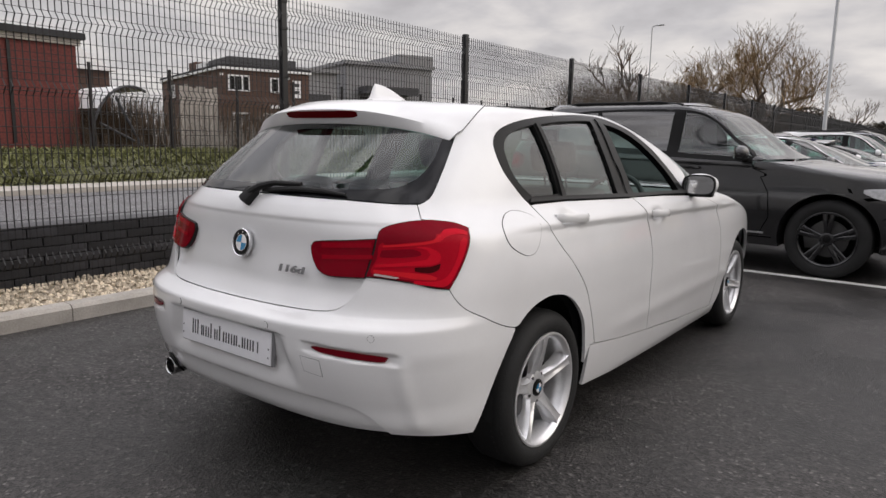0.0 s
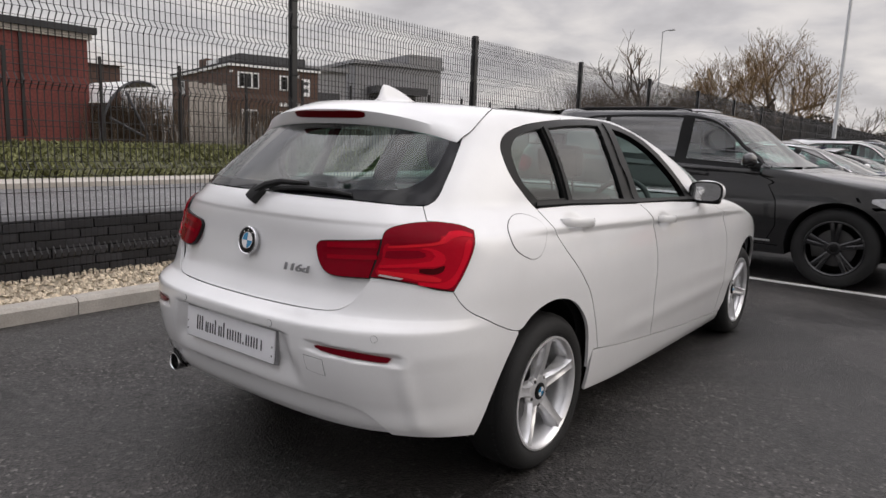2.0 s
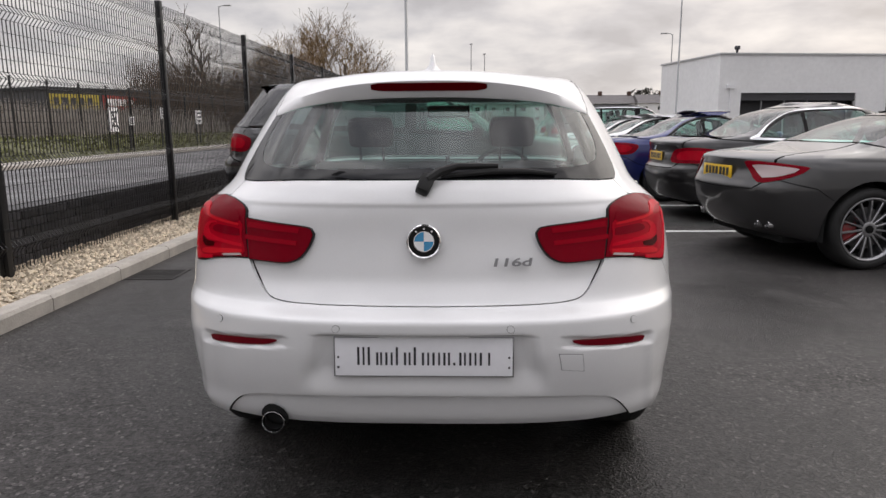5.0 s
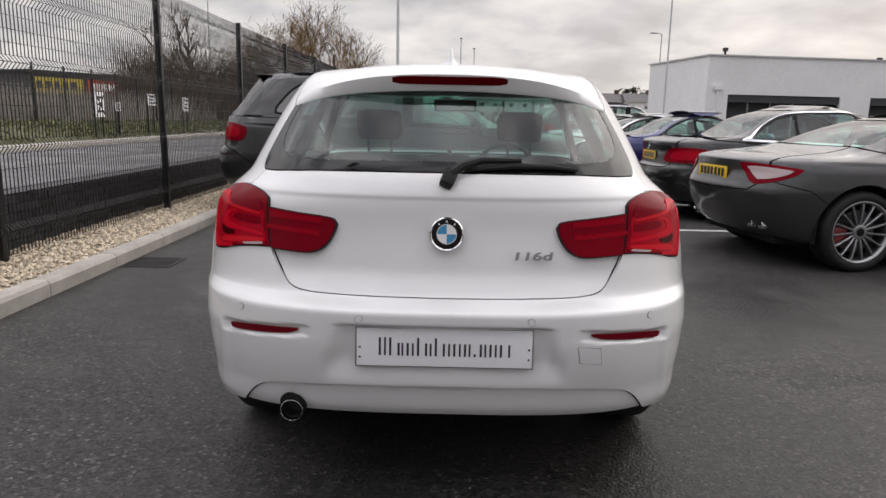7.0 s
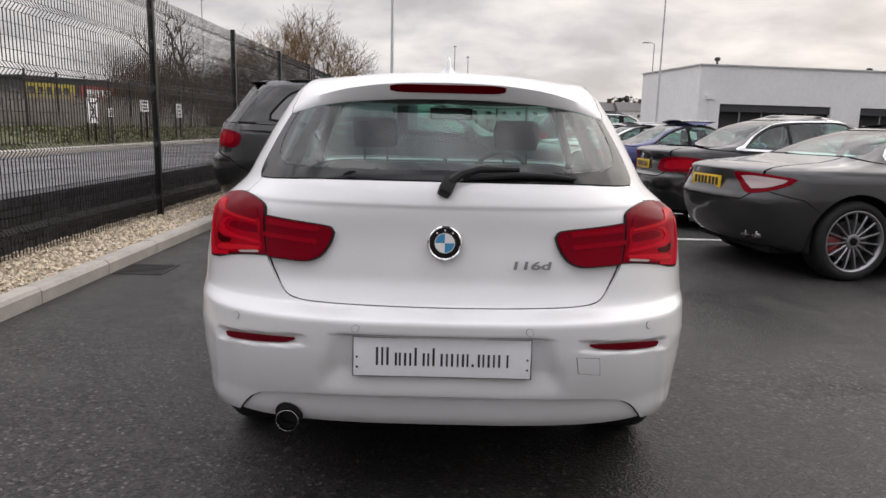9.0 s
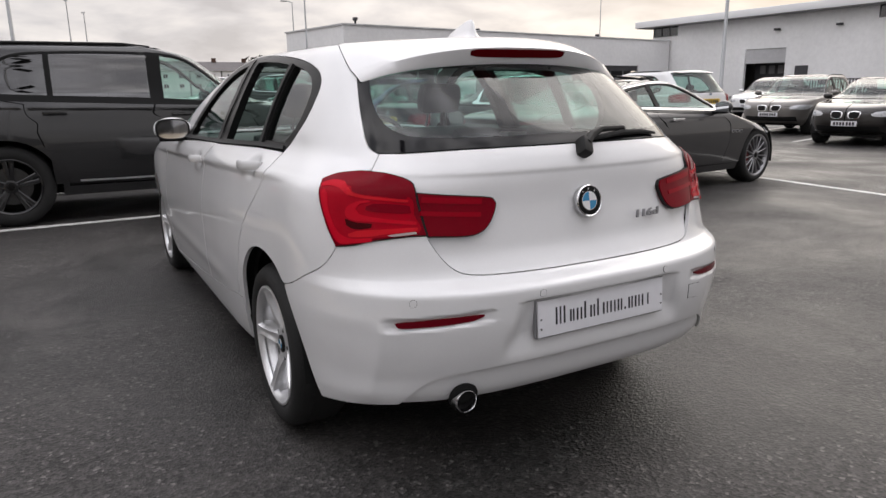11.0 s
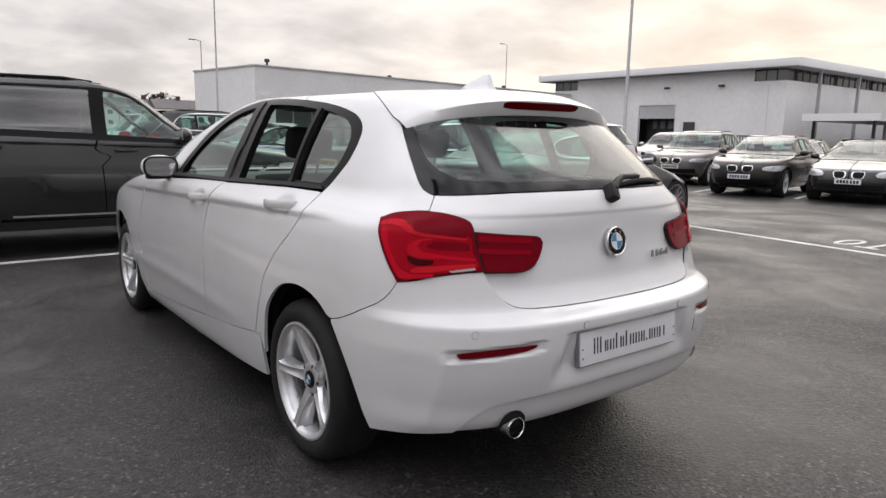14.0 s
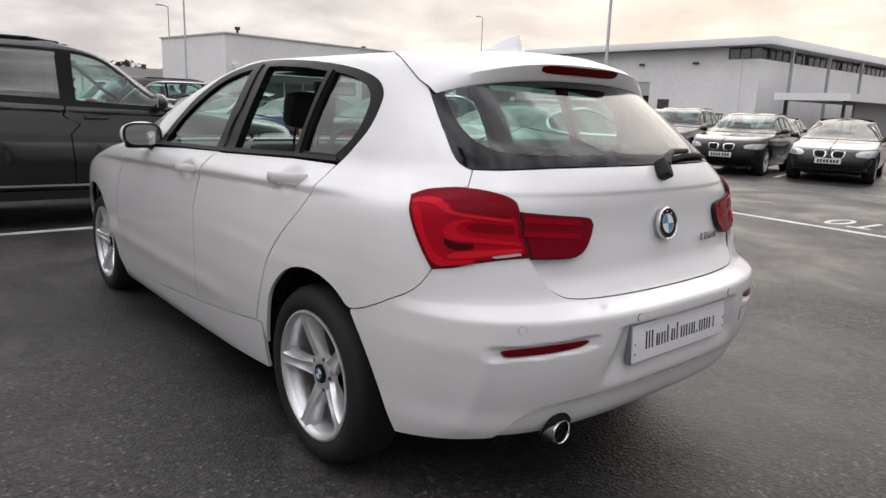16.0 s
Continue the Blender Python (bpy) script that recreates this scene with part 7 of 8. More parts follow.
    bm = box_bm(-0.60, 0.60, -0.12, 0.02, 0.0, 0.56, 0.05, lean)
    part("rear_backrest", bm, M["seat_cloth"], car)
    for x in (-0.36, 0.0, 0.36):
        headrest(car, lean @ Matrix.Translation((x, 0, 0)), 0.47, 0.105, 0.12)
    bm = box_bm(-0.56, 0.56, 0.36, 0.86, 0.93, 0.95, 0.008)
    part("parcel_shelf", bm, M["dash_plastic"], car)
    bm = box_bm(-0.74, 0.74, 2.55, 3.15, 0.60, 0.97, 0.08)
    part("dashboard", bm, M["dash_plastic"], car)
    bm = bmesh.new()
    n1, n2 = 36, 8
    vs = [[bm.verts.new(Vector(((0.185 + 0.016 * math.cos(b)) * math.cos(a), 0.016 * math.sin(b), (0.185 + 0.016 * math.cos(b)) * math.sin(a)))) for b in [2 * math.pi * j / n2 for j in range(n2)]] for a in [2 * math.pi * i / n1 for i in range(n1)]]
    for i in range(n1):
        for j in range(n2):
            bm.faces.new((vs[i][j], vs[(i + 1) % n1][j], vs[(i + 1) % n1][(j + 1) % n2], vs[i][(j + 1) % n2]))
    bmesh.ops.transform(bm, matrix=Matrix.Translation((0.37, 2.50, 0.90)) @ Matrix.Rotation(radians(-25), 4, "X"), verts=bm.verts)
    part("steering_wheel", bm, M["dash_plastic"], car)
    bm = box_bm(-0.125, 0.125, -0.03, 0.0, -0.035, 0.035, 0.012, Matrix.Translation((0.03, 2.20, 1.30)))
    im = part("interior_mirror", bm, M["trim_black"], car)
    bm = box_bm(-0.112, 0.112, -0.032, -0.029, -0.027, 0.027, 0.0, Matrix.Translation((0.03, 2.20, 1.30)))
    part("mirror_glass", bm, M["chrome"], im)
    return car


white_hatchback()
# ---- the other parked cars ----
def suv_spec(L=4.886, hw=0.965, H=1.735, wb=2.933, ro=1.02, R=0.38, rim=0.262, belt=(1.19, 1.10), k=1.0):
    """Shape rows of a sport utility car."""
    b, hb = belt[0], belt[1] - 1.10
    return dict(L=L, hw=hw, H=H, wb=wb, ro=ro, R=R, rim=rim, belt=belt, roof=H - 0.045,
        tail=[(0.25, 0.35), (0.34, 0.14), (0.45, 0.06), (0.60, 0.01), (0.75, 0.0), (0.82, 0.03), (0.86, 0.07), (1.0, 0.10), (b, 0.13), (b + 0.12, 0.23), (H - 0.16, 0.43), (H - 0.075, 0.50), (H - 0.045, 0.56)],
        nose=[(0.25, L - 0.35), (0.35, L - 0.1), (0.50, L), (0.75 + hb * 0.6, L - 0.01), (0.92 + hb, L - 0.09), (1.00 + hb, L - 0.3), (1.05 + hb, L - 0.72), (1.10 + hb, L - 1.24), (1.15 + hb, L - 1.42), (1.40 + hb, L - 1.80), (H - 0.14, L - 2.10), (H - 0.045, L - 2.45)],
        width=[(0.22, hw - 0.10), (0.34, hw - 0.06), (0.50, hw - 0.015), (0.75, hw), (0.95, hw - 0.015), (1.08, hw - 0.035), (b - 0.03, hw - 0.075), (b + 0.05, hw - 0.115), (H - 0.25, hw - 0.205), (H - 0.10, hw - 0.265), (H - 0.045, hw - 0.33)],
        tail_corner=[(0.22, 0.60), (1.05, 0.62), (b + 0.1, 0.75), (H - 0.045, 1.15)],
        nose_corner=[(0.22, L - 0.75), (0.95, L - 0.85), (1.04 + hb, L - 1.36), (1.2 + hb, L - 1.83), (H - 0.16, L - 2.27), (H - 0.045, L - 2.70)],
        dlo=[(0.98, b + 0.03), (0.84, b + 0.085), (0.88, b + 0.18), (1.12, H - 0.165), (1.55, H - 0.118), (2.2, H - 0.115), (L - 2.34, H - 0.14), (L - 2.12, H - 0.22), (L - 1.88, H - 0.41), (L - 1.68, belt[1] + 0.025), (2.2, (b + belt[1]) / 2 + 0.02)],
        cuts=[(1.42, 1.47), (L - 2.56, L - 2.43)], lamp=[(0.38, 0.95), (0.40, 1.10), (0.62, 1.13), (0.86, 1.10), (0.93, 1.05), (0.88, 0.93), (0.60, 0.93)],
        head=[(3.12, 0.80 + hb), (3.08, 0.87 + hb), (3.3, 0.88 + hb), (3.62, 0.85 + hb), (3.66, 0.77 + hb), (3.35, 0.75 + hb)], doors=(1.22, L - 2.52, L - 1.48), plate_z=0.95, box_tail=True)


def saloon_spec(L=5.07, hw=0.945, H=1.475, wb=3.07, ro=1.10, R=0.345, rim=0.245, boot=1.02):
    """Shape rows of a three-box saloon."""
    return dict(L=L, hw=hw, H=H, wb=wb, ro=ro, R=R, rim=rim, belt=(boot - 0.03, 0.93), roof=H - 0.035,
        tail=[(0.20, 0.35), (0.28, 0.14), (0.40, 0.05), (0.55, 0.0), (0.66, 0.02), (0.70, 0.06), (0.85, 0.08), (boot - 0.04, 0.05), (boot, 0.14), (boot + 0.03, 0.45), (boot + 0.05, 0.72), (H - 0.14, 1.32), (H - 0.035, 1.75)],
        nose=[(0.20, L - 0.35), (0.30, L - 0.08), (0.50, L), (0.66, L - 0.03), (0.76, L - 0.15), (0.86, L - 0.7), (0.93, L - 1.3), (0.97, L - 1.5), (1.20, L - 2.05), (H - 0.10, L - 2.5), (H - 0.035, L - 2.75)],
        width=[(0.18, hw - 0.09), (0.30, hw - 0.04), (0.50, hw - 0.005), (0.70, hw), (0.86, hw - 0.02), (boot - 0.05, hw - 0.06), (boot + 0.02, hw - 0.105), (H - 0.20, hw - 0.24), (H - 0.08, hw - 0.31), (H - 0.035, hw - 0.37)],
        tail_corner=[(0.18, 0.65), (boot - 0.05, 0.75), (boot + 0.03, 1.1), (H - 0.14, 1.75), (H - 0.035, 2.1)],
        nose_corner=[(0.18, L - 0.85), (0.76, L - 1.0), (0.93, L - 1.8), (1.1, L - 2.2), (H - 0.035, L - 3.05)],
        dlo=[(1.02, boot + 0.01), (1.06, boot + 0.05), (1.35, H - 0.20), (1.62, H - 0.11), (2.1, H - 0.085), (L - 2.75, H - 0.09), (L - 2.4, H - 0.16), (L - 2.05, 1.12), (L - 1.80, 0.965), (2.6, 0.98)],
        cuts=[(1.62, 1.66), (2.38, 2.48)], lamp=[(0.30, 0.74), (0.34, 0.88), (0.60, 0.92), (0.86, 0.90), (0.93, 0.86), (0.86, 0.75), (0.60, 0.73)],
        head=[(3.12, 0.66), (3.08, 0.74), (3.3, 0.75), (3.62, 0.72), (3.66, 0.62), (3.35, 0.60)], doors=(1.45, 2.42, 3.42), plate_z=0.80, box_tail=False)


def coupe_spec():
    """Shape rows of a long grand tourer."""
    L, hw, H = 4.80, 0.925, 1.353
    s = saloon_spec(L, hw, H, 2.942, 0.94, 0.345, 0.262, 0.965)
    s.update(
        tail=[(0.20, 0.42), (0.28, 0.22), (0.40, 0.09), (0.55, 0.02), (0.66, 0.0), (0.74, 0.03), (0.84, 0.06), (0.91, 0.06), (0.955, 0.16), (0.985, 0.55), (1.03, 0.80), (1.20, 1.30), (1.28, 1.62), (1.318, 1.95)],
        nose=[(0.20, L - 0.40), (0.30, L - 0.10), (0.45, L), (0.58, L - 0.05), (0.68, L - 0.3), (0.80, L - 0.9), (0.88, L - 1.38), (0.92, L - 1.52), (1.15, L - 1.98), (1.27, L - 2.30), (1.318, L - 2.62)],
        width=[(0.18, hw - 0.10), (0.30, hw - 0.05), (0.50, hw - 0.012), (0.68, hw), (0.82, hw - 0.015), (0.92, hw - 0.06), (0.975, hw - 0.13), (1.03, hw - 0.18), (1.18, hw - 0.28), (1.28, hw - 0.36), (1.318, hw - 0.44)],
        tail_corner=[(0.18, 0.72), (0.90, 0.82), (0.99, 1.25), (1.20, 1.8), (1.318, 2.2)],
        nose_corner=[(0.18, L - 1.0), (0.65, L - 1.15), (0.92, L - 1.66), (1.05, L - 1.93), (1.20, L - 2.26), (1.318, L - 2.85)],
        dlo=[(1.28, 1.035), (1.33, 1.12), (1.56, 1.205), (1.95, 1.258), (2.22, 1.265), (2.44, 1.230), (2.76, 1.10), (2.98, 0.955), (2.4, 0.965), (1.75, 0.99), (1.45, 1.005)],
        cuts=[(1.90, 1.97)], lamp=[(0.22, 0.885), (0.30, 0.897), (0.43, 0.893), (0.60, 0.876), (0.735, 0.852), (0.69, 0.81), (0.60, 0.768), (0.48, 0.735), (0.37, 0.722), (0.29, 0.79)],
        doors=(1.85, None, 3.15), plate_z=0.79, belt=(0.99, 0.90))
    return s


def parked_car(spec, paint_name, m, label, name="parked_car", group="", trim="gloss_black", wheels="multi", rim_mat="alloy", spokes=7, glass="glass_tint", rear_plate="plate_yellow", kidney=True, fine=1.0, chrome_line=False, dark_lower=False, lamp_mid="lens_red"):
    """A whole parked car from its shape rows, with its tail at the pose m and its nose to +y."""
    B = Body(spec["tail"], spec["nose"], spec["width"], spec["tail_corner"], spec["nose_corner"], tail_n=2.7, nose_n=2.6, pinch=0.05, pinch_end=1.4, nose_pinch=0.05, nose_pinch_start=spec["L"] - 1.3, length=spec["L"])
    car = thing(name, label, "car", group)
    P, D = M[paint_name], M[trim]
    Y, X = B.at_y, B.at_x
    L, ro, wb, R = spec["L"], spec["ro"], spec["wb"], spec["R"]
    zr, top = spec["roof"], spec["roof"]
    ar = R + 0.055
    ds, dz = 0.06 / fine, 0.04 / fine

    def ys(*pts):
        fine = [pts[0]]
        for a, b in zip(pts, pts[1:]):
            k = max(1, int(math.hypot(b[0] - a[0], b[1] - a[1]) / 0.12))
            fine += [(a[0] + (b[0] - a[0]) * j / k, a[1] + (b[1] - a[1]) * j / k) for j in range(1, k + 1)]
        return [Y(*p) for p in fine]

    def arc(cy, a0, a1, n=18):
        return [Y(cy + ar * math.cos(a), R + ar * math.sin(a)) for a in np.linspace(a0, a1, n)]

    zb = 0.26 if spec["H"] > 1.6 else 0.20
    joint = 0.003 if kidney else 0.0012
    b0, b1 = spec["belt"]
    d0, d1, d2 = spec["doors"]
    fy = max(p[0] for p in spec["dlo"])
    lamp = spec["lamp"]
    fw = ro + wb
    lo = math.asin(max(-1, min(1, (zb - R + 0.02) / ar)))

    def crease(s, z, p):
        """A pressed line below the windows, sharp on top and fading downwards."""
        u = b0 - 0.075 - 0.028 * (p[..., 1] - 1.0) - z
        deep = 0.014 if spec["box_tail"] else 0.006
        return -deep * ease(-0.006, 0.020, u) * (1 - ease(0.03, 0.30, u)) * ease(0.3, 0.8, p[..., 1]) * (1 - ease(L - 1.7, L - 1.2, p[..., 1]))

    # tail and rear quarters
    boot_top = b0 + (0.02 if spec["box_tail"] else 0.055)
    seam_z = 0.66 if not spec["box_tail"] else 0.78
    panel(B, "tailgate", whole([(0.0, seam_z), (0.34, seam_z + 0.01), (0.44, seam_z + 0.10), (0.50, boot_top), (0.0, boot_top)]), P, car, gap=joint, ds=ds, dz=dz / 2)
    rb = [(0.0, zb + 0.06), (0.55, zb + 0.05)] + [Y(ro - ar - 0.02, zb + 0.03)] + arc(ro, math.pi - lo - 0.05, math.pi * 0.80, 8) + [(0.82, seam_z + 0.02), (0.46, seam_z + 0.10), (0.345, seam_z + 0.005), (0.0, seam_z - 0.005)]
    panel(B, "rear_bumper", whole(rb), M["trim_black"] if dark_lower else P, car, gap=joint, ds=ds, dz=dz / 2)
    dl = spec["dlo"]
    dlo_c = [Y(*p) for p in spline(dl, 0.04, True)]
    q = [(0.46, seam_z + 0.105), (0.82, seam_z + 0.025)] + arc(ro, math.pi * 0.80, lo, 22) + ys((ro + ar + 0.01, zb + 0.10), (d0 + 0.02 + (0.15 if d1 else 0.0), zb + 0.12), (d0 + 0.16, 0.62), (d0, b0 - 0.05), (dl[0][0] + 0.02, b0 - 0.005)) + [(0.52, boot_top)]
    both(B, "quarter_panel", q, P, car, gap=joint, ds=ds, dz=dz / 2, disp=crease)
    up = [(0.52, boot_top + 0.002)] + ys((dl[0][0] + 0.02, b0)) + ys(*dl[: 1])
    if d1:
        both(B, "rear_door", ys((d0 + 0.17, zb + 0.12), (d1 + 0.03, zb + 0.10), (d1 + 0.03, 0.6), (d1, (b0 + b1) / 2 - 0.01), (dl[0][0] + 0.03, b0 - 0.005), (d0, b0 - 0.05), (d0 + 0.16, 0.62)), P, car, gap=joint, ds=ds, dz=dz / 2, disp=crease)
        fdr = ys((d1 + 0.03, zb + 0.10))
        fdr_top = ys((d1, (b0 + b1) / 2 - 0.01), (d1 + 0.03, 0.6))
    else:
        fdr = ys((d0 + 0.02, zb + 0.12))
        fdr_top = ys((d0, (b0 + b1) / 2), (d0 + 0.16, 0.62))
    both(B, "front_door", fdr + ys((d2 - 0.08, zb + 0.09), (d2 + 0.02, 0.55), (d2, 0.80), (fy + 0.03, b1 - 0.005)) + fdr_top, P, car, gap=joint, ds=ds, dz=dz / 2, disp=crease)
    both(B, "sill", ys((ro + ar + 0.01, zb + 0.095), (fw - ar - 0.01, zb + 0.085), (fw - ar - 0.005, zb), (ro + ar + 0.015, zb)), M["trim_black"] if dark_lower else P, car, gap=0.002, ds=ds, dz=dz)
    hood_z = b1 - 0.005
    wing = ys((d2 - 0.08, zb + 0.09), (fw - ar - 0.01, zb + 0.09)) + arc(fw, math.pi - lo, math.pi * 0.15, 20) + [Y(L - 0.42, R + ar * 0.62), (3.02, R + ar * 0.72 + 0.08)] + [(3.0, hood_z - 0.13), Y(L - 1.25, hood_z - 0.03), Y(max(L - 1.62, fy + 0.07), hood_z)] + ys((fy + 0.03, b1 - 0.005), (d2, 0.80), (d2 + 0.02, 0.55))
    both(B, "front_wing", wing, P, car, gap=joint, ds=ds, dz=dz)
    nose_top = spec["head"][0][1] + 0.04
    both(B, "wing_edge", [(2.75, hood_z - 0.17), (3.35, nose_top - 0.03), (3.5, nose_top + 0.05), (3.4, hood_z - 0.04), Y(max(L - 1.62, fy + 0.07), hood_z + 0.012), Y(fy + 0.05, hood_z - 0.03)], P, car, off=-0.004, lip=False, ds=ds, dz=dz / 2)
    both(B, "front_bumper", arc(fw, math.pi * 0.15, lo, 8) + [Y(fw + ar + 0.03, zb + 0.04), (4.0, zb + 0.06), (4.0, nose_top), (3.4, nose_top), (3.03, R + ar * 0.72 + 0.06), Y(L - 0.42, R + ar * 0.60)], P, car, gap=joint, ds=ds, dz=dz / 2)
    both(B, "bonnet", [(3.03, R + ar * 0.72 + 0.09), (3.4, nose_top + 0.004), (4.0, nose_top + 0.004), (4.0, hood_z + 0.02), Y(max(L - 1.62, fy + 0.07), hood_z + 0.004), Y(L - 1.25, hood_z - 0.026), (3.0, hood_z - 0.126)], P, car, gap=0.002, ds=ds, dz=dz / 2)
    # glasshouse
    rear_edge = []
    for z_, s_ in ((boot_top + 0.015, 0.62), ((boot_top + top) / 2, 0.66), (top - 0.06, 0.70)):
        near = [p[0] for p in dlo_c if abs(p[1] - z_) < 0.05] or [9]
        rear_edge.append((min(s_, min(near) - (0.06 if spec["box_tail"] else 0.11)), z_))
    i_top = max(range(len(dlo_c)), key=lambda i: dlo_c[i][1])
    pill = [(min(0.55, rear_edge[0][0] - 0.02), boot_top + 0.004)] + ys((dl[0][0] + 0.03, b0 + 0.001))
    k0 = min(range(len(dlo_c)), key=lambda i: math.hypot(dlo_c[i][0] - Y(*dl[0])[0], dlo_c[i][1] - dl[0][1]))
    run = dlo_c[k0:] + dlo_c[:k0]
    kt = max(range(len(run)), key=lambda i: run[i][1])
    both(B, "rear_pillar", pill + run[: kt + 1] + [(run[kt][0], top)] + [(rear_edge[-1][0], top)] + rear_edge[::-1], P, car, ds=ds, dz=dz / 1.5)
    ke = min(range(len(run)), key=lambda i: abs(run[i][1] - (b1 + 0.03)) + (0 if i > kt else 9))
    a_top = Y(L - 2.95, top)
    both(B, "roof_rail", run[kt : ke + 1] + [Y(fy + 0.06, b1 + 0.006), Y(fy + 0.12, b1 + 0.02), (3.22, (b1 + top) / 2), (3.16, top - 0.05), (3.0, top), (run[kt][0], top)], P, car, ds=ds, dz=dz / 1.5)
    panel(B, "rear_screen", whole([(0.0, boot_top + 0.012), (rear_edge[0][0] - 0.02, boot_top + 0.012)] + [(s - 0.012, z) for s, z in rear_edge[:]] + [(rear_edge[-1][0] - 0.08, top - 0.025), (0.0, top - 0.02)]), M["glass_privacy" if glass == "glass_privacy" else "glass_tint"], car, off=-0.004, lip=False, ds=ds, dz=dz)
    both(B, "windscreen", [(3.17, top - 0.05), (3.23, (b1 + top) / 2), Y(fy + 0.13, b1 + 0.02), (3.6, b1 + 0.03), (4.0, b1 + 0.03), (4.0, top - 0.01), (3.4, top - 0.01)], M["glass_screen"], car, off=-0.004, lip=False, ds=ds, dz=dz)
    flat = spline(dl, 0.04, True)
    inner = inset(flat if area2(flat) > 0 else flat[::-1], 0.022)
    panes, bounds = [], [-9] + [c for c in spec["cuts"]] + [99]
    lo_y = -9.0
    edges = []
    for c in spec["cuts"]:
        edges.append((lo_y, c[0]))
        lo_y = c[1]
    edges.append((lo_y, 99.0))
    for y0, y1 in edges:
        poly = inner
        if y0 > 0:
            poly = half_plane(poly, 0, y0, True)
        if y1 < 50:
            poly = half_plane(poly, 0, y1, False)
        panes.append([Y(*p) for p in dense(poly, 0.05)])
    for left in (False, True):
        panel(B, "window_trim", dlo_c, D, car, holes=panes, off=0.001, thick=0.02, left=left, ds=ds, dz=dz / 1.5)
        for i, p in enumerate(panes):
            panel(B, "side_window", p, M["glass_clear" if i == len(panes) - 1 else glass], car, off=-0.006, lip=False, left=left, ds=ds, dz=dz)
        if chrome_line:
            outer = dlo_c if area2(dlo_c) > 0 else dlo_c[::-1]
            panel(B, "chrome_trim", inset(outer, -0.012), M["chrome"], car, "bright chrome window line", holes=[inset(outer, 0.010)], off=0.004, thick=0.008, left=left, ds=ds, dz=dz / 1.5)
        # lamps
        tl = panel(B, "tail_lamp", spline(lamp, 0.04, True), M["lens_dark"], car, "dark red tail lamp", off=0.006, thick=0.015, left=left, ds=0.03, dz=0.02)
        cs, cz = sum(p[0] for p in lamp) / len(lamp), sum(p[1] for p in lamp) / len(lamp)
        panel(B, "lens_field", spline([(cs + (s - cs) * 0.72, cz + (z - cz) * 0.62) for s, z in lamp], 0.04, True), M[lamp_mid], tl, off=0.010, thick=0.004, left=left, ds=0.03, dz=0.02)
        hl = panel(B, "headlamp", spline(spec["head"], 0.04, True), M["lens_clear"], car, "clear headlamp", off=0.006, thick=0.015, left=left, ds=0.03, dz=0.02)
        for ks in (3.28, 3.46):
            hz = (spec["head"][0][1] + spec["head"][4][1]) / 2 + 0.015
            p, n = B.point(ks, hz), B.normal(ks, hz)
            bm = bmesh.new()
            add_lathe(bm, [(-0.01, 0.052), (0.012, 0.052), (0.014, 0.044), (0.004, 0.040), (0.006, 0.0)], 24, "z")
            mm = Vector(n).to_track_quat("Z", "Y").to_matrix().to_4x4()
            mm.translation = Vector(p)
            if left:
                mm = Matrix.Diagonal((-1, 1, 1, 1)) @ mm
            bmesh.ops.transform(bm, matrix=mm, verts=bm.verts)
            part("lamp_ring", bm, M["lens_clear"], hl)
    # roof
    ring = [B.point(s, top) for s in np.linspace(0.0, 4.0, 41)]
    verts, faces = [], []
    for p in ring:
        for j in range(11):
            f = -1 + 2 * j / 10
            verts.append((p[0] * f, p[1], top + (spec["H"] - top) * (0.45 if spec["box_tail"] else 1) * (1 - f * f) * min(1, abs(p[0]) / 0.3)))
    for i in range(40):
        for j in range(10):
            a = i * 11 + j
            faces.append((a, a + 1, a + 12, a + 11))
    link_mesh("roof", verts, faces, P, car)
    if spec["box_tail"]:
        for sx in (-1, 1):
            bm = bmesh.new()
            add_tube(bm, [(sx * (spec["hw"] - 0.36), 0.95, top - 0.01), (sx * (spec["hw"] - 0.325), 1.1, top + 0.008), (sx * (spec["hw"] - 0.325), L - 2.75, top + 0.008), (sx * (spec["hw"] - 0.335), L - 2.50, top - 0.02)], 0.013, 8)
            part("roof_bar", bm, M["trim_black"], car)
        bm = bmesh.new()
        rows = []
        for i in range(13):
            f = -1 + i / 6
            x = f * (spec["hw"] - 0.40)
            rows.append([bm.verts.new(v) for v in ((x, 0.80, top + 0.020 * (1 - f * f)), (x, 0.50 + 0.08 * f * f, top - 0.024 + 0.012 * (1 - f * f)), (x, 0.485 + 0.08 * f * f, top - 0.042 + 0.015 * (1 - f * f)), (x, 0.60, top - 0.05))])
        for r0, r1 in zip(rows, rows[1:]):
            for i in range(3):
                bm.faces.new((r0[i], r1[i], r1[i + 1], r0[i + 1]))
        part("roof_spoiler", bm, P, car)
    panel(B, "roof_edge", whole([(0.0, top - 0.034), (0.92, top - 0.034), (0.95, top - 0.001), (0.0, top - 0.001)]), P, car, off=0.002, thick=0.004, ds=0.05, dz=0.01)
    both(B, "roof_edge", [(3.0, top - 0.026), (4.0, top - 0.026), (4.0, top - 0.001), (2.9, top - 0.001)], P, car, off=0.002, thick=0.004, ds=0.05, dz=0.01)
    # grille, plates, mirrors, handles
    gz = spec["head"][0][1] - 0.02
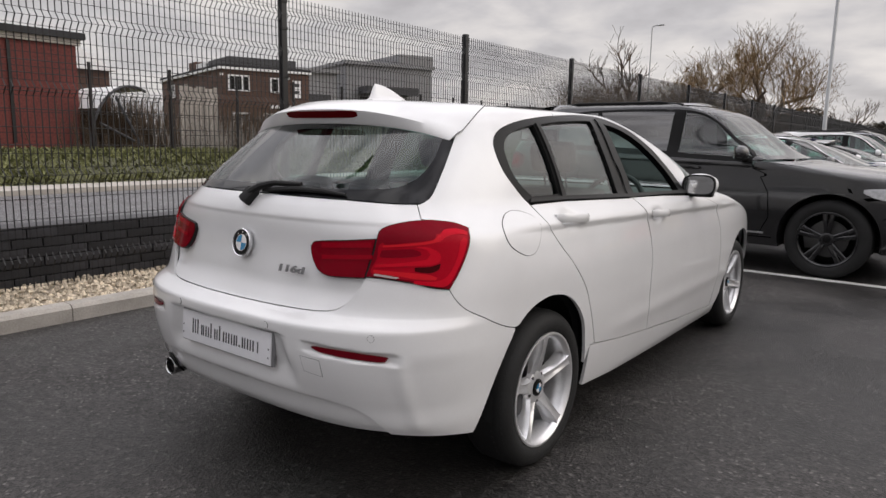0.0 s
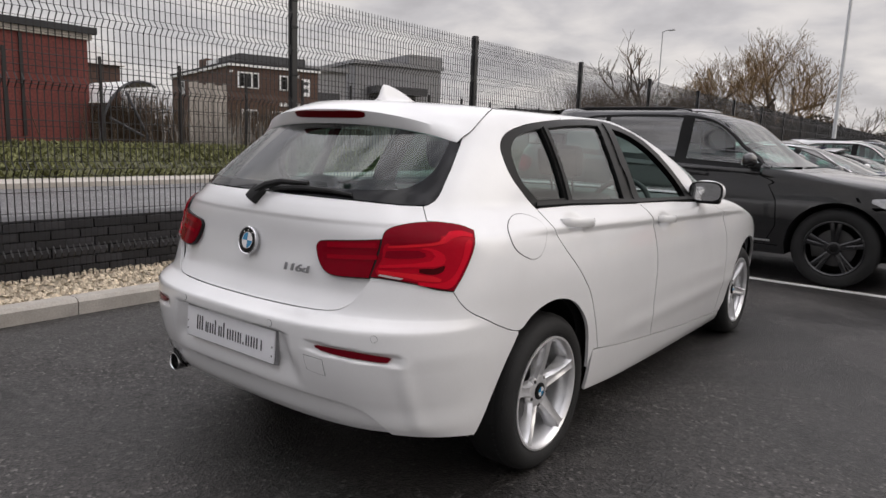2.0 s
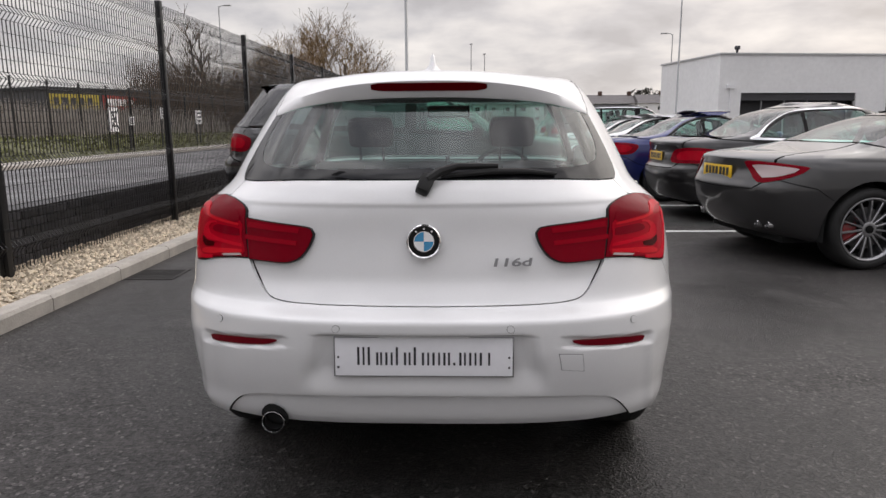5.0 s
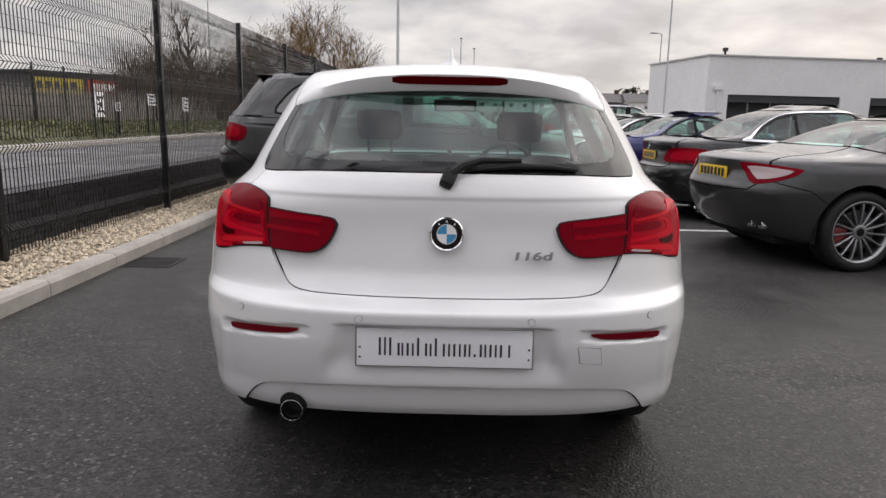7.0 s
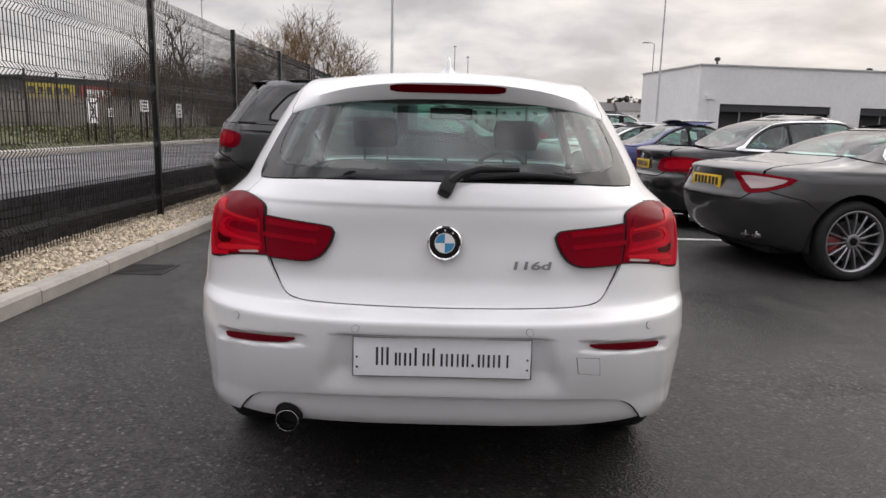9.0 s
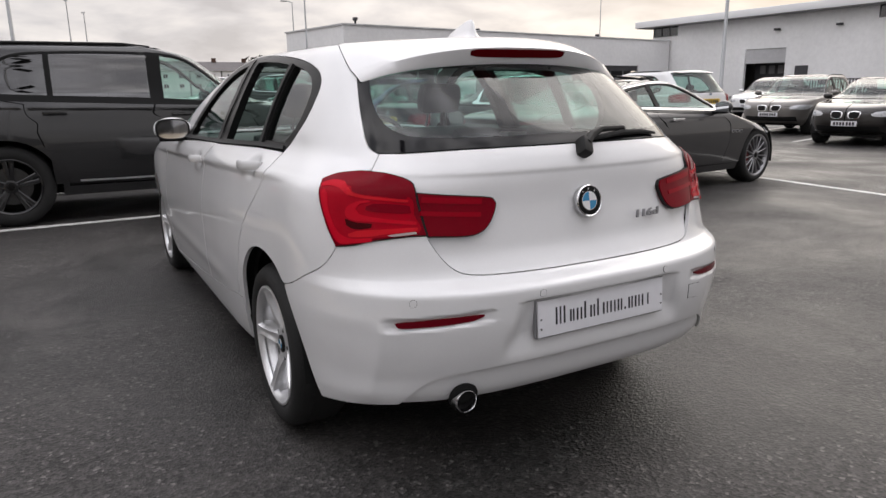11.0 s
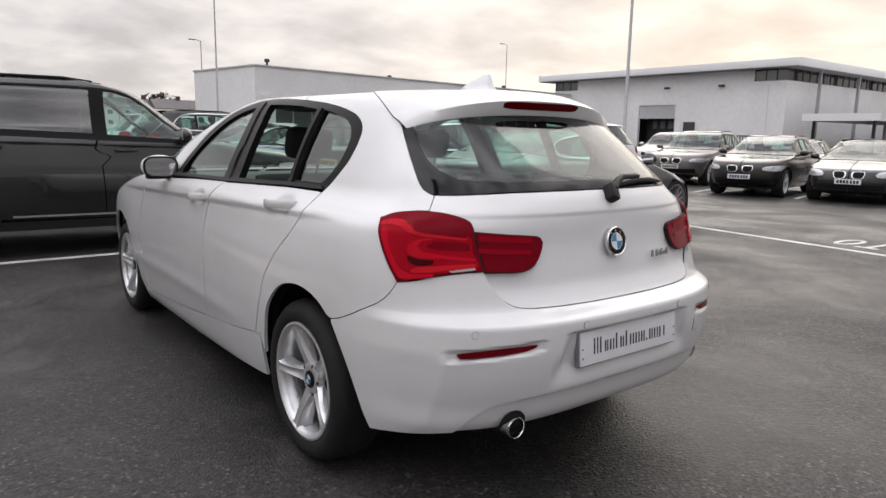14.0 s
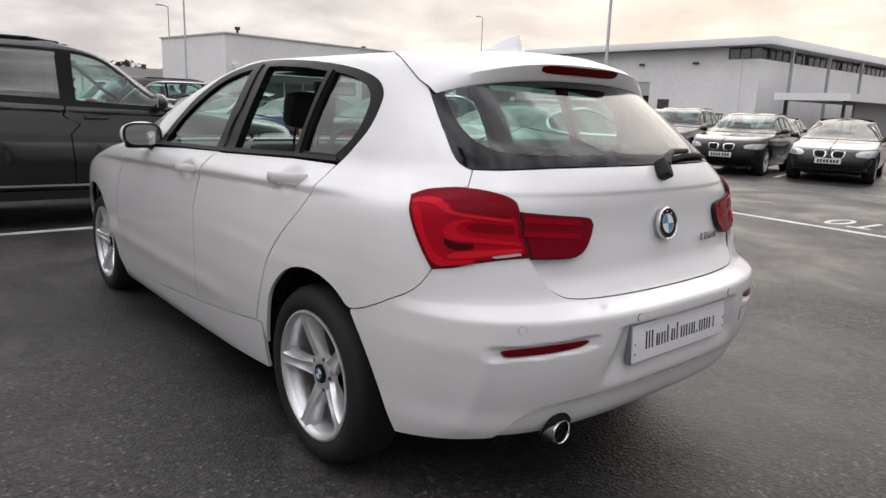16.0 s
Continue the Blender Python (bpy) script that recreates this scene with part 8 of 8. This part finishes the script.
    for sx in (-1, 1):
        if kidney:
            kid = spline([(3.845, gz + 0.075), (3.965, gz + 0.078), (3.984, gz), (3.96, gz - 0.072), (3.868, gz - 0.066), (3.838, gz + 0.005)], 0.02, True)
            gr = panel(B, "grille", kid, M["chrome"], car, "chrome-framed grille", off=0.010, left=sx < 0, ds=0.03, dz=0.02)
            panel(B, "grille_mesh", inset(dense(kid) if area2(kid) > 0 else dense(kid)[::-1], 0.012), M["liner"], gr, off=0.014, left=sx < 0, ds=0.03, dz=0.02)
        panel(B, "lower_intake", [(3.45, zb + 0.12), (4.0, zb + 0.13), (4.0, zb + 0.24), (3.5, zb + 0.25)], M["liner"], car, off=0.004, left=sx < 0, ds=ds, dz=0.03)
        my = L - 1.74 if spec["H"] > 1.5 else L - 1.95
        mz = b1 + 0.06
        bx = abs(B.point(*Y(my, b1))[0])
        bm = bmesh.new()
        bmesh.ops.create_uvsphere(bm, u_segments=16, v_segments=10, radius=1)
        for v in bm.verts:
            v.co = Vector((0.105 * v.co.x, 0.075 * max(v.co.y, -0.5), 0.075 * v.co.z))
        bmesh.ops.translate(bm, vec=(sx * (bx + 0.13), my, mz + 0.02), verts=bm.verts)
        mir = part("door_mirror", bm, P, car, smooth=60)
        bm = box_bm(-0.082, 0.082, -0.044, -0.036, -0.052, 0.052, 0.0, Matrix.Translation((sx * (bx + 0.13), my, mz + 0.02)))
        part("mirror_glass", bm, M["mirror_silver"], mir)
        bm = bmesh.new()
        add_tube(bm, [(sx * (bx - 0.02), my, mz - 0.05), (sx * (bx + 0.10), my, mz - 0.02)], 0.025, 8)
        part("mirror_arm", bm, M["trim_black"], mir)
        for hy, hz in (((d0 + 0.14, b0 - 0.13), (d1 + 0.14, (b0 + b1) / 2 - 0.12)) if d1 else ((d0 + 0.16, b0 - 0.13),)):
            qx = B.point(*Y(hy + 0.1, hz))[0]
            bm = box_bm(-0.012, 0.012, 0.0, 0.21, -0.016, 0.016, 0.008, Matrix.Translation((sx * (qx + 0.022), hy, hz)))
            part("door_handle", bm, P if not chrome_line else M["chrome"], car)
    pz = spec["plate_z"]
    plate(car, Matrix.Translation((0, float(B.point(0.0, pz)[1]) - 0.008, pz)), M[rear_plate], label="number plate with plain dark bars")
    fz = zb + 0.30
    plate(car, Matrix.Translation((0, float(B.point(4.0, fz)[1]) + 0.012, fz)) @ Matrix.Rotation(math.pi, 4, "Z"), M["plate_white"], label="number plate with plain dark bars")
    bz = seam_z + (0.33 if spec["box_tail"] else 0.24)
    roundel(car, Matrix.Translation((0, float(B.point(0.0, bz)[1]) - 0.004, bz)), 0.04) if kidney else None
    if name == "sport_utility_car" and spec["H"] > 1.7:
        both(B, "sill_strip", ys((ro + ar + 0.15, 0.395), (d2 - 0.02, 0.385), (d2 - 0.02, 0.400), (ro + ar + 0.15, 0.410)), M["alloy"], car, label="thin bright strip along the sill", off=0.006, ds=ds, dz=0.02)
    mid = (b0 + b1) / 2
    both(B, "waist_trim", ys((dl[0][0] - 0.02, b0 - 0.012), ((dl[0][0] + fy) / 2, mid - 0.016), (fy + 0.02, b1 - 0.012), (fy + 0.02, b1 + 0.030), ((dl[0][0] + fy) / 2, mid + 0.026), (dl[0][0] - 0.02, b0 + 0.032)), M["gloss_black"], car, off=0.003, thick=0.006, ds=ds, dz=0.02)
    if spec["box_tail"]:
        for cy in (ro, fw):
            ring_o = [Y(cy + (ar + 0.055) * math.cos(a), R + (ar + 0.05) * math.sin(a)) for a in np.linspace(math.pi - lo, lo, 26)]
            ring_i = [Y(cy + (ar + 0.002) * math.cos(a), R + (ar + 0.002) * math.sin(a)) for a in np.linspace(lo, math.pi - lo, 26)]
            both(B, "arch_trim", ring_o + ring_i, P, car, off=0.014, thick=0.014, ds=0.05, dz=0.03)
    if not kidney:
        for left in (False, True):
            for k in range(3):
                vy, vz = fw - ar - 0.17 + 0.085 * k - 0.08, 0.685 - 0.004 * k
                oval = [Y(vy + 0.034 * math.cos(a) + 0.008 * math.sin(a), vz + 0.021 * math.sin(a)) for a in np.linspace(0, 2 * math.pi, 18, endpoint=False)]
                vent = panel(B, "side_vent", oval, M["chrome"], car, "oval chrome side vent", off=0.005, thick=0.006, left=left, ds=0.02, dz=0.01)
                oval = [Y(vy + 0.022 * math.cos(a) + 0.005 * math.sin(a), vz + 0.012 * math.sin(a)) for a in np.linspace(0, 2 * math.pi, 18, endpoint=False)]
                panel(B, "vent_opening", oval, M["liner"], vent, off=0.0075, thick=0.003, left=left, ds=0.02, dz=0.01)
        for sx in (-1, 1):
            for dx in (0.0, 0.095):
                bm = bmesh.new()
                add_lathe(bm, [(0.25, 0.036), (0.0, 0.036), (-0.002, 0.033), (0.01, 0.030), (0.2, 0.028)], 20, "y")
                at = B.point(*X(0.50 + dx, 0.36))
                bmesh.ops.translate(bm, vec=(sx * (0.50 + dx), float(at[1]) - 0.012, 0.36), verts=bm.verts)
                part("exhaust_pipe", bm, M["chrome"], car)
    # underside and wheels
    both(B, "inner_shell", ys((ro + ar + 0.02, zb + 0.03), (fw - ar - 0.02, zb + 0.03), (fw - ar - 0.02, 0.75), (d2, b1 - 0.05), (0.9, b0 - 0.04)) + [(0.5, b0 - 0.02), (0.0, b0 - 0.02), (0.0, zb + 0.08), (0.6, zb + 0.08)] + arc(ro, math.pi - lo, lo, 14), M["liner"], car, off=-0.03, lip=False, ds=0.1, dz=0.08)
    part("floor_pan", box_bm(-spec["hw"] + 0.32, spec["hw"] - 0.32, 0.35, L - 0.35, zb, zb + 0.05), M["liner"], car)
    part("floor_pan", box_bm(-spec["hw"] + 0.12, spec["hw"] - 0.12, ro + ar, fw - ar, zb, zb + 0.05), M["liner"], car)
    for sx in (-1, 1):
        for cy in (ro, fw):
            bm = bmesh.new()
            half_round(bm, sx * (spec["hw"] - 0.40), sx * (spec["hw"] - 0.05), ar, cy, R + 0.01, zb + 0.04)
            part("arch_liner", bm, M["liner"], car)
            wheel(car, sx * (spec["hw"] - 0.035), cy, R, R, spec["rim"], 0.25, sx, wheels, M[rim_mat], spokes)
    # cabin
    hz = min(b0 - 0.38, spec["H"] - 0.90)
    for x in (-0.38, 0.38):
        seat(car, x, ro + 1.15, min(b0 - 0.28, spec["H"] - 0.82))
    lean = Matrix.Translation((0, ro + 0.35, hz)) @ Matrix.Rotation(radians(20), 4, "X")
    part("rear_backrest", box_bm(-0.6, 0.6, -0.12, 0.02, 0.0, 0.52, 0.05, lean), M["seat_cloth"], car)
    for x in (-0.36, 0.36) if kidney else ():
        headrest(car, lean @ Matrix.Translation((x, 0, 0)), 0.46, 0.11, 0.12)
    part("dashboard", box_bm(-spec["hw"] + 0.2, spec["hw"] - 0.2, L - 2.05, L - 1.65, b1 - 0.3, b1 - 0.02, 0.06), M["dash_plastic"], car)
    car.matrix_world = m
    return car


def facing(x, y, deg, z=0.0):
    """The pose of a car whose tail's middle stands at (x, y) and whose nose points deg degrees to the left of +x."""
    return pose(x, y, z, 0, 0, deg - 90)


suv = parked_car(suv_spec(H=1.75), "paint_black", facing(-2.86, 6.97, -1.5), "black sport utility car with dark wheels, parked in a marked bay", name="sport_utility_car", group="parked cars", wheels="multi", rim_mat="alloy_dark", spokes=5, glass="glass_privacy", fine=1.5)
coupe = parked_car(coupe_spec(), "paint_grey", facing(2.44, 4.54, 7.0), "dark grey metallic coupe with many-spoked silver wheels", name="coupe_car", group="parked cars", wheels="fine", rim_mat="alloy_grey", spokes=15, kidney=False, chrome_line=True, lamp_mid="lens_pale", glass="glass_clear", fine=1.5)
seven = parked_car(saloon_spec(), "paint_dark", facing(2.62, 7.35, 1.0), "black executive saloon with bright window line and yellow rear plate", name="saloon_car", group="parked cars", chrome_line=True, fine=1.3)
blue = parked_car(saloon_spec(4.63, 0.905, 1.42, 2.81, 1.02, 0.33, 0.23, 0.98), "paint_blue", facing(2.25, 9.75, 0.0), "dark blue saloon parked beside other cars", name="saloon_car", group="parked cars")
white_coupe = parked_car(saloon_spec(4.60, 0.905, 1.40, 2.81, 1.02, 0.33, 0.23, 0.98), "paint_white", facing(2.2, 12.2, 0.0), "white saloon parked beside other cars", name="saloon_car", group="parked cars")
dark_suv = parked_car(suv_spec(), "paint_dark", facing(2.3, 17.2, 0.0), "dark sport utility car with bright window line", name="sport_utility_car", group="parked cars", chrome_line=True)
small_suv = suv_spec(4.48, 0.90, 1.545, 2.76, 0.88, 0.345, 0.235, (1.07, 1.0))
x_one = parked_car(small_suv, "paint_brown", facing(18.23, 8.32, 192.0, LOW), "dark brown compact sport utility car, nose to the lane", name="sport_utility_car", group="parked cars")
five = parked_car(saloon_spec(4.90, 0.93, 1.464, 2.97, 1.08, 0.34, 0.235, 1.0), "paint_black", facing(19.2, 6.44, 195.0, LOW), "black saloon with chrome grille, nose to the lane", name="saloon_car", group="parked cars")
mid_suv = suv_spec(4.65, 0.94, 1.66, 2.81, 0.95, 0.36, 0.245, (1.12, 1.04))
white_suv = parked_car(mid_suv, "paint_white", facing(11.4, 8.9, 88.0, park_z(11.4)), "white sport utility car seen from its tail", name="sport_utility_car", group="parked cars")
grey_suv = parked_car(mid_suv, "paint_stone", facing(20.25, 11.65, 193.0, LOW), "grey-brown sport utility car, nose to the lane", name="sport_utility_car", group="parked cars")
for src, x, y, d in ((white_coupe, 2.3, 14.7, 0), (seven, -2.8, 12.1, 0), (blue, 2.4, 22.2, 0), (white_coupe, -2.5, 17.1, 0), (white_suv, 2.3, 19.7, 0), (white_coupe, 2.2, 24.7, 0), (dark_suv, -2.7, 22.0, 0), (five, 20.0, 4.02, 195), (five, 26.6, 11.4, 195), (white_suv, -2.6, 19.5, 0), (white_coupe, -2.7, 9.6, 0), (blue, -2.6, 14.6, 0), (white_suv, 26.5, 17.0, 193), (white_coupe, 13.5, 16.5, 0)):
    copy_thing(src, facing(x, y, d, park_z(x)))
